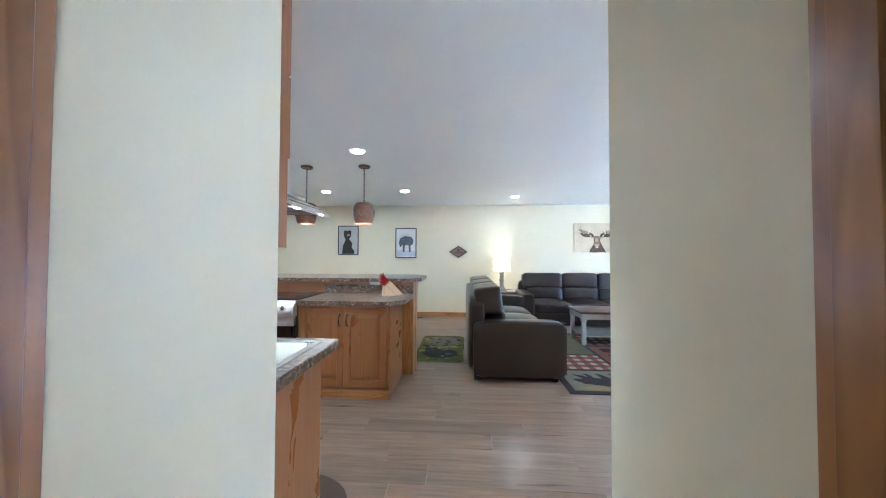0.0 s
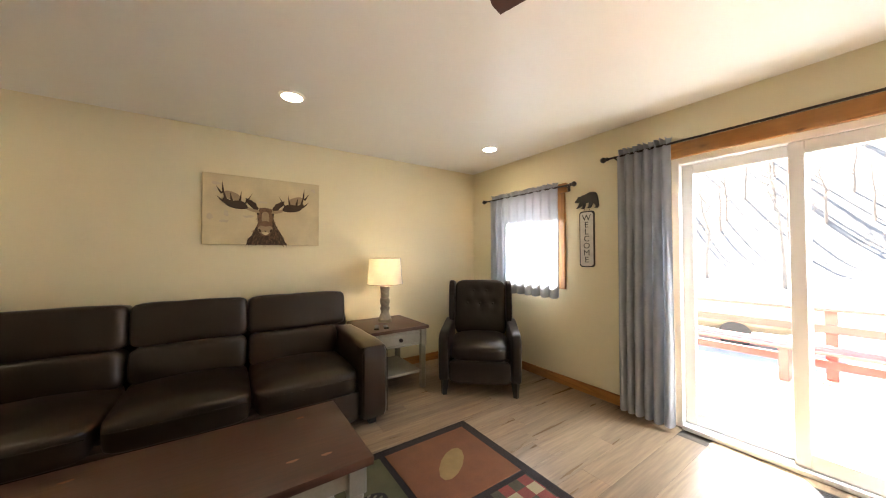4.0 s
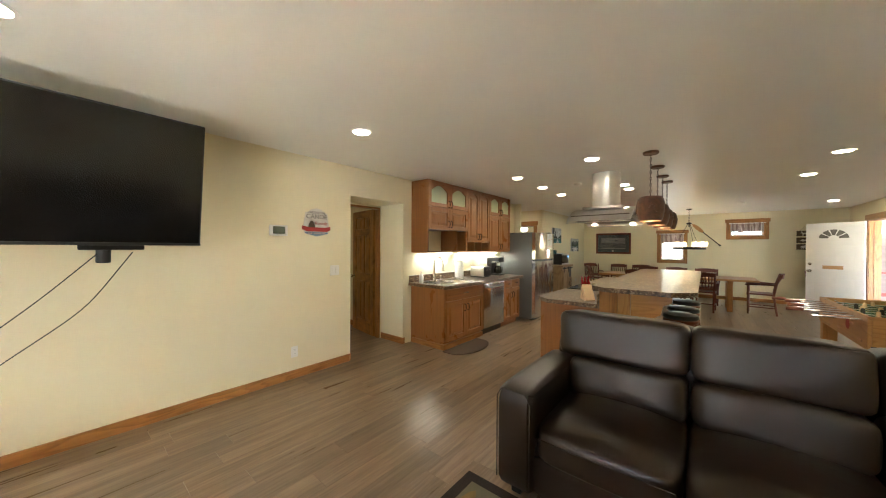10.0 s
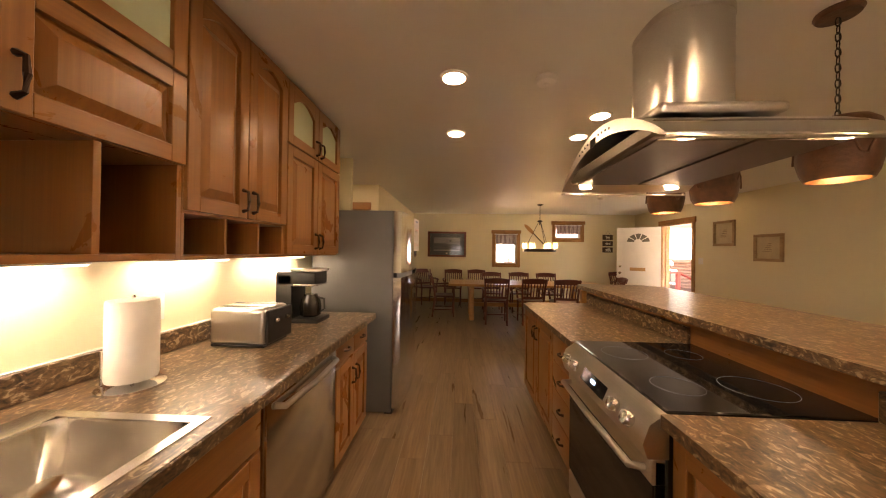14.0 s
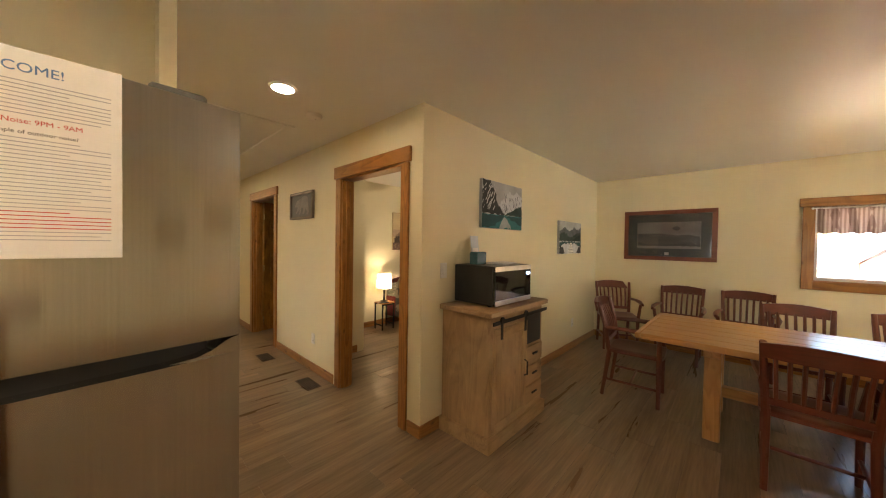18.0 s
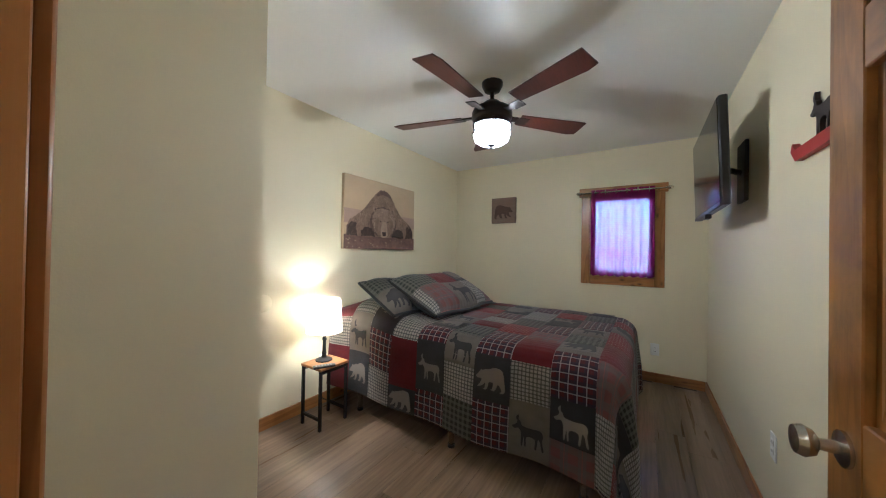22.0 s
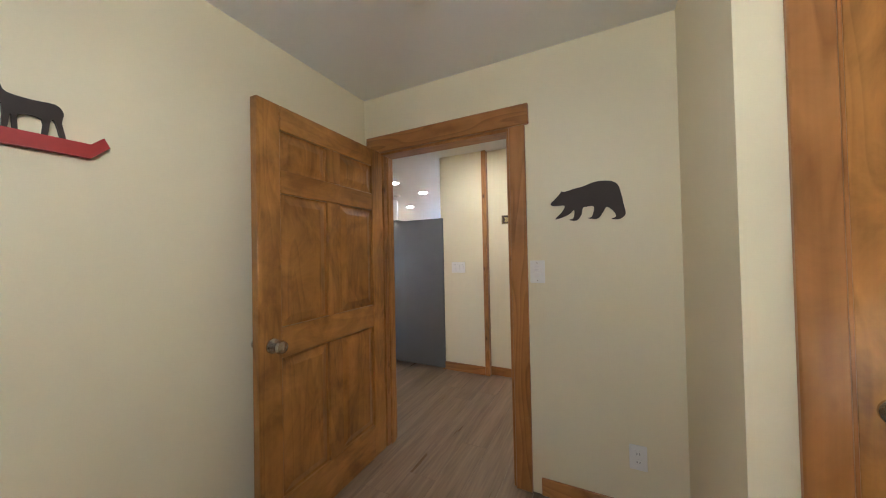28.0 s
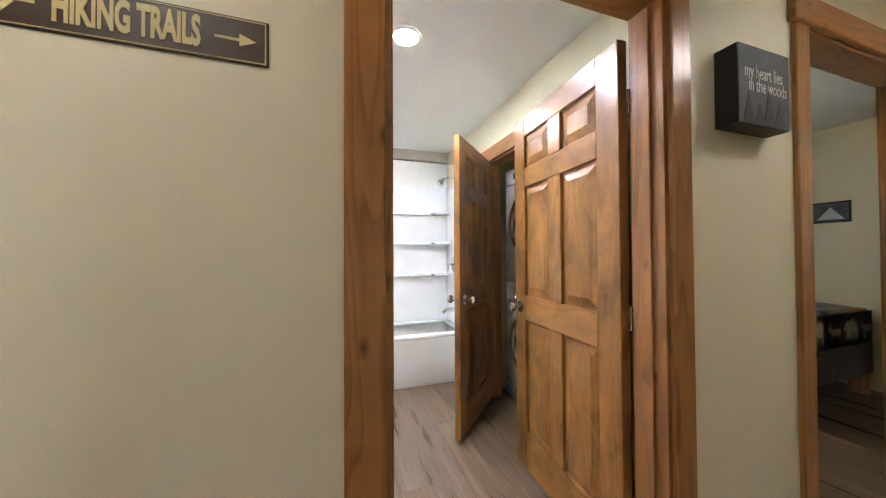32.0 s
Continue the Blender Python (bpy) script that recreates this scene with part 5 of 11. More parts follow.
def table_lamp(label, x, y, z, watts):
    t = thing("table_lamp", label, "table lamp", x, y, z, 0, group="table lamps")
    bm = B()
    prof = [(0.068, 0.0), (0.070, 0.004), (0.070, 0.033), (0.066, 0.037), (0.063, 0.041), (0.060, 0.052), (0.046, 0.085), (0.041, 0.108), (0.045, 0.122), (0.051, 0.138), (0.049, 0.152), (0.039, 0.166),
            (0.044, 0.178), (0.052, 0.203), (0.052, 0.228), (0.044, 0.252), (0.039, 0.256), (0.045, 0.262), (0.046, 0.335), (0.050, 0.350), (0.050, 0.368), (0.040, 0.378), (0.012, 0.384)]
    lathe(bm, prof, 24)
    part("turned_base", bm, LAMPSTONE, t, "grey-washed turned wooden lamp base")
    bm = B()
    lathe(bm, [(0.180, 0.395), (0.158, 0.668)], 40, None, False)
    bmesh.ops.solidify(bm, geom=bm.faces[:], thickness=0.002)
    sh = part("shade", bm, SHADECLOTH, t, "cream linen drum shade lit from inside", 60)
    for r, z0 in ((0.181, 0.395), (0.159, 0.668)):
        bm = B()
        tube(bm, [(r * math.cos(2 * math.pi * k / 32), r * math.sin(2 * math.pi * k / 32), z0) for k in range(33)], 0.0025, 6)
        part("shade_ring", bm, NICKEL, sh)
    ca, sa = math.cos(radians(-30)), math.sin(radians(-30))
    bm = B()
    tube(bm, [(0.1815 * ca, 0.1815 * sa, 0.397), (0.1595 * ca, 0.1595 * sa, 0.666)], 0.0045, 6)
    part("shade_seam", bm, CURTAIN, sh, "grey seam down the shade")
    part("socket", cyl(B(), (0, 0, 0.38), (0, 0, 0.45), 0.016, n=12), NICKEL, t)
    bm = B()
    for k in range(3):
        a = 2 * math.pi * k / 3 + 0.4
        tube(bm, [(0, 0, 0.635), (0.157 * math.cos(a), 0.157 * math.sin(a), 0.658)], 0.0015, 5)
    cyl(bm, (0, 0, 0.45), (0, 0, 0.64), 0.002, n=6)
    part("spider", bm, NICKEL, t)
    lamp_point("lamp_light", (x, y, z + 0.53), watts, WARM, 0.03)


table_lamp("table lamp with a turned grey base, lit, on the end table", 1.52, 6.76, 0.62, LAMP_W)
table_lamp("table lamp with a turned grey base, lit, on the end table", 4.64, 6.74, 0.62, LAMP_W)


def remote(x, y, z, rz, l=0.17):
    r = thing("remote_control", "black remote control lying on the end table", "remote control", x, y, z, rz)
    part("body", box(B(), -0.023, 0.023, -l / 2, l / 2, 0.0, 0.018, 0.006, 2), BLACKPL, r)
    for j in range(int(l / 0.02) - 1):
        for i in range(3):
            part("key", box(B(), -0.016 + i * 0.011, -0.008 + i * 0.011, -l / 2 + 0.012 + j * 0.02, -l / 2 + 0.022 + j * 0.02, 0.018, 0.0205, 0.001), INKG, r)


remote(4.45, 6.50, 0.62, -24)
remote(4.53, 6.47, 0.62, -16, 0.11)
bm = B()
lathe(bm, [(0.005, 0.0), (0.08, 0.0), (0.085, 0.010), (0.03, 0.024), (0.003, 0.026)], 24)
one("charging_puck", bm, WHITEPL, "flat white round device on the end table", "device", 1.68, 6.55, 0.62)


def recliner(label, x, y, rz, tilt=8.0, throw=False):
    """A push-back leather armchair with wings and a button-tufted back; faces local -y."""
    r = thing("recliner", label, "armchair", x, y, 0, rz, group="leather recliners")
    part("base", soft(B(), -0.33, 0.33, -0.36, 0.34, 0.13, 0.34, 12, 5), LEATHER2, r)
    part("footrest_panel", soft(B(), -0.285, 0.285, -0.43, -0.36, 0.13, 0.34, 7, 6), LEATHER2, r)
    part("seat_cushion", soft(B(), -0.285, 0.285, -0.44, 0.20, 0.32, 0.49, 5, 8, crown=0.03, wrinkle=0.008), LEATHER2, r)
    tm = Matrix.Translation((0, 0.20, 0.42)) @ pose(0, 0, 0, -tilt, 0, 0)
    bm = soft(B(), -0.29, 0.29, -0.085, 0.10, 0.0, 0.62, 6, 21, wrinkle=0.006)
    tufts = [(-0.07, 0.50), (0.07, 0.50), (-0.14, 0.36), (0.0, 0.36), (0.14, 0.36)]
    for v in bm.verts:
        if v.co.y < -0.04:
            v.co.y += sum(0.022 * math.exp(-((v.co.x - a) ** 2 + (v.co.z - b) ** 2) / 0.0011) for a, b in tufts)
            v.co.y += sum(0.007 * math.exp(-(v.co.x - a) ** 2 / 0.0002) * (b > v.co.z > b - 0.12) for a, b in tufts)
    xform(bm, bm.verts[:], tm)
    bk = part("backrest", bm, LEATHER2, r)
    for a, b in tufts:
        bm = B()
        lathe(bm, [(0.013, -0.006), (0.013, 0.003), (0.002, 0.008)], 12, tm @ pose(a, -0.066, b, 90, 0, 0))
        part("tuft_button", bm, LEATHER2, bk)
    for s in (-1, 1):
        x0, x1 = sorted((s * 0.275, s * 0.345))
        part("wing", soft(B(), x0, x1, -0.15, 0.10, 0.16, 0.61, 6, 7, m=tm), LEATHER2, r)
        x0, x1 = sorted((s * 0.285, s * 0.39))
        bm = soft(B(), x0, x1, -0.42, 0.32, 0.12, 0.60, 8, 8)
        for v in bm.verts:
            if v.co.z > 0.45:
                v.co.z += 0.05 * (v.co.y + 0.1)
        part("arm", bm, LEATHER2, r)
        for sy in (-1, 1):
            part("foot", cyl(B(), (s * 0.33, sy * 0.33 - 0.02, 0.135), (s * 0.335, sy * 0.35 - 0.02, 0.0), 0.042, 0.026, 4), BLACKPL, r)
    if throw:
        bm = soft(B(), -0.34, 0.34, -0.19, 0.19, 0.575, 0.685, 3.2, 17, m=tm, wrinkle=0.035)
        t2 = one("throw_blanket", bm, THROW, "beige fleece throw draped over the back of the recliner", "blanket", x, y, 0, rz)
    return r


recliner("dark brown leather wing recliner in the corner", 5.47, 6.18, -42)
recliner("dark brown leather recliner leaning back beneath the window", 5.28, 2.10, 220, 26, True)

ct = thing("coffee_table", "cream-painted coffee table with a worn walnut top and a shelf", "coffee table", 3.10, 5.16, 0)
w, d, h = 1.32, 0.60, 0.51
part("tabletop", box(B(), -w / 2, w / 2, -d / 2, d / 2, h - 0.035, h, 0.008, 2), wood("walnut", "x"), ct, "dark walnut top with worn pale knots")
bm = B()
rw = random.Random(4)
for k in range(9):
    a, b = rw.uniform(-0.58, 0.58), rw.uniform(-0.24, 0.24)
    prism(bm, [(a + rw.uniform(0.6, 1) * 0.028 * math.cos(t), b + rw.uniform(0.4, 1) * 0.012 * math.sin(t)) for t in [i * 0.9 for i in range(7)]], 0.0008, pose(0, 0, h + 0.0002, 90, 0, 0))
part("worn_spots", bm, simple("worn_stain", (0.26, 0.13, 0.08), 0.6), bpy.data.objects["coffee_table"].children[0], "pale worn spots in the stain")
for sy in (-1, 1):
    part("apron_long", box(B(), -w / 2 + 0.08, w / 2 - 0.08, sy * (d / 2 - 0.05) - 0.01, sy * (d / 2 - 0.05) + 0.01, h - 0.12, h - 0.035, 0.003), CREAMPAINT, ct)
for sx in (-1, 1):
    part("apron_short", box(B(), sx * (w / 2 - 0.05) - 0.01, sx * (w / 2 - 0.05) + 0.01, -d / 2 + 0.08, d / 2 - 0.08, h - 0.12, h - 0.035, 0.003), CREAMPAINT, ct)
    for sy in (-1, 1):
        cx, cy = sx * (w / 2 - 0.06), sy * (d / 2 - 0.06)
        bm = box(B(), cx - 0.036, cx + 0.036, cy - 0.036, cy + 0.036, h - 0.15, h - 0.035, 0.003)
        box(bm, cx - 0.028, cx + 0.028, cy - 0.028, cy + 0.028, 0.012, h - 0.15, 0.006)
        part("leg", bm, CREAMPAINT, ct)
part("shelf", box(B(), -w / 2 + 0.06, w / 2 - 0.06, -d / 2 + 0.06, d / 2 - 0.06, 0.13, 0.155, 0.004), CREAMPAINT, ct)


# patchwork rug with lodge motifs
SAGE = simple("rug_sage_wool", (0.075, 0.070, 0.030), 0.95, var=0.25, scale=10, bumpiness=0.6, bscale=260)
RUST = simple("rug_rust_wool", (0.14, 0.052, 0.020), 0.95, var=0.22, scale=10, bumpiness=0.6, bscale=260)
RUGDARK = simple("rug_dark_wool", (0.014, 0.009, 0.008), 0.95, var=0.2, bumpiness=0.6, bscale=260)
RUGRED = simple("rug_burgundy_wool", (0.12, 0.016, 0.018), 0.95, var=0.2, bumpiness=0.6, bscale=260)
RUGGOLD = simple("rug_gold_wool", (0.21, 0.14, 0.052), 0.95, var=0.25, scale=9, bumpiness=0.6, bscale=260)
RUGSKY = simple("rug_pale_wool", (0.15, 0.138, 0.088), 0.95, var=0.25, scale=5, bumpiness=0.6, bscale=260)
RUGPLAID = checks("rug_plaid_wool", ((0.022, 0.020, 0.010), (0.17, 0.012, 0.014), (0.34, 0.28, 0.16)), 0.15)
RUGGREEN = simple("rug_spruce_wool", (0.055, 0.075, 0.045), 0.95, var=0.3, scale=14, bumpiness=0.6, bscale=260)
rug = thing("area_rug", "patchwork lodge rug with bears, moose, pinecones and a cabin", "rug", 1.74, 3.22, 0)
part("ground", box(B(), 0, 3.08, 0, 2.42, 0.0005, 0.009, 0.003), RUGDARK, rug)


def patch(name, x0, x1, y0, y1, mat, lift=0.0):
    return part(name, box(B(), x0, x1, y0, y1, 0.0085, 0.0115 + lift, 0.001), mat, rug)


def motif(name, pts, x, y, rz, mat, parent=None, z=0.0135):
    bm = B()
    prism(bm, pts, 0.0018, pose(x, y, z, 0, 0, rz) @ pose(0, 0, 0, 90, 0, 0))
    return part(name, bm, mat, parent or rug)


def flat(pts):
    return [(a, -b) for a, b in pts]


def pinecone(x, y, rz, s=0.11):
    k = motif("pinecone", flat(oval(s * 1.25, s * 0.72, 16)), x, y, rz, RUGDARK)
    for i in range(-3, 4):
        for j in range(-2, 3):
            a, b = i * s * 0.32 + (s * 0.16 if j % 2 else 0), j * s * 0.26
            if (a / (s * 1.15)) ** 2 + (b / (s * 0.66)) ** 2 < 1:
                motif("cone_scale", flat(oval(s * 0.11, s * 0.06, 6)), x + a * math.cos(radians(rz)) - b * math.sin(radians(rz)), y + a * math.sin(radians(rz)) + b * math.cos(radians(rz)), rz, RUGSKY, k, 0.0152)


patch("bear_patch", 0.07, 0.74, 0.07, 0.62, RUGSKY)
motif("bear", flat(scaled(BEAR, 0.52, 0.36, True)), 0.67, 0.53, 180, RUGDARK)
motif("bush", flat(oval(0.28, 0.05, 14)), 0.40, 0.13, 0, RUGGOLD, None, 0.0128)
patch("plaid_patch", 0.07, 0.74, 0.66, 1.20, RUGPLAID)
patch("cone_patch", 0.07, 0.74, 1.24, 2.35, SAGE)
for a, b, c in ((0.32, 1.50, 60), (0.45, 1.80, 100), (0.33, 2.12, 70)):
    pinecone(a, b, c)
patch("leaf_patch", 0.78, 1.36, 0.07, 0.62, RUST)
for a, rx_, rz_ in ((70, 0.13, 0.034), (100, 0.11, 0.028), (128, 0.12, 0.034), (205, 0.07, 0.026), (330, 0.07, 0.026)):
    motif("oak_leaf", flat([(0.10 + rx_ * math.cos(t) * (1 + 0.18 * math.cos(9 * t)), rz_ * math.sin(t) * (1 + 0.35 * math.cos(7 * t))) for t in [2 * math.pi * i / 28 for i in range(28)]]), 1.06, 0.26, a, SAGE)
for a, b in ((1.03, 0.24), (1.11, 0.20)):
    motif("acorn", flat(oval(0.03, 0.042, 10)), a, b, 20, RUGGOLD, None, 0.0152)
patch("stripe", 0.78, 3.01, 0.655, 0.705, RUGRED)
patch("track_patch", 0.78, 1.20, 0.74, 1.62, RUST)
for k, (a, b) in enumerate(((0.98, 0.92), (0.99, 1.18), (0.98, 1.44))):
    for s in (-1, 1):
        motif("hoof_print", flat(oval(0.10, 0.042, 12)), a, b + s * 0.045, 8 * s, RUGDARK)
patch("plaid_patch", 0.78, 1.20, 1.66, 2.35, RUGPLAID)
patch("birch_strip", 1.24, 2.42, 0.74, 0.80, RUGSKY)
for k in range(14):
    motif("bark_mark", flat(oval(0.024, 0.006, 6)), 1.28 + k * 0.085, 0.755 + 0.03 * (k % 2), 20, RUGDARK)
patch("cabin_patch", 1.24, 1.98, 0.84, 1.72, RUGSKY)
motif("meadow", [(0, 0), (0.70, 0), (0.70, -0.20), (0, -0.28)], 1.26, 0.86, 0, RUGGOLD, None, 0.0128)
motif("cabin_wall", [(0, 0), (0.34, 0), (0.34, -0.20), (0, -0.20)], 1.40, 1.10, 0, simple("rug_log_wool", (0.13, 0.05, 0.03), 0.95, var=0.3))
motif("cabin_roof", [(-0.05, 0), (0.40, 0), (0.28, -0.20), (0.05, -0.20)], 1.40, 1.31, 0, RUGDARK)
motif("cabin_window", [(0, 0), (0.08, 0), (0.08, -0.08), (0, -0.08)], 1.52, 1.16, 0, RUGGOLD, None, 0.0152)
for k, (a, b) in enumerate(((1.82, 0.95), (1.90, 1.15), (1.84, 1.36), (1.78, 1.12))):
    motif("spruce", [(-0.10, 0), (0.10, 0), (0.05, -0.13), (0.07, -0.13), (0.0, -0.32), (-0.07, -0.13), (-0.05, -0.13)], a, b, -12 + 8 * k, RUGGREEN)
patch("moose_patch", 2.02, 2.68, 0.74, 1.72, RUGGOLD)
patch("moose_scene", 2.08, 2.62, 0.82, 1.64, RUGSKY, 0.0008)
motif("moose", flat(scaled(DEER, 0.42, 0.46, True)), 2.56, 1.48, 180, RUGDARK, None, 0.0145)
motif("water", flat(oval(0.24, 0.05, 14)), 2.35, 1.56, 0, SAGE, None, 0.0140)
patch("cone_patch", 1.40, 2.42, 0.07, 0.62, SAGE)
for a, b, c in ((1.58, 0.30, -20), (1.90, 0.38, 15), (2.20, 0.32, -10)):
    pinecone(a, b, c, 0.125)
patch("paw_patch", 2.46, 3.01, 0.34, 0.62, RUST)
motif("paw_pad", flat(oval(0.10, 0.06, 12)), 2.70, 0.44, 0, RUGDARK)
for k in range(5):
    motif("paw_toe", flat(oval(0.026, 0.036, 8)), 2.58 + k * 0.06, 0.535 + 0.02 * (k % 4 > 0), 0, RUGDARK)
patch("plaid_patch", 2.46, 3.01, 0.07, 0.30, RUGPLAID)
patch("plaid_patch", 2.72, 3.01, 0.74, 1.72, RUGPLAID)
patch("cone_patch", 1.24, 2.34, 1.76, 2.35, SAGE)
for a, b, c in ((1.46, 2.05, 10), (1.80, 2.10, -15), (2.12, 2.0, 20)):
    pinecone(a, b, c)
patch("leaf_patch", 2.38, 3.01, 1.76, 2.35, RUST)
motif("oak_leaf", flat(oval(0.16, 0.07, 12)), 2.70, 2.05, 40, RUGGOLD)

# small printed mat behind the sofa
MATG = simple("printed_moss", (0.105, 0.115, 0.026), 0.95, var=0.5, scale=9, bumpiness=0.4, bscale=200)
MATD = simple("printed_dark_pool", (0.022, 0.026, 0.024), 0.95, var=0.5, scale=8)
MATP = simple("printed_stones", (0.17, 0.15, 0.115), 0.95, var=0.5, scale=16)
mt = thing("printed_mat", "printed mat with a dark bear among moss and stones", "floor mat", 0.40, 4.68, 0)


def rrect(w, d, r, n=6):
    out = []
    for cx, cy, a0 in ((w / 2 - r, d / 2 - r, 0), (-w / 2 + r, d / 2 - r, 90), (-w / 2 + r, -d / 2 + r, 180), (w / 2 - r, -d / 2 + r, 270)):
        out += [(cx + r * math.cos(radians(a0 + 90 * k / n)), cy + r * math.sin(radians(a0 + 90 * k / n))) for k in range(n + 1)]
    return out


LAY = pose(0, 0, 0, 90, 0, 0)
bm = B()
prism(bm, rrect(0.66, 1.30, 0.10), 0.008, Matrix.Translation((0, 0, 0.0)) @ LAY)
part("backing", bm, RUGDARK, mt)
bm = B()
prism(bm, rrect(0.63, 1.27, 0.09), 0.002, Matrix.Translation((0, 0, 0.0085)) @ LAY)
part("printed_field", bm, MATG, mt)
for pts, mm, zz in ((oval(0.24, 0.20, 16, 0.0, 0.30), MATD, 0.011), (oval(0.11, 0.09, 12, -0.12, 0.12), MATD, 0.0112), (oval(0.28, 0.24, 16, 0.0, -0.33), MATP, 0.011), (oval(0.20, 0.08, 12, 0.08, -0.02), MATP, 0.0113)):
    bm = B()
    prism(bm, pts, 0.0008, Matrix.Translation((0, 0, zz)) @ LAY)
    part("printed_shape", bm, mm, mt)
MATL = simple("printed_lime_leaf", (0.26, 0.27, 0.045), 0.95, var=0.4, scale=14)
rm = random.Random(8)
for k in range(46):
    mx_, my_ = rm.uniform(-0.27, 0.27), rm.uniform(-0.58, 0.58)
    rr, nn = rm.uniform(0.02, 0.06), 11
    bm = B()
    prism(bm, [(mx_ + rr * rm.uniform(0.5, 1.2) * math.cos(2 * math.pi * i / nn), my_ + rr * rm.uniform(0.4, 1.1) * math.sin(2 * math.pi * i / nn)) for i in range(nn)], 0.0006, Matrix.Translation((0, 0, 0.0122 + 0.00012 * k)) @ LAY)
    part("printed_leaf", bm, (MATL, MATD, MATP, MATD)[k % 4], mt)


# ceiling fans
def ceiling_fan(label, x, y, a0, lit):
    f = thing("ceiling_fan", label, "ceiling fan", x, y, H, group="ceiling fans")
    bm = B()
    lathe(bm, [(0.068, 0), (0.068, -0.02), (0.05, -0.055), (0.022, -0.065)], 24)
    part("canopy", bm, BRONZE, f)
    part("downrod", cyl(B(), (0, 0, -0.06), (0, 0, -0.18), 0.013, n=12), BRONZE, f)
    n0 = len(f.children)
    bm = B()
    lathe(bm, [(0.025, -0.115), (0.045, -0.125), (0.075, -0.15), (0.118, -0.175), (0.130, -0.20), (0.130, -0.235), (0.118, -0.25), (0.118, -0.262)], 32)
    part("motor_housing", bm, BRONZE, f)
    bm = B()
    lathe(bm, [(0.122, -0.262), (0.124, -0.275), (0.124, -0.285)], 32)
    part("light_collar", bm, BRONZE, f)
    bm = B()
    lathe(bm, [(0.116, -0.285), (0.118, -0.335), (0.108, -0.375), (0.075, -0.398), (0.03, -0.405), (0.003, -0.406)], 32)
    gb = part("glass_bowl", bm, BEDGLOW if lit else FROST, f, "lit frosted glass bowl" if lit else "unlit amber glass bowl")
    gb.visible_shadow = not lit
    if lit:
        lamp_point("fan_light", (x, y, H - 0.385), FAN_W, SOFT, 0.014)
    bm = B()
    tube(bm, [(0.121 * math.cos(2 * math.pi * k / 32), 0.121 * math.sin(2 * math.pi * k / 32), -0.328) for k in range(33)], 0.004, 6)
    for k in range(5):
        a = radians(a0 + 36 + 72 * k)
        for da in (-0.05, 0.05):
            tube(bm, [(0.122 * math.cos(a + da), 0.122 * math.sin(a + da), -0.265), (0.122 * math.cos(a + da), 0.122 * math.sin(a + da), -0.345)], 0.004, 6)
    part("cage_band", bm, BRONZE, f)
    bm = B()
    lathe(bm, [(0.026, -0.404), (0.026, -0.410), (0.010, -0.416), (0.010, -0.428), (0.002, -0.430)], 16)
    part("finial", bm, BRONZE, f)
    for k in range(5):
        m = pose(0, 0, -0.215, 0, 0, a0 + 72 * k)
        tw = m @ pose(0.12, 0, 0.0, -11, 0, 0)
        bm = box(B(), 0.0, 0.085, -0.022, 0.022, -0.006, 0.004, 0.002, m=tw)
        box(bm, 0.06, 0.14, -0.034, 0.034, -0.010, -0.004, 0.002, m=tw)
        ar = part("blade_iron", bm, BRONZE, f)
        bm = B()
        pts = [(0.075, -0.052), (0.50, -0.075), (0.56, -0.06), (0.555, 0.075), (0.075, 0.052)]
        prism(bm, pts, 0.007, tw @ pose(0, 0, 0.002, 90, 0, 0))
        part("blade", bm, wood("blade", "x"), f, "dark cherry fan blade")
    for c in f.children[n0:]:
        c.location.z -= 0.05


ceiling_fan("bronze five-blade ceiling fan with an amber glass bowl", 3.53, 4.08, FAN_A, False)

# wall television
tv = thing("television", "large black flat television tilted on a wall arm", "television", 3.47, YS, 0, 0)
tvm = pose(0, 0.56, 1.865, -9, 0, 0)
W2, H2 = 0.735, 0.435
part("panel_body", box(B(), -W2, W2, -0.045, 0.0, -H2, H2, 0.006, m=tvm), BLACKPL, tv)
part("screen", bx(-W2 + 0.012, W2 - 0.012, 0.0, 0.004, -H2 + 0.02, H2 - 0.012, m=tvm), SCREEN, tv, "switched-off glossy black screen")
part("bezel", box(B(), -W2, W2, 0.0, 0.006, -H2, -H2 + 0.018, 0.002, m=tvm), BLACKPL, tv)
part("wall_plate", box(B(), -0.15, 0.15, 0.0, 0.02, 1.58, 2.02, 0.004), BLACKMET, tv)
for s in (-1, 1):
    part("mount_arm", tube(B(), [(s * 0.11, 0.02, 1.82), (s * 0.24, 0.25, 1.83), (s * 0.12, 0.50, 1.85)], 0.016, 8), BLACKMET, tv)
bm = box(B(), -0.43, -0.13, -0.10, -0.02, -H2 - 0.035, -H2 - 0.005, 0.004, m=tvm)
part("soundbar_shelf", bm, BLACKMET, tv)
bm = cyl(B(), tvm @ Vector((-0.24, -0.05, -H2 - 0.035)), tvm @ Vector((-0.24, -0.05, -H2 - 0.12)), 0.035, n=16)
part("streaming_device", bm, BLACKPL, tv)


def cord(name, label, pts, r=0.0035, mat=None):
    bm = B()
    P = [Vector(p) for p in pts]
    out = []
    for i in range(len(P) - 1):
        a, b = P[i], P[i + 1]
        for k in range(8):
            out.append(a.lerp(b, k / 8))
    out.append(P[-1])
    for _ in range(6):
        out = [out[0]] + [(out[i - 1] + out[i] * 2 + out[i + 1]) / 4 for i in range(1, len(out) - 1)] + [out[-1]]
    tube(bm, out, r, 6)
    return one(name, bm, mat or BLACKPL, label, "cable")


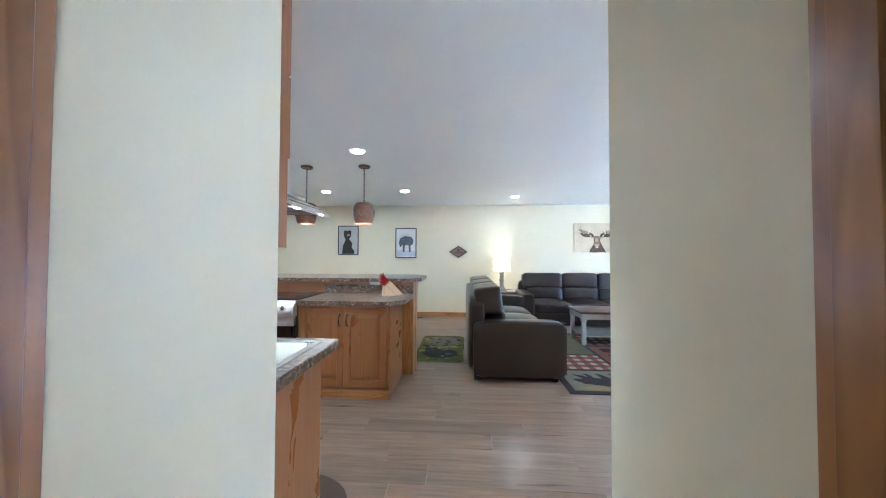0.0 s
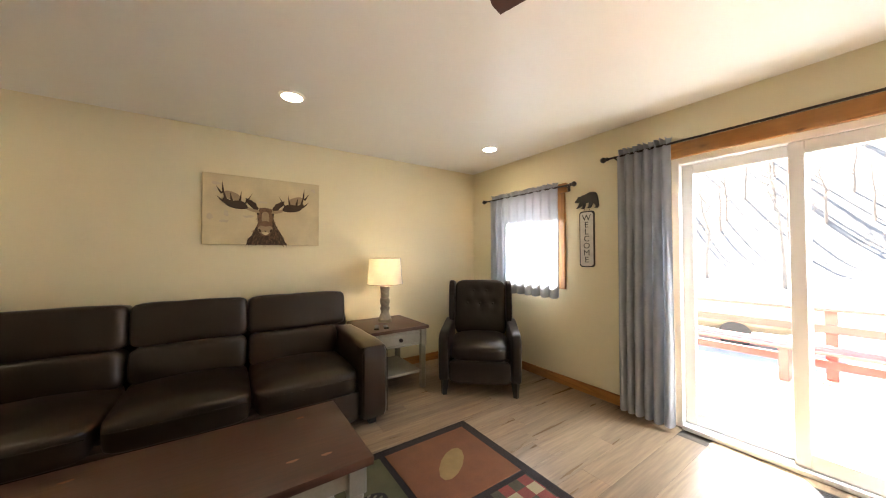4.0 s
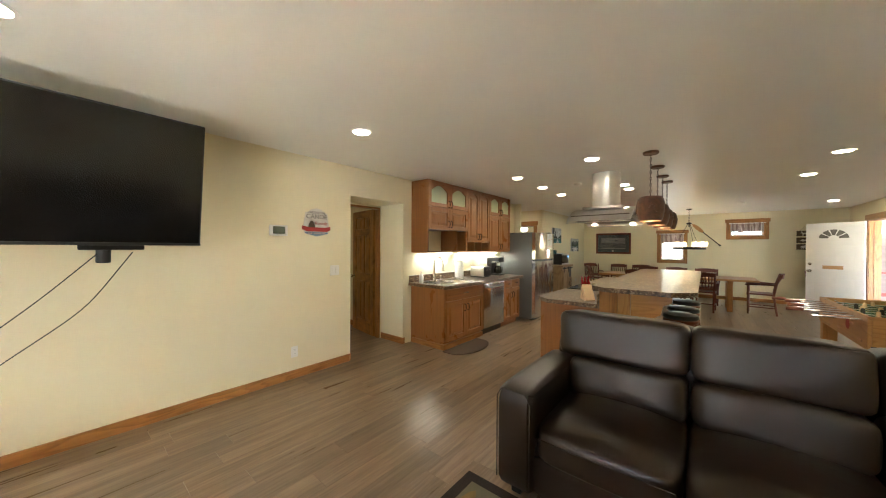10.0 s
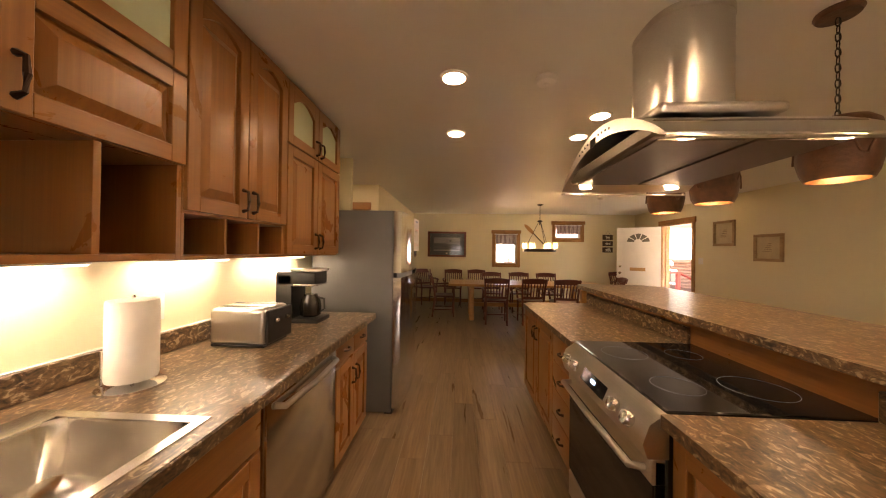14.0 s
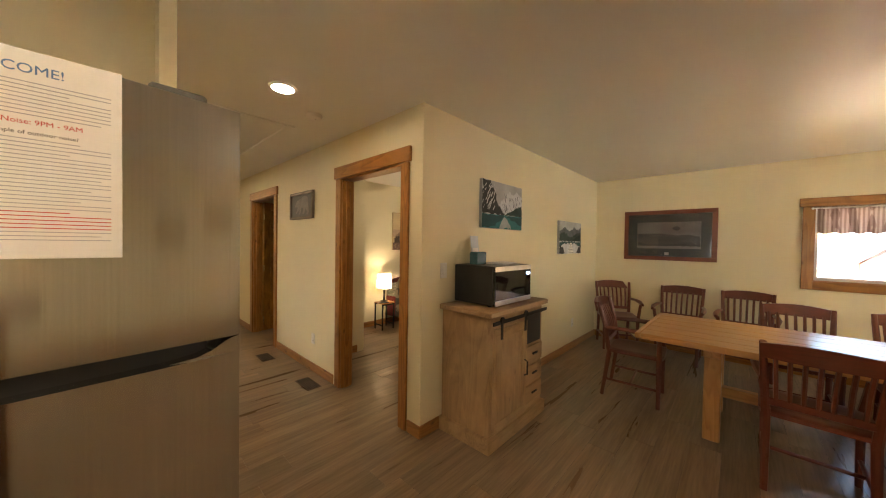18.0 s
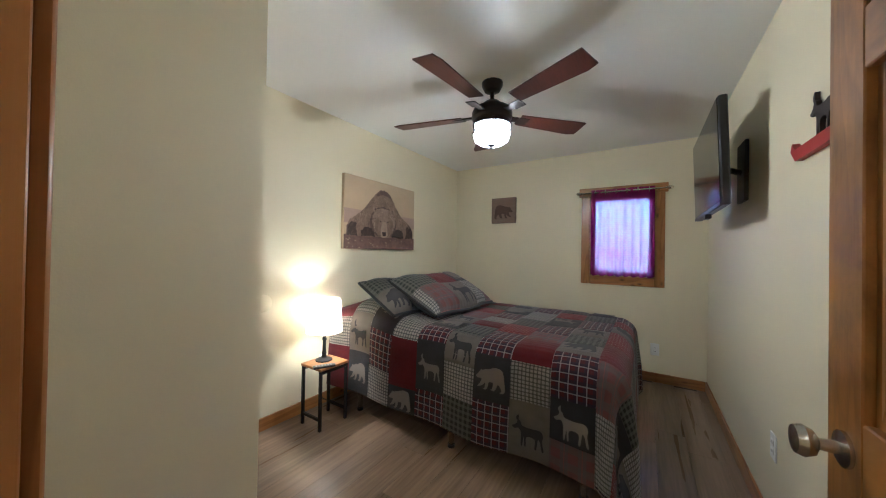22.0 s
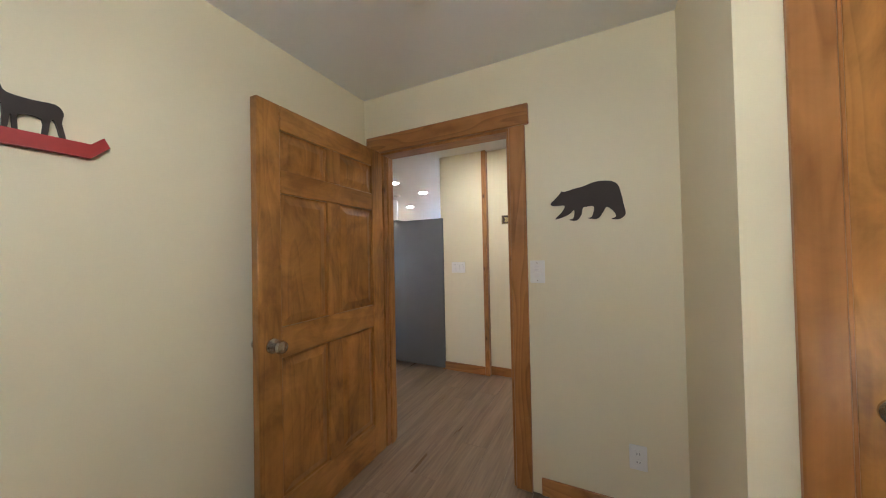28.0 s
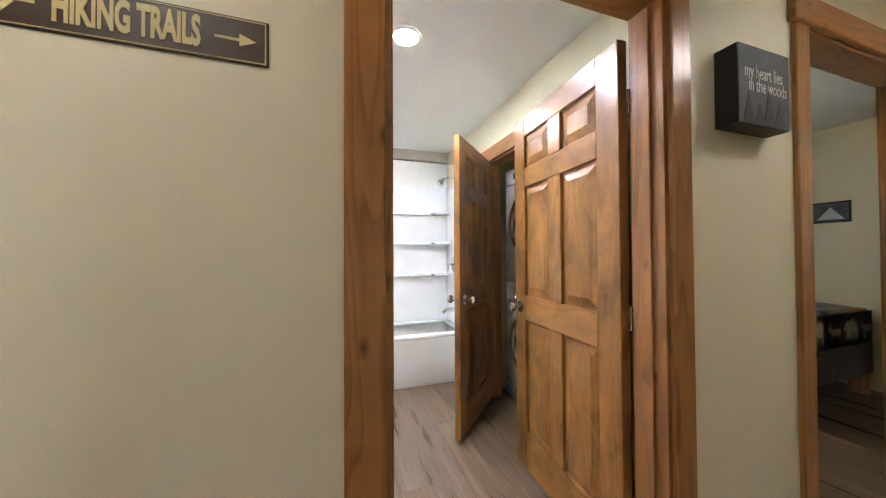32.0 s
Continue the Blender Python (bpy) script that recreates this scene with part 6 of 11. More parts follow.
cord("power_cord", "thin black power cord hanging from the television to the outlet", [(3.26, 1.43, 1.38), (3.50, 1.18, 1.08), (3.86, 0.98, 0.70), (4.06, 0.955, 0.42), (4.10, 0.955, 0.33)])
cord("power_cord", "thin black power cord hanging from the television to the outlet", [(3.10, 1.43, 1.39), (3.30, 1.15, 1.0), (3.72, 0.97, 0.62), (3.98, 0.955, 0.34), (4.10, 0.955, 0.29)])
plate("outlet", pose(4.02, YS, 0.32, 0, 0, S), 2, "white outlet plate with black plugs")

# thermostat and tin sign
th = thing("thermostat", "white wall thermostat with a grey display", "thermostat", 1.965, YS, 1.60, S)
part("case", box(B(), -0.09, 0.09, -0.028, 0, -0.055, 0.055, 0.008, 2), WHITEPL, th)
part("display", box(B(), -0.062, 0.062, -0.031, -0.028, -0.035, 0.04, 0.002), simple("lcd_grey", (0.16, 0.18, 0.14), 0.25, var=0.03), th)
cs = thing("canoe_sign", "embossed tin canoe rental sign on the wall", "wall sign", 1.542, YS, 1.71, S)
bm = B()
prism(bm, [(-0.155, -0.06), (-0.13, 0.11), (-0.10, 0.11), (-0.06, 0.145), (0.0, 0.16), (0.06, 0.145), (0.10, 0.11), (0.13, 0.11), (0.155, -0.06), (0.14, -0.13), (0.06, -0.15), (0.0, -0.165), (-0.06, -0.15), (-0.14, -0.13)], 0.006)
part("tin_plate", bm, SIGNWHITE, cs)
bm = B()
prism(bm, [(-0.168, -0.045), (-0.17, -0.085), (-0.12, -0.105), (0.12, -0.105), (0.17, -0.085), (0.168, -0.045), (0.10, -0.058), (-0.10, -0.058)], 0.010)
part("red_canoe", bm, SIGNRED, cs)
bm = B()
prism(bm, [(-0.14, -0.112), (0.14, -0.112), (0.135, -0.128), (0.06, -0.146), (0.0, -0.158), (-0.06, -0.146), (-0.135, -0.128)], 0.008)
part("blue_panel", bm, SIGNBLUE, cs)
for words, size, zz, mm, st in (("PADDLE ON", 0.036, 0.108, SIGNBLACK, 1.0), ("CANOE", 0.072, 0.062, SIGNBLACK, 1.0), ("Rentals", 0.052, -0.012, SIGNRED, 1.0), ("DAILY OR HOURLY", 0.024, -0.128, SIGNWHITE, 1.0)):
    text_part("lettering", words, size, 0.001, mm, cs, pose(0.055 if words == "Rentals" else 0, -0.0125 if words == "Rentals" else -0.0095, zz, 90, 0, 0), "", st)
bm = B()
prism(bm, [(-0.10, -0.06), (-0.09, -0.02), (-0.075, 0.01), (-0.05, 0.012), (-0.04, -0.01), (-0.025, -0.03), (-0.02, -0.06)], 0.011)
part("paddler_bear", bm, SIGNBROWN, cs)

# welcome sign with bear
ws = thing("welcome_sign", "hanging WELCOME board below a dark bear cut-out", "wall sign", XE, 5.345, 1.20, E_)
bm = B()
prism(bm, rrect(0.15, 0.535, 0.03), 0.012, Matrix.Translation((0, 0, 0.268)))
part("board_edge", bm, SIGNBLACK, ws)
bm = B()
prism(bm, rrect(0.128, 0.51, 0.026), 0.003, Matrix.Translation((0, -0.012, 0.268)))
part("board_face", bm, SIGNWHITE, ws)
for k, ch in enumerate("WELCOME"):
    text_part("letter", ch, 0.078, 0.001, SIGNBLACK, ws, pose(0, -0.0165, 0.468 - k * 0.0665, 90, 0, 0), "", 1.1)
bm = B()
prism(bm, [(x - 0.12, z + 0.555) for x, z in scaled(BEAR, 0.24, 0.155)], 0.014)
part("bear_cutout", bm, SIGNBLACK, ws, "dark distressed wooden bear cut-out")
for s in (-1, 1):
    part("string", tube(B(), [(s * 0.03, -0.006, 0.535), (s * 0.015, -0.008, 0.60)], 0.0015, 5), TWIG, ws)


# pictures on the long wall
def framed(name, label, x, y, z, w, h, rz, rim, art, mat_w=0.0, t=0.022, bar=0.02, cat="picture", board=None):
    p = thing(name, label, cat, x, y, z, rz)
    for a, b, c, d in ((-w / 2, w / 2, h / 2 - bar, h / 2), (-w / 2, w / 2, -h / 2, -h / 2 + bar)):
        part("frame_rail", box(B(), a, b, -t, 0, c, d, 0.003), rim, p)
    for a, b in ((-w / 2, -w / 2 + bar), (w / 2 - bar, w / 2)):
        part("frame_stile", box(B(), a, b, -t, 0, -h / 2 + bar, h / 2 - bar, 0.003), rim, p)
    if mat_w:
        part("picture_mat", bx(-w / 2 + bar, w / 2 - bar, -0.008, -0.002, -h / 2 + bar, h / 2 - bar), board or PAPER, p)
    part("print", bx(-w / 2 + bar + mat_w, w / 2 - bar - mat_w, -0.0095, -0.0085 if mat_w else -0.002, -h / 2 + bar + mat_w, h / 2 - bar - mat_w), art, p)
    return p


def furry(pts, amp, step=0.012, seed=1):
    """The same outline with a ragged, hairy edge."""
    r = random.Random(seed)
    out = []
    for (a, b), (c, d) in zip(pts, pts[1:] + pts[:1]):
        k = max(1, int(math.hypot(c - a, d - b) / step))
        for i in range(k):
            u = i / k
            out.append((a + (c - a) * u + r.uniform(-amp, amp), b + (d - b) * u + r.uniform(-amp, amp)))
    return out


def hairs(p, name, pts, n, mat, y, seed, length=0.03, keep=lambda x, z: True):
    """Short tapered strokes scattered inside an outline, combed outward from its middle."""
    r = random.Random(seed)
    bm = B()
    x0, x1, z0, z1 = min(a for a, _ in pts), max(a for a, _ in pts), min(b for _, b in pts), max(b for _, b in pts)
    done = 0
    while done < n:
        x, z = r.uniform(x0, x1), r.uniform(z0, z1)
        inside = False
        for (a, b), (c, d) in zip(pts, pts[1:] + pts[:1]):
            if (b > z) != (d > z) and x < (c - a) * (z - b) / (d - b) + a:
                inside = not inside
        done += 1
        if not inside or not keep(x, z):
            continue
        a = math.atan2(z - z1, x - (x0 + x1) / 2) + r.uniform(-0.5, 0.5)
        l, w = length * r.uniform(0.5, 1.2), 0.0022 * r.uniform(0.6, 1.4)
        dx, dz = math.cos(a), math.sin(a)
        vs = [bm.verts.new((x - dz * w, y, z + dx * w)), bm.verts.new((x + dz * w, y, z - dx * w)), bm.verts.new((x + dx * l, y, z + dz * l))]
        f = bm.faces.new(vs)
        if f.normal.y > 0:
            f.normal_flip()
    bmesh.ops.recalc_face_normals(bm, faces=bm.faces[:])
    return tagged(part(name, bm, mat, p), kind="stuff")


def shape(p, name, pts, mat, y=-0.011, d=0.0012):
    bm = B()
    prism(bm, pts, d, Matrix.Translation((0, y, 0)))
    return part(name, bm, mat, p)


GREYP = simple("grey_photo_ground", (0.46, 0.45, 0.43), 0.6, var=0.15, scale=3)
cub = framed("framed_print", "black-framed print of a standing bear cub", -1.855, YN, 1.665, 0.47, 0.66, N, BLACKPL, GREYP, 0.0)
shape(cub, "cub_shape", [(-0.14, -0.30), (-0.12, -0.12), (-0.06, 0.02), (-0.10, 0.10), (-0.11, 0.19), (-0.07, 0.23), (-0.02, 0.21), (0.03, 0.23), (0.07, 0.20), (0.06, 0.10), (0.02, 0.03), (0.09, -0.06), (0.08, -0.16), (0.14, -0.24), (0.14, -0.30)], SIGNBLACK)
shape(cub, "muzzle", oval(0.035, 0.028, 12, 0.0, 0.12), SEPIAL, -0.0125)
wolfp = framed("framed_print", "black-framed grey print of a walking wolf", -0.55, YN, 1.61, 0.47, 0.66, N, BLACKPL, PAPER, 0.0)
shape(wolfp, "wolf_shape", [(-0.16, 0.0), (-0.13, 0.10), (-0.02, 0.15), (0.12, 0.13), (0.17, 0.05), (0.15, -0.03), (0.10, -0.06), (0.11, -0.20), (0.07, -0.20), (0.06, -0.05), (-0.02, -0.04), (-0.03, -0.20), (-0.07, -0.20), (-0.07, -0.04), (-0.13, -0.10)], ROCK)
shape(wolfp, "snow_bank", [(-0.21, -0.29), (0.21, -0.29), (0.21, -0.18), (-0.21, -0.15)], SNOW, -0.0105)
dia = thing("diamond_sign", "brown wooden diamond-shaped lodge sign", "wall sign", 0.61, YN, 1.415, N)
bm = B()
prism(bm, [(-0.20, 0), (0, 0.135), (0.20, 0), (0, -0.135)], 0.018)
part("board", bm, SIGNBLACK, dia)
bm = B()
prism(bm, [(-0.165, 0), (0, 0.11), (0.165, 0), (0, -0.11)], 0.003, Matrix.Translation((0, -0.018, 0)))
part("face", bm, simple("diamond_brown", (0.20, 0.13, 0.09), 0.6, var=0.2), dia)
shape(dia, "tree_mark", [(-0.03, 0.01), (0.03, 0.01), (0.0, 0.08)], SIGNBLACK, -0.0215)
for k in range(6):
    shape(dia, "letter_bar", [(-0.085 + k * 0.03, -0.03), (-0.067 + k * 0.03, -0.03), (-0.067 + k * 0.03, 0.0), (-0.085 + k * 0.03, 0.0)], SIGNBLACK, -0.0215)

moose = thing("moose_canvas", "sepia canvas print of a moose head on the wall", "canvas print", 3.555, YN, 1.725, N)
part("canvas", box(B(), -0.475, 0.475, -0.032, 0, -0.31, 0.31, 0.004), CANVAS, moose)


def sil(p, name, pts, mat, y):
    return shape(p, name, pts, mat, y)


SHO = [(-0.150, -0.308), (-0.145, -0.27), (-0.115, -0.225), (-0.085, -0.165), (-0.06, -0.10), (-0.05, -0.03), (0.05, -0.03), (0.075, -0.10), (0.11, -0.165), (0.14, -0.22), (0.165, -0.27), (0.185, -0.308)]
sil(moose, "torso", furry(SHO, 0.004, 0.014, 3), SEPIA, -0.0325)
hairs(moose, "fur_layer", SHO, 420, SEPIAM, -0.0339, 4, 0.030)
FACE = [(-0.062, 0.005), (-0.045, 0.032), (0.0, 0.040), (0.048, 0.030), (0.068, 0.0), (0.070, -0.045), (0.055, -0.10), (0.060, -0.15), (0.048, -0.20), (0.02, -0.225), (-0.02, -0.225), (-0.052, -0.20), (-0.064, -0.15), (-0.060, -0.10), (-0.066, -0.045)]
sil(moose, "face", furry(FACE, 0.003, 0.012, 5), SEPIAM, -0.0342)
hairs(moose, "face_fur", FACE, 260, SEPIA, -0.0354, 6, 0.022, lambda x, z: abs(x) > 0.026 or z > 0.0)
sil(moose, "nose_bridge", smooth([(-0.022, -0.005), (0.02, -0.005), (0.030, -0.055), (0.024, -0.10), (-0.026, -0.10), (-0.030, -0.055)], 3), SEPIAL, -0.0357)
sil(moose, "nose_shade", smooth([(-0.028, -0.09), (0.026, -0.09), (0.034, -0.125), (0.0, -0.135), (-0.038, -0.125)], 3), SEPIAM, -0.0364)
sil(moose, "muzzle", smooth([(-0.045, -0.13), (0.0, -0.138), (0.045, -0.13), (0.060, -0.165), (0.040, -0.195), (0.0, -0.212), (-0.042, -0.195), (-0.062, -0.165)], 3), SEPIAL, -0.0372)
sil(moose, "lip", smooth([(-0.03, -0.196), (0.0, -0.190), (0.03, -0.196), (0.0, -0.218)], 3), CANVAS, -0.0384)
sil(moose, "nose_tip", [(-0.010, -0.176), (0.010, -0.176), (0.0, -0.190)], SEPIA, -0.0388)
for s in (-1, 1):
    sil(moose, "nostril", smooth([(s * 0.040, -0.168), (s * 0.056, -0.160), (s * 0.052, -0.186), (s * 0.036, -0.190)], 3), SEPIA, -0.0388)
    sil(moose, "eye", oval(0.010, 0.010, 10, s * 0.062, -0.022), SEPIA, -0.0384)
    sil(moose, "eyelid", oval(0.013, 0.004, 10, s * 0.060, -0.010), SEPIAL, -0.0390)
    sil(moose, "ear", furry([(s * 0.055, 0.025), (s * 0.080, 0.075), (s * 0.125, 0.105), (s * 0.160, 0.110), (s * 0.150, 0.075), (s * 0.115, 0.035), (s * 0.075, 0.0)], 0.003, 0.012, 9), SEPIA, -0.0346)
    sil(moose, "beam", smooth([(s * 0.055, 0.010), (s * 0.11, 0.022), (s * 0.17, 0.048), (s * 0.17, 0.028), (s * 0.12, -0.002), (s * 0.06, -0.012)], 3), SEPIAL, -0.0362)
    sil(moose, "antler_palm", smooth([(s * 0.14, 0.028), (s * 0.17, 0.075), (s * 0.22, 0.085), (s * 0.27, 0.080), (s * 0.315, 0.105), (s * 0.330, 0.075), (s * 0.29, 0.030), (s * 0.23, 0.012), (s * 0.17, 0.012)], 3), SEPIA, -0.0368)
    sil(moose, "antler_web", smooth([(s * 0.21, 0.08), (s * 0.20, 0.125), (s * 0.245, 0.155), (s * 0.30, 0.165), (s * 0.33, 0.14), (s * 0.29, 0.095)], 3), SEPIAL, -0.0358)
    for a, b, c, dd, e in ((0.165, 0.065, 0.105, 0.165, 0.013), (0.205, 0.075, 0.190, 0.175, 0.011), (0.262, 0.078, 0.275, 0.155, 0.010), (0.305, 0.085, 0.330, 0.185, 0.010), (0.315, 0.070, 0.375, 0.120, 0.009), (0.325, 0.15, 0.335, 0.255, 0.008), (0.335, 0.145, 0.378, 0.205, 0.007)):
        sil(moose, "antler_tine", [(s * (a - e), b), (s * (0.6 * a + 0.4 * c - 0.7 * e), 0.5 * b + 0.5 * dd - 0.01), (s * c, dd), (s * (0.5 * a + 0.5 * c + 0.6 * e), 0.5 * b + 0.5 * dd - 0.012), (s * (a + e), b - 0.012)], SEPIA, -0.0376)
rv = random.Random(12)
for k in range(9):
    px, pz = rv.uniform(-0.43, 0.43), rv.uniform(-0.27, 0.27)
    sil(moose, "print_stain", furry(oval(rv.uniform(0.015, 0.05), rv.uniform(0.01, 0.03), 12, px, pz), 0.006, 0.01, k), simple("sepia_stain", (0.53, 0.45, 0.32), 0.75, var=0.1) if k == 0 else bpy.data.materials["sepia_stain"], -0.0322)
for x, z, w, h, nm in ((-5.70, 1.78, 0.46, 0.45, "rustic barnwood frame with a line drawing of a fish"), (-4.89, 1.515, 0.46, 0.42, "rustic barnwood frame with a pale line drawing")):
    pf = framed("rustic_frame", nm, x, YN, z, w, h, N, wood("rustic", "x"), simple("antique_paper", (0.52, 0.43, 0.28), 0.8, var=0.15), 0.0, 0.03, 0.045)
    for k in range(5):
        shape(pf, "drawn_line", oval(0.08 - 0.01 * k, 0.004, 10, 0.01 * (k - 2), -0.06 + 0.03 * k), SEPIAM)


# ---- kitchen ----
def pull(parent, x, z, y, out, vertical=True):
    """A bronze bow pull on a door or drawer face; out is the way it stands off along y."""
    bm = B()
    if vertical:
        tube(bm, [(x, y, z - 0.05), (x, y + out * 0.026, z - 0.042), (x, y + out * 0.030, z), (x, y + out * 0.026, z + 0.042), (x, y, z + 0.05)], [0.010, 0.006, 0.008, 0.006, 0.010], 8)
    else:
        tube(bm, [(x - 0.035, y, z), (x - 0.028, y + out * 0.022, z), (x, y + out * 0.026, z), (x + 0.028, y + out * 0.022, z), (x + 0.035, y, z)], [0.009, 0.006, 0.008, 0.006, 0.009], 8)
    part("pull", bm, COPPERPULL, parent, "oil-rubbed bronze pull")


def cab_door(parent, x0, x1, z0, z1, y, out, handle=None, arch=False, glass=False, name="cabinet_door"):
    """A frame-and-panel cabinet door on the face y, standing out along y."""
    t, s = 0.02, 0.06
    y0, y1 = sorted((y, y + out * t))
    g = 0.0025
    x0, x1, z0, z1 = x0 + g, x1 - g, z0 + g, z1 - g
    d = part(name, box(B(), x0, x0 + s, y0, y1, z0, z1, 0.003), wood("maple", "z"), parent)
    part("door_stile", box(B(), x1 - s, x1, y0, y1, z0, z1, 0.003), wood("maple", "z"), d)
    part("door_rail", box(B(), x0 + s, x1 - s, y0, y1, z0, z0 + s, 0.002), wood("maple", "x"), d)
    xm, hw = (x0 + x1) / 2, (x1 - x0) / 2 - s
    bm = B()
    if arch:
        rise = min(0.08, 0.42 * hw)
        n = 12
        pts = [(x0 + s, z1), (x0 + s, z1 - s - rise)]
        pts += [(xm - hw + 2 * hw * k / n, z1 - s - rise + rise * math.sin(math.pi * k / n)) for k in range(1, n)]
        pts += [(x1 - s, z1 - s - rise), (x1 - s, z1)]
        prism(bm, pts, -t * out, Matrix.Translation((0, y, 0)))
    else:
        box(bm, x0 + s, x1 - s, y0, y1, z1 - s, z1, 0.002)
    part("door_rail", bm, wood("maple", "x"), d)
    yp = y + out * 0.003
    a, b = sorted((y + out * 0.001, yp))
    if glass:
        part("seeded_glass", bx(x0 + s - 0.005, x1 - s + 0.005, a, b, z0 + s - 0.005, z1 - s + 0.004), SEEDED, d)
    else:
        bm = bx(x0 + s - 0.004, x1 - s + 0.004, a, b, z0 + s - 0.004, z1 - s + 0.004)
        raised(bm, x0 + s + 0.008, x1 - s - 0.008, z0 + s + 0.008, z1 - s - 0.008 - (0.05 if arch else 0), yp + out * 0.0004, out, 0.034, 0.0175)
        part("door_panel", bm, wood("maple", "z"), d, "", 12.0)
    if handle:
        pull(d, handle[0], handle[1], y + out * t, out)
    return d


def drawer(parent, x0, x1, z0, z1, y, out):
    y0, y1 = sorted((y, y + out * 0.02))
    d = part("drawer_front", box(B(), x0 + 0.003, x1 - 0.003, y0, y1, z0 + 0.003, z1 - 0.003, 0.006, 2), wood("maple", "x"), parent)
    pull(d, (x0 + x1) / 2, (z0 + z1) / 2, y + out * 0.02, out, False)


def base_unit(name, label, x0, x1, yb, yf, out, kick=0.09, hollow=False):
    """A floor cabinet carcass between the back yb and the front yf."""
    c = thing(name, label, "kitchen cabinet", group="kitchen floor cabinets")
    a, b = sorted((yb, yf))
    if hollow:
        part("bottom_panel", box(B(), x0, x1, a, b, kick, kick + 0.02), wood("maple", "x"), c)
        for nm, p, q, r, s in (("side_panel", x0, x0 + 0.018, a, b), ("side_panel", x1 - 0.018, x1, a, b), ("back_panel", x0 + 0.018, x1 - 0.018, a, a + 0.012), ("face_frame", x0 + 0.018, x1 - 0.018, b - 0.018, b)):
            part(nm, box(B(), p, q, r, s, kick + 0.02, 0.86), wood("maple", "z"), c)
    else:
        part("carcass", box(B(), x0, x1, a, b, kick, 0.86, 0.002), wood("maple", "z"), c)
    k0, k1 = sorted((yb, yf - out * 0.06))
    part("toe_kick", box(B(), x0, x1, k0, k1, 0.0, kick), wood("maple", "x"), c)
    return c


FY = 1.60
c = base_unit("sink_cabinet", "maple sink base cabinet with raised-panel doors", -0.96, 0.02, YS, FY, 1, hollow=True)
drawer(c, -0.94, 0.0, 0.68, 0.84, FY, 1)
cab_door(c, -0.94, -0.47, 0.11, 0.67, FY, 1, (-0.51, 0.54))
cab_door(c, -0.47, 0.0, 0.11, 0.67, FY, 1, (-0.43, 0.54))
one("base_trim", box(B(), -0.96, 0.034, FY - 0.05, FY + 0.004, 0.0, 0.075, 0.003), wood("pine", "x"), "pine skirting along the cabinet foot", "trim", kind="structure")
one("base_trim", box(B(), 0.02, 0.034, YS + 0.02, FY - 0.052, 0.0, 0.075, 0.003), wood("pine", "y"), "pine skirting along the cabinet side", "trim", kind="structure")
c = base_unit("drawer_cabinet", "maple base cabinet with two drawers and doors", -2.26, -1.63, YS, FY, 1)
for a, b in ((-2.25, -1.945), (-1.945, -1.64)):
    drawer(c, a, b, 0.70, 0.84, FY, 1)
cab_door(c, -2.25, -1.945, 0.11, 0.69, FY, 1, (-1.98, 0.56))
cab_door(c, -1.945, -1.64, 0.11, 0.69, FY, 1, (-1.91, 0.56))
dw = thing("dishwasher", "stainless steel dishwasher with a bar handle", "dishwasher", -1.295, 0, 0)
part("tub_body", box(B(), -0.325, 0.325, YS + 0.02, FY - 0.02, 0.09, 0.855, 0.003), BLACKPL, dw)
part("front_panel", box(B(), -0.325, 0.325, FY - 0.02, FY + 0.022, 0.11, 0.845, 0.006, 2), STEEL_Z, dw)
part("toe_panel", box(B(), -0.325, 0.325, FY - 0.06, FY - 0.04, 0.0, 0.10), BLACKPL, dw)
part("handle", tube(B(), [(-0.28, FY + 0.022, 0.79), (-0.26, FY + 0.055, 0.782), (0.0, FY + 0.062, 0.775), (0.26, FY + 0.055, 0.782), (0.28, FY + 0.022, 0.79)], 0.013, 10), STEEL_X, dw)
part("maker_mark", box(B(), 0.20, 0.26, FY + 0.022, FY + 0.0235, 0.22, 0.235), CHROME, dw)

# counter with a cut-out for the sink
SX0, SX1, SY0, SY1 = -0.70, 0.01, 1.10, 1.60
ctr = thing("kitchen_counter", "stone-look laminate worktop with a low backsplash", "worktop")
bm = B()
box(bm, -2.30, 0.075, SY1, 1.665, 0.86, 0.90)
box(bm, -2.30, 0.075, YS, SY0, 0.86, 0.90)
box(bm, SX1, 0.075, SY0, SY1, 0.86, 0.90)
box(bm, -2.30, SX0, SY0, SY1, 0.86, 0.90)
bmesh.ops.remove_doubles(bm, verts=bm.verts, dist=0.0002)
part("worktop", bm, STONE, ctr)
part("edge_band", box(B(), -2.30, 0.08, 1.665, 1.672, 0.855, 0.899, 0.003), STONE, ctr)
part("edge_band", box(B(), 0.075, 0.082, YS, 1.665, 0.855, 0.899, 0.003), STONE, ctr)
part("backsplash", box(B(), -2.30, 0.075, YS, YS + 0.018, 0.90, 1.0, 0.004), STONE, ctr)
part("caulk_line", box(B(), -2.30, 0.075, YS, YS + 0.010, 1.0, 1.005, 0.002), WHITEPL, ctr)
sk = thing("kitchen_sink", "double-bowl stainless steel drop-in sink", "sink")
bm = B()
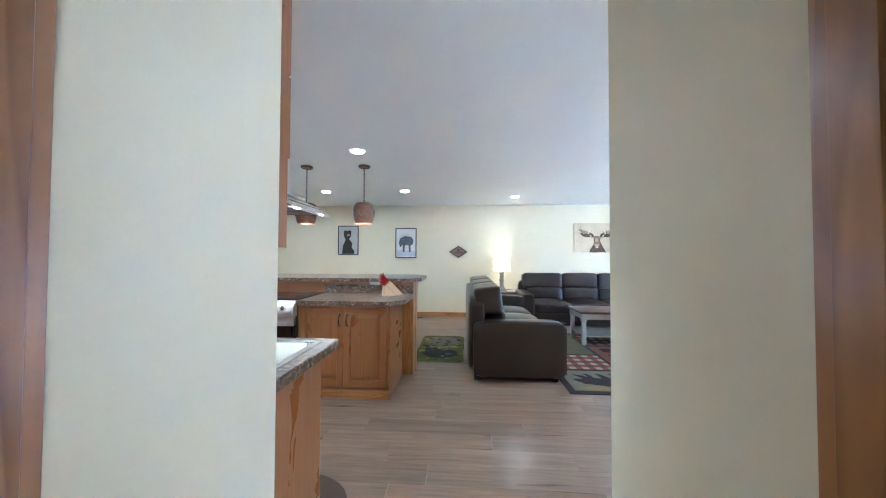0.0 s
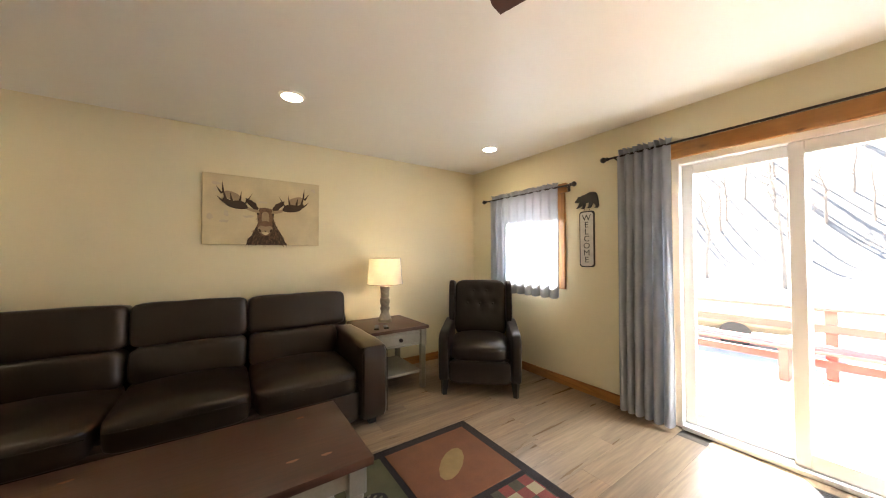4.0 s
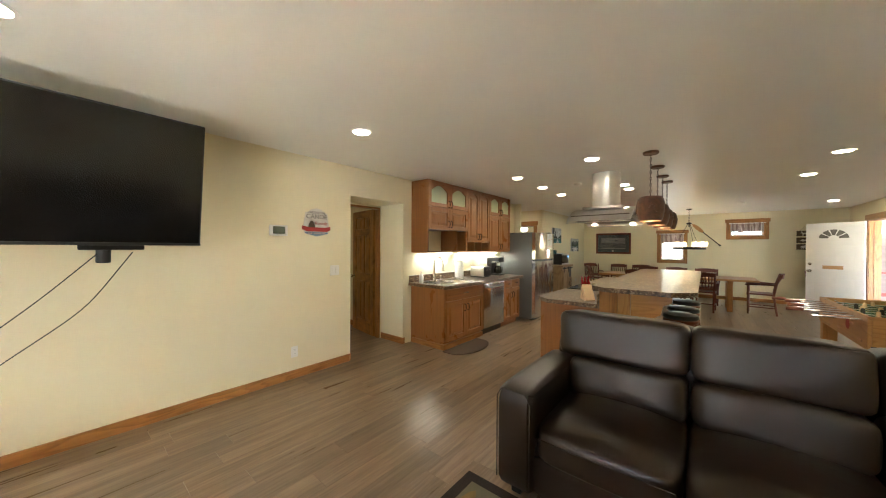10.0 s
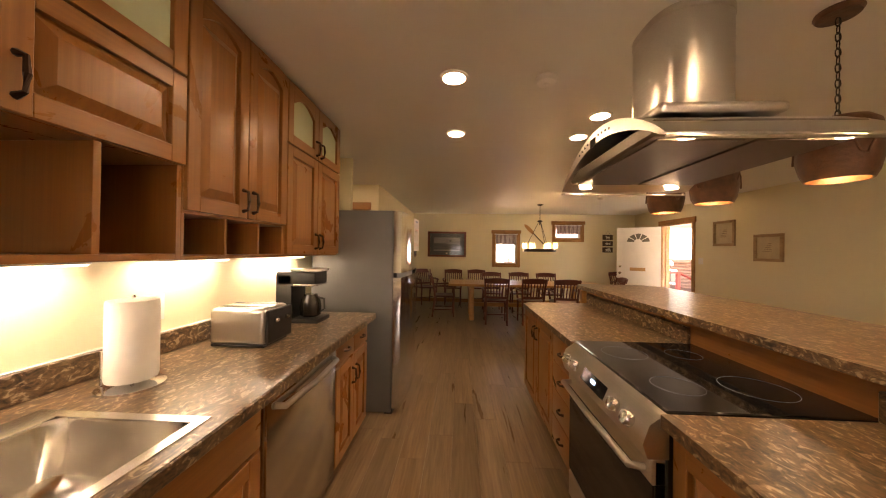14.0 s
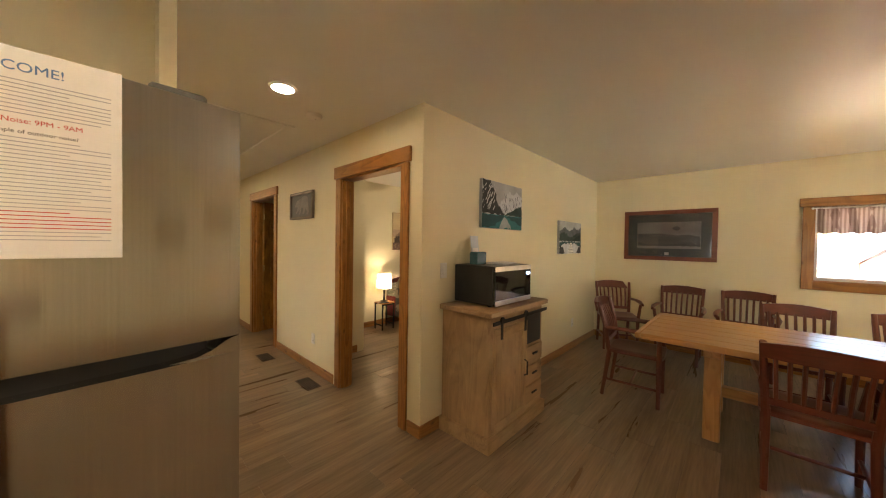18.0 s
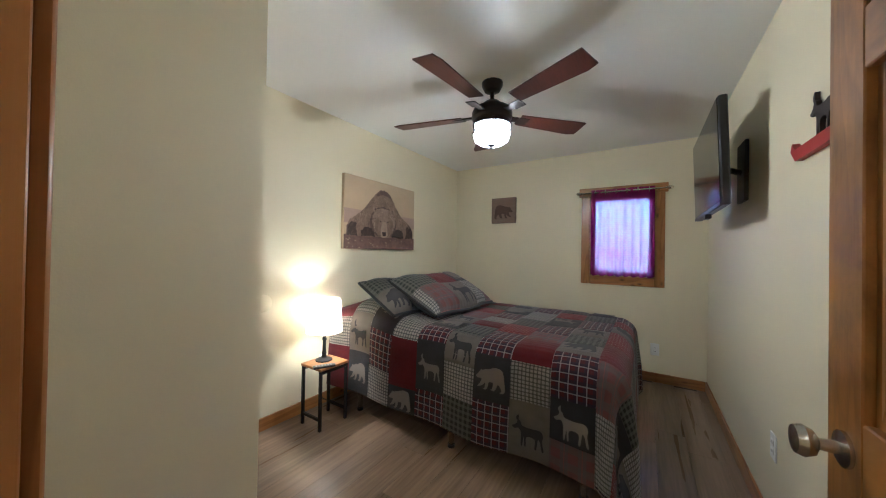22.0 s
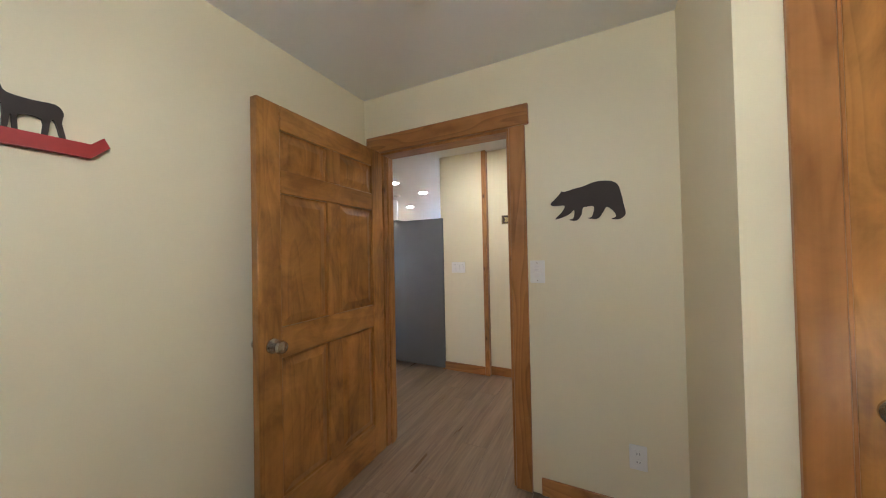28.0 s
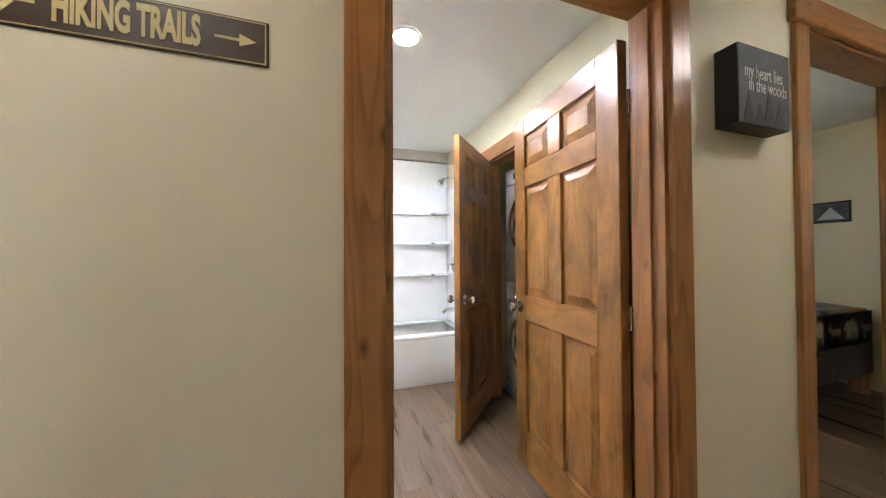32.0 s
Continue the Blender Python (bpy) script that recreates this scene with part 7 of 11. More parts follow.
for a, b, cc, d in ((SX0 - 0.015, SX1 + 0.015, SY0 - 0.02, SY0 + 0.075), (SX0 - 0.015, SX1 + 0.015, SY1 - 0.02, SY1 + 0.012), (SX0 - 0.015, SX0 + 0.018, SY0 + 0.075, SY1 - 0.02), (SX1 - 0.018, SX1 + 0.015, SY0 + 0.075, SY1 - 0.02), (-0.375, -0.335, SY0 + 0.075, SY1 - 0.02)):
    box(bm, a, b, cc, d, 0.8985, 0.9045)
part("deck", bm, SINKSTEEL, sk)


def bowl(x0, x1, y0, y1, z0, z1, r=0.04):
    bm = B()
    loops = []
    for sc, z in ((0.0, z1), (0.004, z1 - 0.01), (0.014, z0 + 0.03), (0.03, z0 + 0.008), (0.06, z0)):
        loops.append([bm.verts.new((px + (x0 + x1) / 2, py + (y0 + y1) / 2, z)) for px, py in rrect(x1 - x0 - 2 * sc, y1 - y0 - 2 * sc, r + 0.02)])
    for a, b in zip(loops, loops[1:]):
        n = len(a)
        for k in range(n):
            bm.faces.new((a[k], b[k], b[(k + 1) % n], a[(k + 1) % n]))
    bm.faces.new(loops[-1])
    bmesh.ops.recalc_face_normals(bm, faces=bm.faces[:])
    bmesh.ops.reverse_faces(bm, faces=bm.faces[:])
    return bm


for a, b in ((SX0 + 0.012, -0.369), (-0.341, SX1 - 0.012)):
    bw = part("bowl", bowl(a, b, SY0 + 0.07, SY1 - 0.016, 0.72, 0.903), SINKSTEEL, sk)
    bm = B()
    lathe(bm, [(0.042, 0.7205), (0.042, 0.724), (0.030, 0.722), (0.004, 0.7215)], 20, Matrix.Translation(((a + b) / 2, 1.36, 0)))
    part("drain", bm, CHROME, bw)
fc = thing("kitchen_faucet", "brushed nickel gooseneck faucet with a pull-down spray", "faucet", -0.29, 1.135, 0.9045)
bm = box(B(), -0.10, 0.10, -0.028, 0.028, 0.0, 0.010, 0.008, 2)
lathe(bm, [(0.026, 0.010), (0.026, 0.03), (0.021, 0.05), (0.019, 0.13), (0.014, 0.14)], 18)
part("body", bm, NICKEL, fc)
neck = [(0, 0, 0.13), (0, 0, 0.29)] + [(0, 0.085 - 0.085 * math.cos(a), 0.29 + 0.085 * math.sin(a)) for a in [math.pi * k / 10 for k in range(1, 11)]] + [(0, 0.172, 0.26)]
part("neck", tube(B(), neck, 0.0125, 12), NICKEL, fc)
part("spray_head", cyl(B(), (0, 0.172, 0.265), (0, 0.178, 0.165), 0.014, 0.022, 16), NICKEL, fc)
part("lever", tube(B(), [(0.02, 0, 0.06), (0.05, 0.0, 0.072), (0.10, 0.01, 0.078)], [0.012, 0.008, 0.006], 8), NICKEL, fc)
sp = thing("side_sprayer", "brushed nickel side handle beside the faucet", "faucet", -0.44, 1.14, 0.9045)
bm = B()
lathe(bm, [(0.022, 0), (0.022, 0.008), (0.013, 0.02), (0.012, 0.06), (0.018, 0.075), (0.004, 0.085)], 14)
part("post", bm, NICKEL, sp)
part("lever", tube(B(), [(0, 0, 0.072), (0.03, 0.03, 0.082), (0.05, 0.06, 0.078)], [0.009, 0.007, 0.005], 8), NICKEL, sp)
so = thing("soap_bottle", "white plastic soap pump bottle", "soap dispenser", 0.015, 1.15, 0.9045)
bm = B()
lathe(bm, [(0.031, 0.0), (0.033, 0.01), (0.033, 0.10), (0.024, 0.118), (0.013, 0.124), (0.013, 0.138)], 20)
part("bottle", bm, WHITEPL, so)
bm = cyl(B(), (0, 0, 0.138), (0, 0, 0.165), 0.006, n=10)
box(bm, -0.010, 0.010, -0.012, 0.034, 0.160, 0.170, 0.003)
part("pump", bm, WHITEPL, so)

pt = thing("paper_towel_holder", "white paper towel roll on a chrome stand", "paper towel", -0.895, 1.17, 0.90)
bm = B()
lathe(bm, [(0.095, 0.0), (0.095, 0.008), (0.03, 0.014), (0.003, 0.015)], 28)
part("stand_base", bm, CHROME, pt)
part("pole", cyl(B(), (0, 0, 0.012), (0, 0, 0.325), 0.006, n=10), CHROME, pt)
bm = B()
lathe(bm, [(0.018, 0.03), (0.070, 0.03), (0.073, 0.04), (0.073, 0.300), (0.070, 0.308), (0.018, 0.312)], 32)
part("roll", bm, TOWELP, pt)
part("tension_arm", cyl(B(), (0.03, -0.083, 0.01), (0.03, -0.083, 0.13), 0.004, n=8), CHROME, pt)
to = thing("toaster", "stainless four-slice toaster with black ends", "toaster", -1.47, 1.22, 0.90, 0)
part("shell", box(B(), -0.10, 0.12, -0.145, 0.145, 0.012, 0.195, 0.03, 4), STEEL_X, to)
part("control_end", box(B(), -0.10, 0.12, 0.146, 0.165, 0.02, 0.185, 0.02, 3), BLACKPL, to)
part("foot_plate", box(B(), -0.095, 0.115, -0.14, 0.14, 0.0, 0.014, 0.004), BLACKPL, to)
for k in (-0.05, 0.05):
    part("slot", box(B(), -0.005 + k, 0.025 + k, -0.12, 0.12, 0.1945, 0.197), BLACKPL, to)
    part("lever", box(B(), -0.005 + k, 0.025 + k, 0.165, 0.182, 0.12, 0.14, 0.004), CHROME, to)
cm = thing("coffee_maker", "black drip coffee maker with a glass carafe", "coffee maker", -1.98, 1.24, 0.90, 0)
part("back_column", box(B(), -0.10, 0.10, -0.14, -0.03, 0.0, 0.33, 0.012, 2), BLACKPL, cm)
part("base_plate", box(B(), -0.10, 0.10, -0.14, 0.15, 0.0, 0.03, 0.008, 2), BLACKPL, cm)
part("brew_head", box(B(), -0.10, 0.10, -0.14, 0.13, 0.245, 0.345, 0.018, 2), BLACKPL, cm)
part("lid", box(B(), -0.09, 0.09, -0.05, 0.15, 0.345, 0.362, 0.008, 2), STEEL_X, cm)
bm = B()
lathe(bm, [(0.05, 0.032), (0.068, 0.045), (0.072, 0.10), (0.062, 0.15), (0.045, 0.175), (0.045, 0.185)], 24, Matrix.Translation((0, 0.055, 0)))
cf = part("carafe", bm, simple("smoked_carafe", (0.02, 0.016, 0.012), 0.06, var=0.02, bumpiness=0), cm)
part("carafe_handle", tube(B(), [(0, 0.105, 0.165), (0, 0.15, 0.155), (0, 0.155, 0.09), (0, 0.12, 0.06)], 0.008, 8), BLACKPL, cf)
part("band", box(B(), -0.101, 0.101, -0.02, 0.131, 0.252, 0.262, 0.002), CHROME, cm)

# wall cabinets
UY = 1.28
NDX = -0.686
u = thing("wall_cabinet", "maple wall cabinet with seeded-glass doors above and an open niche below", "kitchen cabinet", group="kitchen wall cabinets")
for nm, q in (("side_panel", (0.0, 0.022, YS, UY, 1.35, 2.425)), ("side_panel", (-0.96, -0.94, YS, UY, 1.35, 2.425)), ("top_panel", (-0.94, 0.0, YS, UY, 2.40, 2.425)), ("niche_top", (-0.94, 0.0, YS, UY, 1.70, 1.72)),
              ("bottom_panel", (-0.94, 0.0, YS, UY, 1.35, 1.372)), ("back_panel", (-0.94, 0.0, YS, YS + 0.008, 1.72, 2.40)), ("shelf", (-0.94, 0.0, YS + 0.008, UY, 2.03, 2.045)),
              ("niche_divider", (NDX - 0.011, NDX + 0.011, YS, UY - 0.003, 1.372, 1.70)), ("niche_back", (-0.94, NDX - 0.011, YS, YS + 0.008, 1.372, 1.70))):
    part(nm, box(B(), *q, 0.0015), wood("maple", "z" if "side" in nm or "back" in nm or "div" in nm else "x"), u)
for a, b, hx in ((-0.96, -0.47, -0.50), (-0.47, 0.022, -0.44)):
    cab_door(u, a, b, 2.035, 2.415, UY, 1, (hx, 2.10), True, True)
    cab_door(u, a, b, 1.70, 2.03, UY, 1, (hx, 1.79))
u = thing("wall_cabinet", "maple wall cabinet with tall arched doors over three small cubbies", "kitchen cabinet", group="kitchen wall cabinets")
part("carcass", box(B(), -1.65, -0.962, YS, UY, 1.525, 2.425, 0.002), wood("maple", "z"), u)
part("cubby_floor", box(B(), -1.65, -0.962, YS, UY, 1.35, 1.365, 0.0015), wood("maple", "x"), u)
for x in (-1.65, -1.43, -1.2, -0.977):
    part("cubby_divider", box(B(), x, x + 0.015, YS, UY - 0.002, 1.365, 1.525, 0.0015), wood("maple", "z"), u)
cab_door(u, -1.65, -1.306, 1.535, 2.415, UY, 1, (-1.34, 1.62), True)
cab_door(u, -1.306, -0.962, 1.535, 2.415, UY, 1, (-1.27, 1.62), True)
u = thing("wall_cabinet", "maple wall cabinet with small glass doors over tall doors", "kitchen cabinet", group="kitchen wall cabinets")
part("carcass", box(B(), -2.46, -1.652, YS, UY, 1.35, 2.425, 0.002), wood("maple", "z"), u)
for a, b, hx in ((-2.46, -2.056, -2.09), (-2.056, -1.652, -2.02)):
    cab_door(u, a, b, 2.035, 2.415, UY, 1, (hx, 2.11), True, True)
    cab_door(u, a, b, 1.36, 2.03, UY, 1, (hx, 1.45))
for x0, x1 in ((-0.86, -0.10), (-1.52, -1.08), (-2.36, -1.76)):
    ul = thing("under_cabinet_light", "lit slim white light bar beneath the wall cabinet", "under-cabinet light", group="under-cabinet lights")
    part("housing", box(B(), x0, x1, YS + 0.05, YS + 0.11, 1.332, 1.349, 0.003), WHITEPL, ul)
    part("diffuser", bx(x0 + 0.01, x1 - 0.01, YS + 0.055, YS + 0.105, 1.328, 1.332), glow("under_cabinet_diffuser", (1.0, 0.92, 0.78), UNDER_W), ul)
    part("end_cap", box(B(), x1, x1 + 0.03, YS + 0.055, YS + 0.105, 1.334, 1.349, 0.003), WHITEPL, ul)

# refrigerator
fr = thing("refrigerator", "stainless top-freezer refrigerator with grey textured sides", "refrigerator", -2.94, 0, 0)
part("body", box(B(), -0.492, 0.455, 1.055, 1.76, 0.02, 1.735, 0.006, 2), GREYSIDE, fr, "dark grey textured steel cabinet")


def slab_up(pts, z0, z1):
    bm = B()
    a = [bm.verts.new((x, y, z0)) for x, y in pts]
    b = [bm.verts.new((x, y, z1)) for x, y in pts]
    n = len(pts)
    bm.faces.new(list(reversed(a)))
    bm.faces.new(b)
    for k in range(n):
        bm.faces.new((a[k], a[(k + 1) % n], b[(k + 1) % n], b[k]))
    bmesh.ops.recalc_face_normals(bm, faces=bm.faces[:])
    return bm


nn = 18
door_plan = [(-0.497, 1.768), (0.46, 1.768)] + [(0.46 - 0.957 * k / nn, 1.822 + 0.042 * math.sin(math.pi * (0.08 + 0.84 * k / nn))) for k in range(nn + 1)]
part("freezer_door", slab_up(door_plan, 1.205, 1.73), STEEL_Z, fr)
part("fresh_food_door", slab_up(door_plan, 0.06, 1.165), STEEL_Z, fr)
lip = [(-0.497, 1.160), (-0.497, 1.204), (-0.486, 1.203), (-0.468, 1.195), (-0.445, 1.180), (-0.415, 1.169), (-0.37, 1.1655), (-0.37, 1.160)]
bm = B()
prism(bm, lip, 0.062, Matrix.Translation((0, 1.833, 0)))
part("door_lip", bm, STEEL_Z, fr)
grip = [(-0.44, 1.765), (0.44, 1.765)] + [(0.44 - 0.88 * k / nn, 1.785 + 0.045 * math.sin(math.pi * (0.06 + 0.88 * k / nn))) for k in range(nn + 1)]
part("handle_recess", slab_up(grip, 1.163, 1.207), BLACKPL, fr, "black recessed pocket handle between the doors")
part("toe_grille", box(B(), -0.43, 0.43, 1.70, 1.765, 0.0, 0.06), BLACKPL, fr)
part("hinge_cap", box(B(), -0.44, -0.34, 1.70, 1.80, 1.735, 1.76, 0.006), GREYSIDE, fr)
bm = B()
lathe(bm, [(0.022, 0), (0.022, 0.0015), (0.016, 0.002)], 18, pose(-0.375, 1.826, 1.675, -90, 0, 14))
part("round_badge", bm, GREYSIDE, fr)
note = thing("welcome_notice", "printed welcome notice in a clear sleeve on the freezer door", "notice", -3.12, 1.870, 1.56, 176)
part("sheet", box(B(), -0.12, 0.12, -0.003, 0.0, -0.165, 0.165, 0.001), PAPER, note)
text_part("heading", "WELCOME!", 0.021, 0.0004, INKB, note, pose(0, -0.0036, 0.135, 90, 0, 0))
text_part("house_rule", "No Outdoor Noise: 9PM - 9AM", 0.0112, 0.0003, INKR, note, pose(0, -0.0036, 0.052, 90, 0, 0))
text_part("house_rule", "What is an example of outdoor noise?", 0.0088, 0.0003, SIGNBLACK, note, pose(0, -0.0036, 0.035, 90, 0, 0))
for k in range(40):
    z = 0.115 - k * 0.0064
    if 0.028 < z < 0.062:
        continue
    wv_ = 0.106 - 0.03 * ((k * 7) % 5) / 5 * (k % 3 == 2)
    part("text_line", bx(-0.106, -0.106 + 2 * wv_, -0.0036, -0.003, z - 0.0007, z + 0.0007), INKR if 32 <= k <= 36 else PRINT, note)

# island
IY = 3.0
c = base_unit("island_cabinet", "maple island cabinet with two raised-panel doors", -0.85, 0.02, 3.60, IY, -1)
cab_door(c, -0.83, -0.40, 0.11, 0.845, IY, -1, (-0.435, 0.72))
cab_door(c, -0.40, 0.01, 0.11, 0.845, IY, -1, (-0.365, 0.72))
part("end_panel", box(B(), 0.02, 0.036, IY - 0.016, 3.60, 0.0, 0.86, 0.002), wood("maple", "z"), c)
part("foot_rail", box(B(), -0.83, 0.04, IY - 0.024, IY + 0.02, 0.0, 0.085, 0.003), wood("pine", "x"), c)
c = base_unit("island_cabinet", "maple island cabinet with a drawer stack and doors", -3.0, -1.63, 3.60, IY, -1)
for a, b in ((0.66, 0.84), (0.48, 0.66), (0.30, 0.48), (0.11, 0.30)):
    drawer(c, -2.06, -1.65, a, b, IY, -1)
cab_door(c, -2.53, -2.06, 0.11, 0.845, IY, -1, (-2.495, 0.72))
cab_door(c, -2.99, -2.53, 0.11, 0.845, IY, -1, (-2.565, 0.72))
isl = thing("island_counter", "stone-look laminate island worktop with a clipped corner", "worktop")
for pts in ([(0.16, 3.10), (0.16, 3.60), (-0.845, 3.60), (-0.845, 2.955), (0.03, 2.955)], [(-1.635, 2.955), (-1.635, 3.60), (-3.02, 3.60), (-3.02, 3.02), (-2.95, 2.955)]):
    bm = slab_up(pts, 0.86, 0.90)
    part("worktop", bm, STONE, isl)
part("upstand", box(B(), -0.845, 0.16, 3.582, 3.60, 0.90, 0.995, 0.003), STONE, isl)
part("upstand", box(B(), -3.02, -1.635, 3.582, 3.60, 0.90, 0.995, 0.003), STONE, isl)
kw = thing("island_knee_wall", "pine-panelled raised wall behind the island worktop", "island wall")
part("panel_wall", box(B(), -3.05, 0.02, 3.602, 3.74, 0.0, 1.03, 0.003), wood("maple", "x"), kw)
part("end_post", box(B(), 0.02, 0.155, 3.602, 3.76, 0.0, 1.03, 0.006), wood("pine", "z"), kw)
part("post_trim", box(B(), 0.02, 0.165, 3.76, 3.86, 0.0, 1.03, 0.006), wood("honey", "z"), kw)
bt = thing("bar_counter", "raised stone-look laminate bar top with clipped corners", "bar top")
part("slab", slab_up([(0.24, 3.66), (0.24, 4.16), (0.10, 4.33), (-3.06, 4.33), (-3.20, 4.20), (-3.20, 3.60), (-3.12, 3.53), (0.12, 3.53)], 1.032, 1.072), STONE, bt)
plate("outlet", pose(-0.28, 3.602, 0.99, 0, 90, 0), 1, "white outlet beneath the bar top")
for x in (0.10, -0.95, -2.0, -3.0):
    cb = thing("corbel", "curved solid pine bracket under the bar top", "bracket", x, 3.742 if x < 0 else 3.862, 0, group="bar brackets")
    pts = [(0, 0.72), (0, 1.03), (0.40 if x < 0 else 0.30, 1.03), (0.40 if x < 0 else 0.30, 0.97), (0.30 if x < 0 else 0.24, 0.94), (0.22, 0.86), (0.12, 0.80), (0.05, 0.74)]
    bm = B()
    prism(bm, pts, 0.07, pose(-0.035, 0, 0, 0, 0, 90))
    part("bracket_body", bm, wood("honey", "y"), cb)
rg = thing("range_cooker", "slide-in stainless range with a black glass cooktop", "range", -1.24, 0, 0)
part("body", box(B(), -0.385, 0.385, 2.98, 3.60, 0.03, 0.895, 0.004), BLACKPL, rg)
part("cooktop", box(B(), -0.392, 0.392, 2.975, 3.60, 0.896, 0.908, 0.004), BLACKGLASS, rg, "black ceramic glass cooktop")
bm = B()
prism(bm, [(2.985, 0.905), (2.925, 0.86), (2.905, 0.80), (2.92, 0.755), (2.985, 0.755)], 0.78, pose(0.39, 0, 0, 0, 0, 90) @ Matrix.Diagonal((1, -1, 1, 1)))
cp = part("control_panel", bm, STEEL_X, rg)
for x in (-0.30, -0.20, 0.20, 0.30):
    bm = B()
    lathe(bm, [(0.025, 0.0), (0.025, 0.016), (0.021, 0.028), (0.004, 0.030)], 18, pose(x, 2.914, 0.830, 62, 0, 0))
    box(bm, x - 0.004, x + 0.004, 2.884, 2.892, 0.826, 0.862)
    part("burner_knob", bm, CHROME, cp)
bm = bx(-0.115, 0.115, -0.001, 0.001, -0.028, 0.028, m=pose(0, 2.9135, 0.833, -24, 0, 0))
dp = part("display", bm, BLACKGLASS, cp)
bm = bx(-0.02, 0.02, -0.002, -0.001, -0.006, 0.008, m=pose(0, 2.9135, 0.833, -24, 0, 0))
part("clock_digits", bm, BLUEGLOW, dp)
od = part("oven_door", box(B(), -0.38, 0.38, 2.945, 2.985, 0.215, 0.745, 0.006), BLACKGLASS, rg)
part("door_rail", box(B(), -0.38, 0.38, 2.94, 2.985, 0.665, 0.748, 0.004), STEEL_X, od)
part("door_handle", tube(B(), [(-0.34, 2.94, 0.70), (-0.33, 2.895, 0.70), (0, 2.888, 0.70), (0.33, 2.895, 0.70), (0.34, 2.94, 0.70)], 0.013, 10), STEEL_X, od)
part("warming_drawer", box(B(), -0.38, 0.38, 2.945, 2.985, 0.07, 0.205, 0.006), STEEL_X, rg)
for x, y, r in ((-0.19, 3.14, 0.10), (0.19, 3.14, 0.085), (-0.19, 3.42, 0.075), (0.19, 3.42, 0.11)):
    bm = B()
    tube(bm, [(x + r * math.cos(2 * math.pi * k / 28), y + r * math.sin(2 * math.pi * k / 28), 0.9082) for k in range(29)], 0.0009, 4)
    part("burner_ring", bm, INKG, rg)
kb = thing("knife_block", "pale beech knife block full of red-handled knives", "knife block", -0.06, 3.44, 0.90, 30)
bm = B()
prism(bm, [(-0.092, 0.0), (0.098, 0.0), (0.118, 0.014), (-0.020, 0.155), (-0.078, 0.099), (-0.086, 0.03)], 0.09, Matrix.Translation((0, 0.045, 0)))
part("block", bm, BEECHBLOCK, kb)
part("slot_line", tube(B(), [(0.045, -0.0455, 0.003), (-0.058, -0.0455, 0.108)], 0.0012, 4), BLACKPL, kb)
for i in range(4):
    for j in range(3):
        base_p = Vector((-0.028 - 0.0135 * i, -0.029 + j * 0.029, 0.146 - 0.0130 * i))
        dv = Vector((-0.70, 0, 0.71)).normalized()
        bm = tube(B(), [base_p, base_p + dv * 0.05, base_p + dv * (0.115 - 0.012 * i)], [0.0062, 0.0078, 0.0065], 8)
        kh = part("knife_handle", bm, KNIFERED, kb, "glossy red knife handle")
        part("bolster", tube(B(), [base_p - dv * 0.004, base_p + dv * 0.008], 0.0072, 8), CHROME, kh)
        part("end_cap", tube(B(), [base_p + dv * (0.113 - 0.012 * i), base_p + dv * (0.122 - 0.012 * i)], 0.0068, 8), CHROME, kh)
part("scissor_handle", tube(B(), [(-0.03, 0.034, 0.15), (-0.075, 0.034, 0.196), (-0.10, 0.034, 0.232), (-0.072, 0.034, 0.236), (-0.066, 0.034, 0.204)], 0.006, 8), KNIFERED, kb)

# island hood: arched steel canopy with an oval chimney
hd = thing("range_hood", "brushed steel island hood with an arched canopy and oval chimney", "range hood", -1.34, 3.33, 0)
n = 16
HWD, HDP = 0.50, 0.37
arc = [(-HWD + 2 * HWD * k / n, 1.775 + 0.20 * math.sin(math.pi * k / n) ** 0.85) for k in range(n + 1)]
arc_in = [(-HWD + 0.03 + 2 * (HWD - 0.03) * k / n, 1.778 + 0.135 * math.sin(math.pi * k / n) ** 0.85) for k in range(n + 1)]
bm = B()
A0 = [bm.verts.new((x, -HDP, z)) for x, z in arc]
A1 = [bm.verts.new((x, HDP, z)) for x, z in arc]
I0 = [bm.verts.new((x, -HDP, z)) for x, z in arc_in]
I1 = [bm.verts.new((x, HDP, z)) for x, z in arc_in]
for k in range(n):
    bm.faces.new((A0[k], A0[k + 1], A1[k + 1], A1[k]))
    bm.faces.new((A0[k + 1], A0[k], I0[k], I0[k + 1]))
    bm.faces.new((A1[k], A1[k + 1], I1[k + 1], I1[k]))
    bm.faces.new((I0[k + 1], I0[k], I1[k], I1[k + 1]))
for k in (0, n):
    bm.faces.new((A0[k], A1[k], I1[k], I0[k]))
bmesh.ops.recalc_face_normals(bm, faces=bm.faces[:])
part("canopy", bm, STEEL_X, hd)
part("filter_pan", box(B(), -0.40, 0.40, -HDP + 0.02, HDP - 0.02, 1.80, 1.86, 0.01), simple("dull_filter_steel", (0.20, 0.17, 0.14), 0.4, 0.8, var=0.1), hd)
for y in (-0.17, 0.17):
    fp = part("filter_panel", box(B(), -0.37, 0.37, y - 0.15, y + 0.15, 1.792, 1.80, 0.003), simple("filter_mesh", (0.16, 0.13, 0.11), 0.45, 0.8, var=0.15, bscale=300, bumpiness=0.5), hd)
for x in (-0.43, 0.43):
    for y in (-0.25, 0.25):
        bm = B()
        lathe(bm, [(0.032, 1.788), (0.032, 1.784)], 18, Matrix.Translation((x, y, 0)))
        part("hood_light", bm, glow("hood_lamp", (1.0, 0.82, 0.55), 3.0), hd)
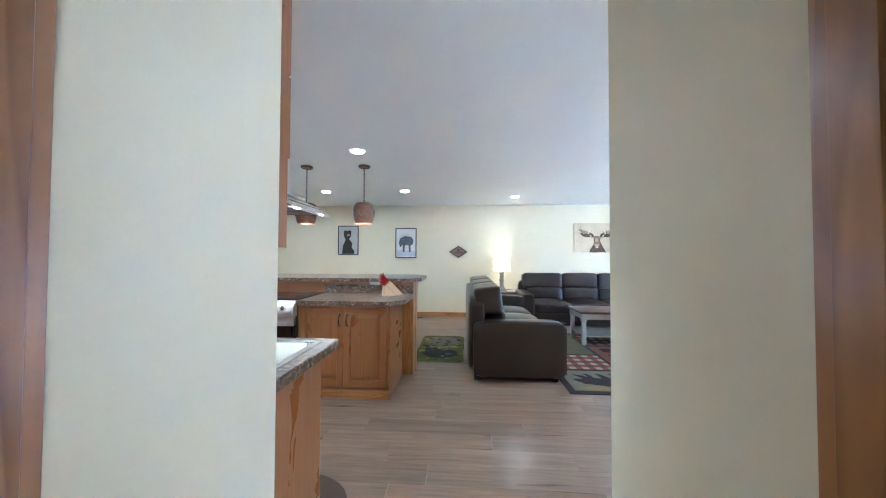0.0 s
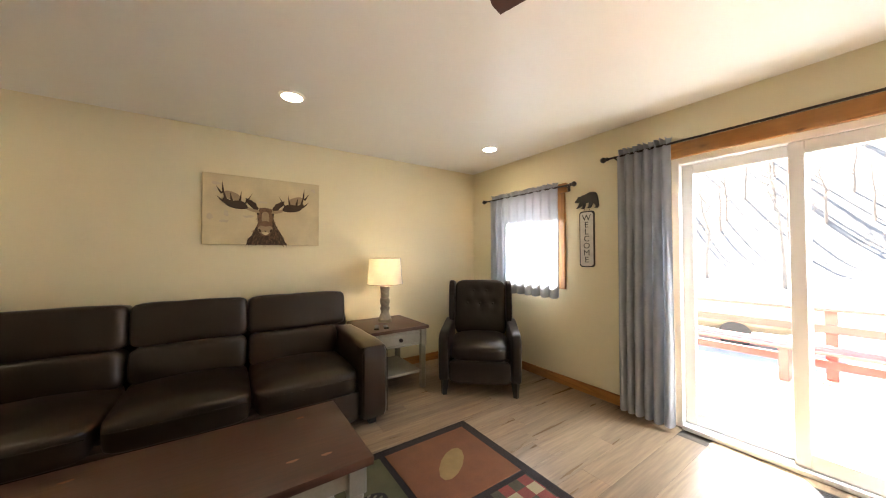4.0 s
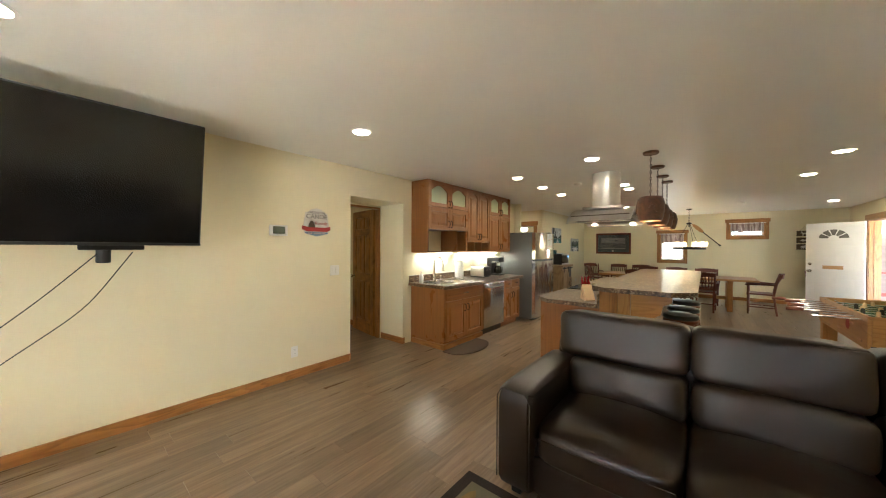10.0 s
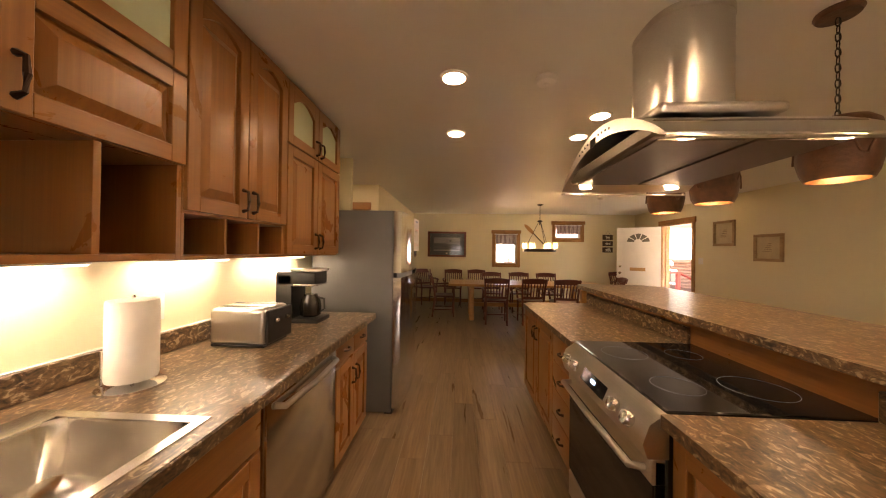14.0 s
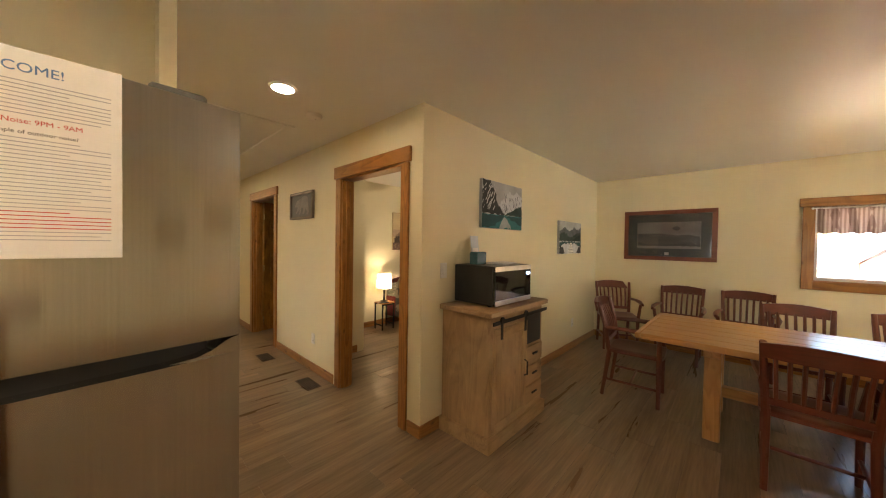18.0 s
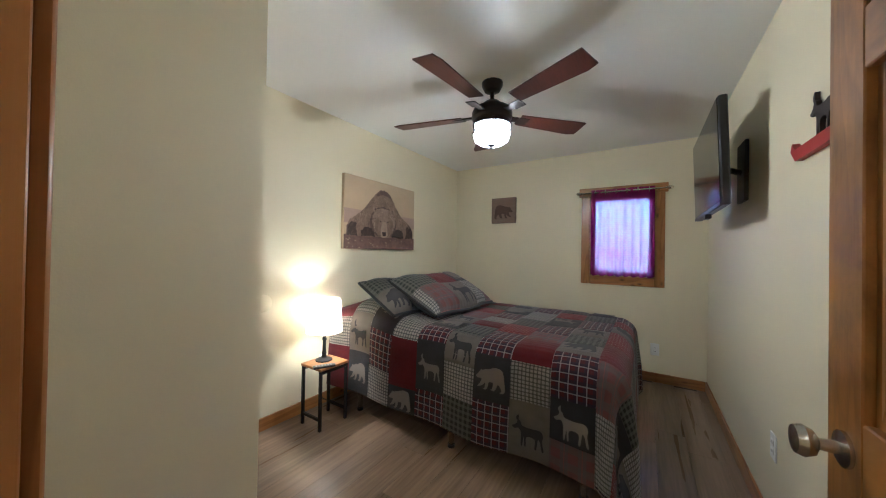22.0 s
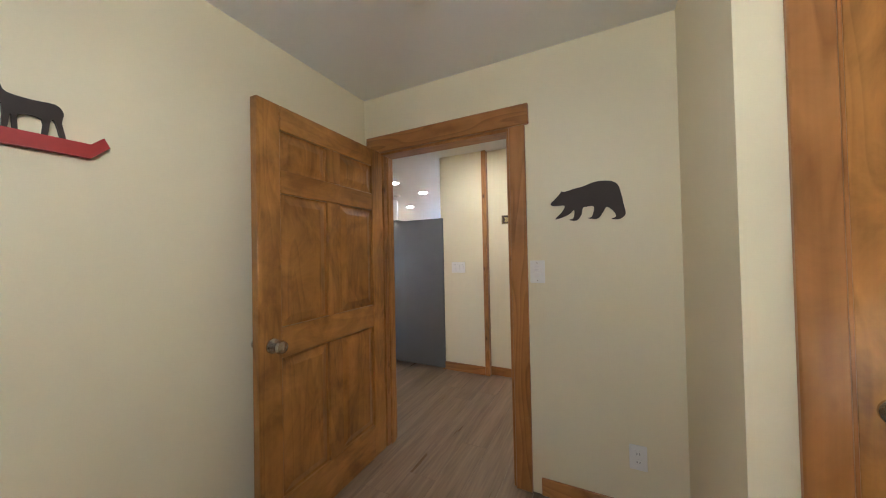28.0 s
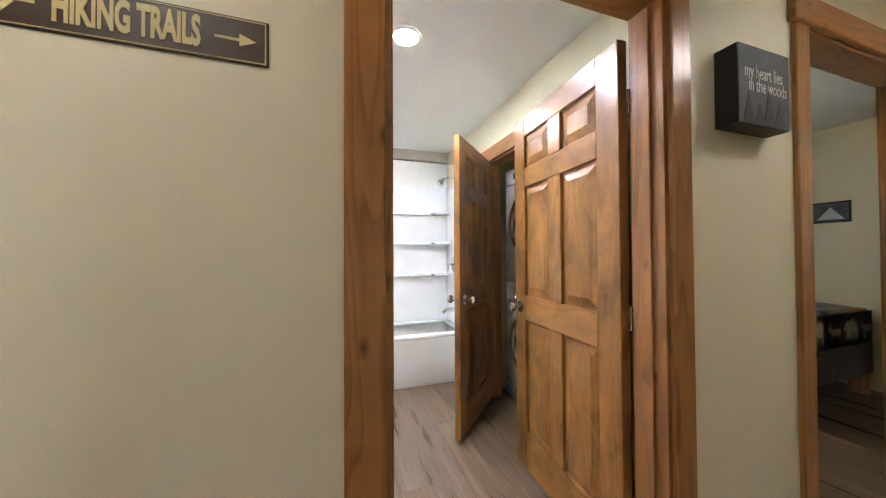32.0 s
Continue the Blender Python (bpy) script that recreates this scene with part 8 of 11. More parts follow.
for s in (-1, 1):
    part("grease_rail", tube(B(), [(s * 0.49, -HDP + 0.02, 1.765), (s * 0.50, -HDP - 0.0, 1.76), (s * 0.50, HDP, 1.76), (s * 0.49, HDP - 0.02, 1.765)], 0.006, 8), STEEL_X, hd)
bm = box(B(), -0.26, 0.26, -0.24, 0.24, 1.945, 1.985, 0.02, 3)
part("chimney_collar", bm, STEEL_X, hd)
oval_pts = []
for k in range(40):
    a = 2 * math.pi * k / 40
    ca, sa = math.cos(a), math.sin(a)
    oval_pts.append((0.185 * math.copysign(abs(ca) ** 0.7, ca), 0.165 * math.copysign(abs(sa) ** 0.7, sa)))
part("chimney", slab_up(oval_pts, 1.98, H - 0.03), STEEL_X, hd)
part("chimney_flange", slab_up([(x * 1.02, y * 1.02) for x, y in oval_pts], H - 0.03, H), STEEL_X, hd)
part("display", bx(-0.07, -0.01, -HDP - 0.0015, -HDP, 1.905, 1.945), BLACKGLASS, hd)
for k in range(4):
    for s in (1, -1):
        x = 0.02 + 0.035 * k if s > 0 else -0.10 - 0.035 * k
        z = 1.775 + 0.168 * math.sin(math.pi * (x + HWD) / (2 * HWD)) ** 0.85
        bm = B()
        lathe(bm, [(0.006, 0), (0.006, 0.003)], 10, pose(x, -HDP, z, 90, 0, 0))
        part("button", bm, BLACKPL, hd)


def pendant(x, y, rz):
    p = thing("pendant_light", "brown carved pottery pendant lamp on a chain, lit", "pendant light", x, y, H, rz, group="pendant lights over the bar")
    bm = B()
    lathe(bm, [(0.070, 0), (0.074, -0.012), (0.066, -0.026), (0.010, -0.028)], 24)
    part("canopy", bm, POTTERY, p)
    z, k = -0.030, 0
    while z > -0.485:
        m = pose(0, 0, z - 0.017, 0, 0, 90 * (k % 2))
        bm = B()
        tube(bm, [m @ Vector((0.0085 * math.cos(a), 0, 0.020 * math.sin(a))) for a in [2 * math.pi * i / 12 for i in range(13)]], 0.0024, 5)
        part("chain_link", bm, BRONZE, p)
        z -= 0.033
        k += 1
    part("cord", cyl(B(), (0.004, 0, -0.03), (0.004, 0, -0.46), 0.002, n=6), BLACKPL, p)
    bm = B()
    prof_o = [(0.045, -0.462), (0.09, -0.468), (0.112, -0.49), (0.126, -0.54), (0.126, -0.62), (0.112, -0.69), (0.098, -0.722)]
    prof_i = [(0.092, -0.722), (0.105, -0.69), (0.118, -0.62), (0.118, -0.54), (0.104, -0.495), (0.08, -0.478), (0.04, -0.472)]
    lathe(bm, prof_o + prof_i, 30)
    for v in bm.verts:
        if math.hypot(v.co.x, v.co.y) > 0.1:
            v.co += Vector((v.co.x, v.co.y, 0)).normalized() * 0.004 * noise.noise(v.co * 22 + Vector((x, 0, 0)))
    sh = part("pottery_shade", bm, POTTERY, p, "brown carved clay shade")
    for q in range(3):
        bm = B()
        a0 = 2.1 * q
        tube(bm, [(0.127 * math.cos(a0 + 0.16 * i), 0.127 * math.sin(a0 + 0.16 * i), -0.60 + 0.045 * math.sin(1.3 * i)) for i in range(7)], 0.005, 6)
        part("carved_branch", bm, POTTERY, sh)
    part("lamp_holder", cyl(B(), (0, 0, -0.475), (0, 0, -0.53), 0.02, n=12), BLACKPL, p)
    bm = B()
    lathe(bm, [(0.012, -0.53), (0.026, -0.56), (0.028, -0.585), (0.016, -0.61), (0.002, -0.614)], 14)
    part("bulb", bm, BULB, p)
    lamp_point("pendant_lamp", (x, y, H - 0.66), PENDANT_W, (1.0, 0.55, 0.2), 0.025)


for k, (x, y) in enumerate(((-0.52, 3.93), (-1.25, 3.92), (-1.90, 3.915), (-2.39, 3.93))):
    pendant(x, y, 70 * k)


def stool(x, y, rz):
    s = thing("bar_stool", "red-brown wooden bar stool with a round black cushion", "bar stool", x, y, 0, rz, group="stools at the bar")
    bm = B()
    lathe(bm, [(0.165, 0.575), (0.172, 0.585), (0.172, 0.61), (0.15, 0.618)], 28)
    part("seat_ring", bm, wood("redoak", "x"), s)
    bm = B()
    lathe(bm, [(0.165, 0.618), (0.175, 0.635), (0.165, 0.665), (0.11, 0.680), (0.003, 0.684)], 28)
    part("cushion", bm, BLACKSEAT, s, "round black vinyl cushion")
    for k in range(4):
        a = math.pi / 4 + k * math.pi / 2
        part("leg", tube(B(), [(0.12 * math.cos(a), 0.12 * math.sin(a), 0.58), (0.20 * math.cos(a), 0.20 * math.sin(a), 0.0)], [0.022, 0.018], 10), wood("redoak", "z"), s)
    for z, r in ((0.20, 0.172), (0.36, 0.150)):
        for k in range(4):
            a, b = math.pi / 4 + k * math.pi / 2, math.pi / 4 + (k + 1) * math.pi / 2
            part("stretcher", tube(B(), [(r * math.cos(a), r * math.sin(a), z), (r * math.cos(b), r * math.sin(b), z)], 0.011, 8), wood("redoak", "x"), s)


for k, x in enumerate((-0.46, -1.22, -1.75, -2.45)):
    stool(x, 4.16, 17 * k)
bm = B()
half = [(-0.42, 0.0), (0.42, 0.0)] + [(0.42 * math.cos(a), 0.12 + 0.24 * math.sin(a)) for a in [math.pi * k / 14 for k in range(15)]]
bm = slab_up([(x, y) for x, y in half], 0.001, 0.013)
one("kitchen_mat", bm, MATBROWN, "brown half-oval cushioned mat in front of the sink", "floor mat", -0.33, 1.63, 0)

# foosball table
fb = thing("foosball_table", "pale wooden foosball table with rods and little players", "foosball table", -1.55, 5.78, 0)
for y in (-0.37, 0.345):
    part("long_side", box(B(), -0.71, 0.71, y, y + 0.025, 0.60, 0.88, 0.004), wood("log", "x"), fb)
for x in (-0.71, 0.685):
    part("end_side", box(B(), x, x + 0.025, -0.345, 0.345, 0.60, 0.88, 0.004), wood("log", "y"), fb)
part("play_field", box(B(), -0.685, 0.685, -0.345, 0.345, 0.74, 0.752), simple("foosball_field", (0.05, 0.16, 0.07), 0.5), fb)
part("underside", box(B(), -0.685, 0.685, -0.345, 0.345, 0.60, 0.615), wood("log", "x"), fb)
for sx in (-1, 1):
    for sy in (-1, 1):
        lg = part("leg", box(B(), sx * 0.64 - 0.055, sx * 0.64 + 0.055, sy * 0.31 - 0.055, sy * 0.31 + 0.055, 0.09, 0.60, 0.01, 2), wood("log", "z"), fb)
        part("leg_foot", box(B(), sx * 0.64 - 0.058, sx * 0.64 + 0.058, sy * 0.31 - 0.058, sy * 0.31 + 0.058, 0.0, 0.09, 0.01), BLACKPL, lg)
rr = random.Random(8)
for k in range(8):
    x = -0.60 + k * 0.171
    s = 1 if k in (0, 1, 3, 5) else -1
    off = rr.uniform(-0.06, 0.06)
    rod = part("rod", cyl(B(), (x, -0.62 + off, 0.835), (x, 0.62 + off, 0.835), 0.008, n=10), CHROME, fb)
    part("rod_grip", cyl(B(), (x, s * -0.62 + off, 0.835), (x, s * -0.74 + off, 0.835), 0.016, 0.018, 12), wood("redoak", "y"), rod)
    for i in range((1, 2, 3, 5, 5, 3, 2, 1)[k]):
        c2 = (1, 2, 3, 5, 5, 3, 2, 1)[k]
        y = (i - (c2 - 1) / 2) * (0.55 / c2) + off * 0.5
        bm = soft(B(), x - 0.012, x + 0.012, y - 0.015, y + 0.015, 0.77, 0.875, 4, 3)
        part("player", bm, wood("beech", "z") if s > 0 else BLACKPL, rod)
for sy in (-1, 1):
    part("score_bar", cyl(B(), (-0.2, sy * 0.36, 0.90), (0.2, sy * 0.36, 0.90), 0.004, n=6), CHROME, fb)
    for k in range(7):
        bm = B()
        prism(bm, oval(0.06, 0.012, 10, -0.55 + 0.18 * k, 0.66 + 0.05 * (k % 3)), 0.002, Matrix.Translation((0, sy * 0.371 + (0.001 if sy > 0 else 0), 0)))
        part("side_marking", bm, wood("honey", "x"), fb)
bm = B()
lathe(bm, [(0.003, 0), (0.05, 0), (0.05, 0.002)], 20, pose(0.25, -0.372, 0.74, 90, 0, 0))
part("round_emblem", bm, SIGNRED, fb)


# ---- dining end ----
def armchair():
    """A slat-back wooden armchair, facing local +y."""
    c = thing("dining_armchair", "dark cherry slat-back wooden armchair", "chair", group="dining armchairs")
    K = "cherry"
    bm = soft(B(), -0.235, 0.235, -0.21, 0.235, 0.425, 0.462, 10, 6)
    for v in bm.verts:
        if v.co.z > 0.44:
            v.co.z -= 0.012 * max(0, 1 - (v.co.x / 0.2) ** 2) * max(0, 1 - (v.co.y / 0.2) ** 2)
    part("seat", bm, wood(K, "x"), c)
    for s in (-1, 1):
        part("front_leg", tube(B(), [(s * 0.205, 0.20, 0.0), (s * 0.205, 0.20, 0.43), (s * 0.235, 0.20, 0.64)], [0.017, 0.022, 0.018], 8), wood(K, "z"), c)
        part("back_post", tube(B(), [(s * 0.20, -0.25, 0.0), (s * 0.20, -0.195, 0.42), (s * 0.215, -0.235, 0.68), (s * 0.225, -0.295, 0.89)], [0.018, 0.022, 0.020, 0.017], 8), wood(K, "z"), c)
        part("armrest", tube(B(), [(s * 0.222, -0.235, 0.655), (s * 0.25, -0.05, 0.665), (s * 0.255, 0.12, 0.66), (s * 0.245, 0.245, 0.645)], [0.016, 0.020, 0.026, 0.018], 8), wood(K, "y"), c)
        part("side_stretcher", tube(B(), [(s * 0.204, -0.235, 0.16), (s * 0.206, 0.20, 0.16)], 0.012, 8), wood(K, "y"), c)
    part("cross_stretcher", tube(B(), [(-0.20, -0.02, 0.16), (0.20, -0.02, 0.16)], 0.012, 8), wood(K, "x"), c)
    bm = B()
    n = 10
    ring = []
    for k in range(n + 1):
        u = k / n
        x, y = -0.235 + 0.47 * u, -0.29 - 0.035 * math.sin(math.pi * u)
        hgt = 0.885 + 0.022 * math.sin(math.pi * u)
        ring.append([bm.verts.new(p) for p in ((x, y, 0.80), (x, y - 0.022, 0.80), (x, y - 0.040, hgt), (x, y - 0.018, hgt))])
    for a, b in zip(ring, ring[1:]):
        for i in range(4):
            bm.faces.new((a[i], a[(i + 1) % 4], b[(i + 1) % 4], b[i]))
    bm.faces.new(ring[0])
    bm.faces.new(list(reversed(ring[-1])))
    bmesh.ops.recalc_face_normals(bm, faces=bm.faces[:])
    part("top_rail", bm, wood(K, "x"), c)
    part("bottom_rail", box(B(), -0.20, 0.20, -0.225, -0.203, 0.50, 0.545, 0.005), wood(K, "x"), c)
    for k in range(7):
        x = -0.162 + 0.054 * k
        bow = 0.02 * math.cos(x * 7)
        part("back_slat", tube(B(), [(x, -0.213, 0.53), (x * 1.03, -0.235 - bow, 0.68), (x * 1.06, -0.295 - bow, 0.82)], [0.011, 0.012, 0.011], 6), wood(K, "z"), c)
    return c


ch = armchair()
ch.matrix_basis = pose(-6.13, 3.05, 0, 0, 0, 88)
for x, y, rz in ((-6.18, 3.74, 92), (-6.08, 4.35, 86), (-7.30, 3.10, -90), (-7.34, 3.76, -92), (-7.28, 4.42, -88), (-6.72, 2.00, 4), (-6.50, 5.34, 174), (-8.22, 1.45, -62), (-8.22, 2.16, -90), (-8.22, 2.78, -92), (-8.2, 6.55, -90)):
    copy_thing(ch, pose(x, y, 0, 0, 0, rz))

dt = thing("dining_table", "long honey-coloured plank trestle dining table", "dining table", -6.62, 3.70, 0)
for k in range(6):
    x0 = -0.53 + k * 0.1767
    part("top_plank", box(B(), x0 + 0.001, x0 + 0.1757, -1.55, 1.55, 0.705, 0.75, 0.004), wood("honey", "y"), dt)
for y in (-1.12, 1.12):
    for x in (-0.30, 0.30):
        part("leg", box(B(), x - 0.055, x + 0.055, y - 0.05, y + 0.05, 0.0, 0.64, 0.008), wood("honey", "z"), dt)
    part("trestle_head", box(B(), -0.45, 0.45, y - 0.05, y + 0.05, 0.64, 0.705, 0.006), wood("honey", "x"), dt)
    part("trestle_tie", box(B(), -0.245, 0.245, y - 0.03, y + 0.03, 0.22, 0.33, 0.006), wood("redoak", "x"), dt)
part("long_stretcher", box(B(), -0.035, 0.035, -1.09, 1.09, 0.235, 0.315, 0.006), wood("honey", "y"), dt)
for s in (-1, 1):
    part("bread_board_end", box(B(), -0.53, 0.53, s * 1.57 - 0.018, s * 1.57 + 0.018, 0.706, 0.749, 0.005), wood("honey", "x"), dt)

chl = thing("chandelier", "dark wooden ring chandelier with lit glass jars", "chandelier", -6.79, 4.06, 0)
bm = B()
lathe(bm, [(0.065, H), (0.065, H - 0.012), (0.03, H - 0.03), (0.008, H - 0.034)], 20)
part("ceiling_canopy", bm, BRONZE, chl)
z, k = H - 0.036, 0
while z > 2.10:
    m = pose(0, 0, z - 0.018, 0, 0, 90 * (k % 2))
    bm = B()
    tube(bm, [m @ Vector((0.010 * math.cos(a), 0, 0.021 * math.sin(a))) for a in [2 * math.pi * i / 12 for i in range(13)]], 0.0026, 5)
    part("chain_link", bm, BRONZE, chl)
    z -= 0.035
    k += 1
bm = B()
lathe(bm, [(0.012, 2.10), (0.05, 2.085), (0.055, 2.06), (0.012, 2.045), (0.012, 1.99)], 20)
part("hub", bm, BRONZE, chl)
bm = B()
lathe(bm, [(0.30, 1.41), (0.345, 1.41), (0.345, 1.47), (0.30, 1.47), (0.30, 1.41)], 40, None, False)
part("ring", bm, BRONZE, chl)
for k in range(6):
    a = 2 * math.pi * k / 6 + 0.35
    x, y = 0.322 * math.cos(a), 0.322 * math.sin(a)
    if k % 2 == 0:
        part("hanger_rod", tube(B(), [(0.03 * math.cos(a), 0.03 * math.sin(a), 2.05), (0.31 * math.cos(a), 0.31 * math.sin(a), 1.47)], 0.005, 6), BRONZE, chl)
    bm = B()
    lathe(bm, [(0.045, 1.472), (0.048, 1.480), (0.02, 1.486)], 18, Matrix.Translation((x, y, 0)))
    part("jar_holder", bm, BRONZE, chl)
    bm = B()
    lathe(bm, [(0.042, 1.487), (0.046, 1.495), (0.046, 1.60), (0.042, 1.60), (0.042, 1.495)], 20, Matrix.Translation((x, y, 0)), False)
    part("glass_jar", bm, MILK, chl, "glowing seeded glass jar")
    bm = B()
    lathe(bm, [(0.010, 1.488), (0.016, 1.52), (0.016, 1.555), (0.003, 1.575)], 12, Matrix.Translation((x, y, 0)))
    part("bulb", bm, BULB, chl)
lamp_point("chandelier_lamp", (-6.79, 4.06, 1.56), CHANDELIER_W * 6, WARM, 0.18)

# pictures and signs at the dining end
DMAT = simple("slate_mount", (0.10, 0.115, 0.125), 0.5, var=0.05)
MIST = simple("misty_lake_print", (0.33, 0.32, 0.33), 0.5, var=0.3, scale=2.5, stretch=(0.6, 1, 3))
FOG = simple("dark_fog_print", (0.14, 0.14, 0.15), 0.5, var=0.5, scale=5, stretch=(0.6, 1, 3))
dp_ = framed("framed_picture", "wide cherry-framed picture of a misty lake behind glass", XWD, 1.97, 1.59, 1.06, 0.70, W_, wood("redoak", "x"), MIST, 0.11, 0.03, 0.055, board=DMAT)
shape(dp_, "far_shore", furry([(-0.36, -0.15), (0.36, -0.15), (0.36, -0.02), (0.22, 0.01), (0.10, 0.0), (-0.12, 0.03), (-0.36, 0.02)], 0.006, 0.02, 8), FOG)
shape(dp_, "lone_tree", furry(oval(0.045, 0.03, 12, 0.10, 0.095), 0.006, 0.012, 4), FOG, -0.0125)
shape(dp_, "paper_tag", [(-0.03, -0.275), (0.02, -0.275), (0.02, -0.235), (-0.03, -0.235)], PAPER, -0.0128)
gl = part("cover_glass", bx(-0.47, 0.47, -0.016, -0.013, -0.29, 0.29), BLACKGLASS, dp_)
gl.data.materials[0] = pane_glass("picture_glass")
for y0, y1, z0, z1, n in ((3.32, 3.87, 1.60, 1.895, 5), (4.94, 5.58, 1.90, 2.15, 6)):
    curtain("valance", "grey checked cotton valance across the window top", XWD + 0.01, y0, y1, z0, z1, n, 0.012, VALANCE, 0.0)
    curtain_rod(XWD + 0.012, y0 - 0.02, y1 + 0.02, z1 - 0.015, XWD - 0.02, "slim white tension rod for the valance", WHITEMET, 0.008)
oar = thing("decor_oar", "brown wooden decorative oar hung on a slant", "wall decoration", XWD + 0.002, 4.40, 1.84, W_)
om = pose(0, -0.012, 0, 0, 135.5, 0)
bm = B()
prism(bm, [(0.0, 0), (0.036, 0.05), (0.052, 0.18), (0.046, 0.30), (0.016, 0.36), (-0.016, 0.36), (-0.046, 0.30), (-0.052, 0.18), (-0.036, 0.05)], 0.012, om @ Matrix.Translation((0, 0.006, -0.45)) @ Matrix.Rotation(0, 4, "X"))
part("blade", bm, wood("honey", "z"), oar)
part("shaft", cyl(B(), om @ Vector((0, 0, -0.10)), om @ Vector((0, 0, 0.40)), 0.014, n=10), wood("walnut", "z"), oar)
part("grip", cyl(B(), om @ Vector((0, 0, 0.40)), om @ Vector((0, 0, 0.46)), 0.022, n=10), SIGNBLACK, oar)
tri_s = thing("hanging_plaques", "three brown wooden plaques with pale animal cut-outs on a cord", "wall sign", XWD, 6.31, 1.66, W_)
for k, (z, pts) in enumerate(((0.17, scaled(DEER, 0.13, 0.12)), (0.0, [(-0.07 + 0.065, 0.05), (0.04, 0.08), (0.10, 0.06), (0.14, 0.085), (0.135, 0.02), (0.10, 0.04), (0.04, 0.02)]), (-0.17, scaled(BEAR, 0.15, 0.10)))):
    pb = part("plaque", box(B(), -0.135, 0.135, -0.016, -0.002, z - 0.07, z + 0.07, 0.003), SIGNBROWN, tri_s)
    bm = B()
    prism(bm, [(x - 0.07, zz + z - 0.055) for x, zz in pts], 0.0015, Matrix.Translation((0, -0.0162, 0)))
    part("pale_cutout", bm, SIGNWHITE, pb)
part("cord", tube(B(), [(-0.07, -0.008, 0.24), (0, -0.004, 0.34), (0.07, -0.008, 0.24)], 0.003, 6), TWIG, tri_s)


ROCKD = simple("dark_cliff_print", (0.035, 0.038, 0.042), 0.7, var=0.6, scale=18)
LAKED = simple("deep_teal_print", (0.012, 0.075, 0.085), 0.6, var=0.4, scale=12)
CLOUD = simple("cloud_print", (0.42, 0.44, 0.46), 0.7, var=0.35, scale=6)


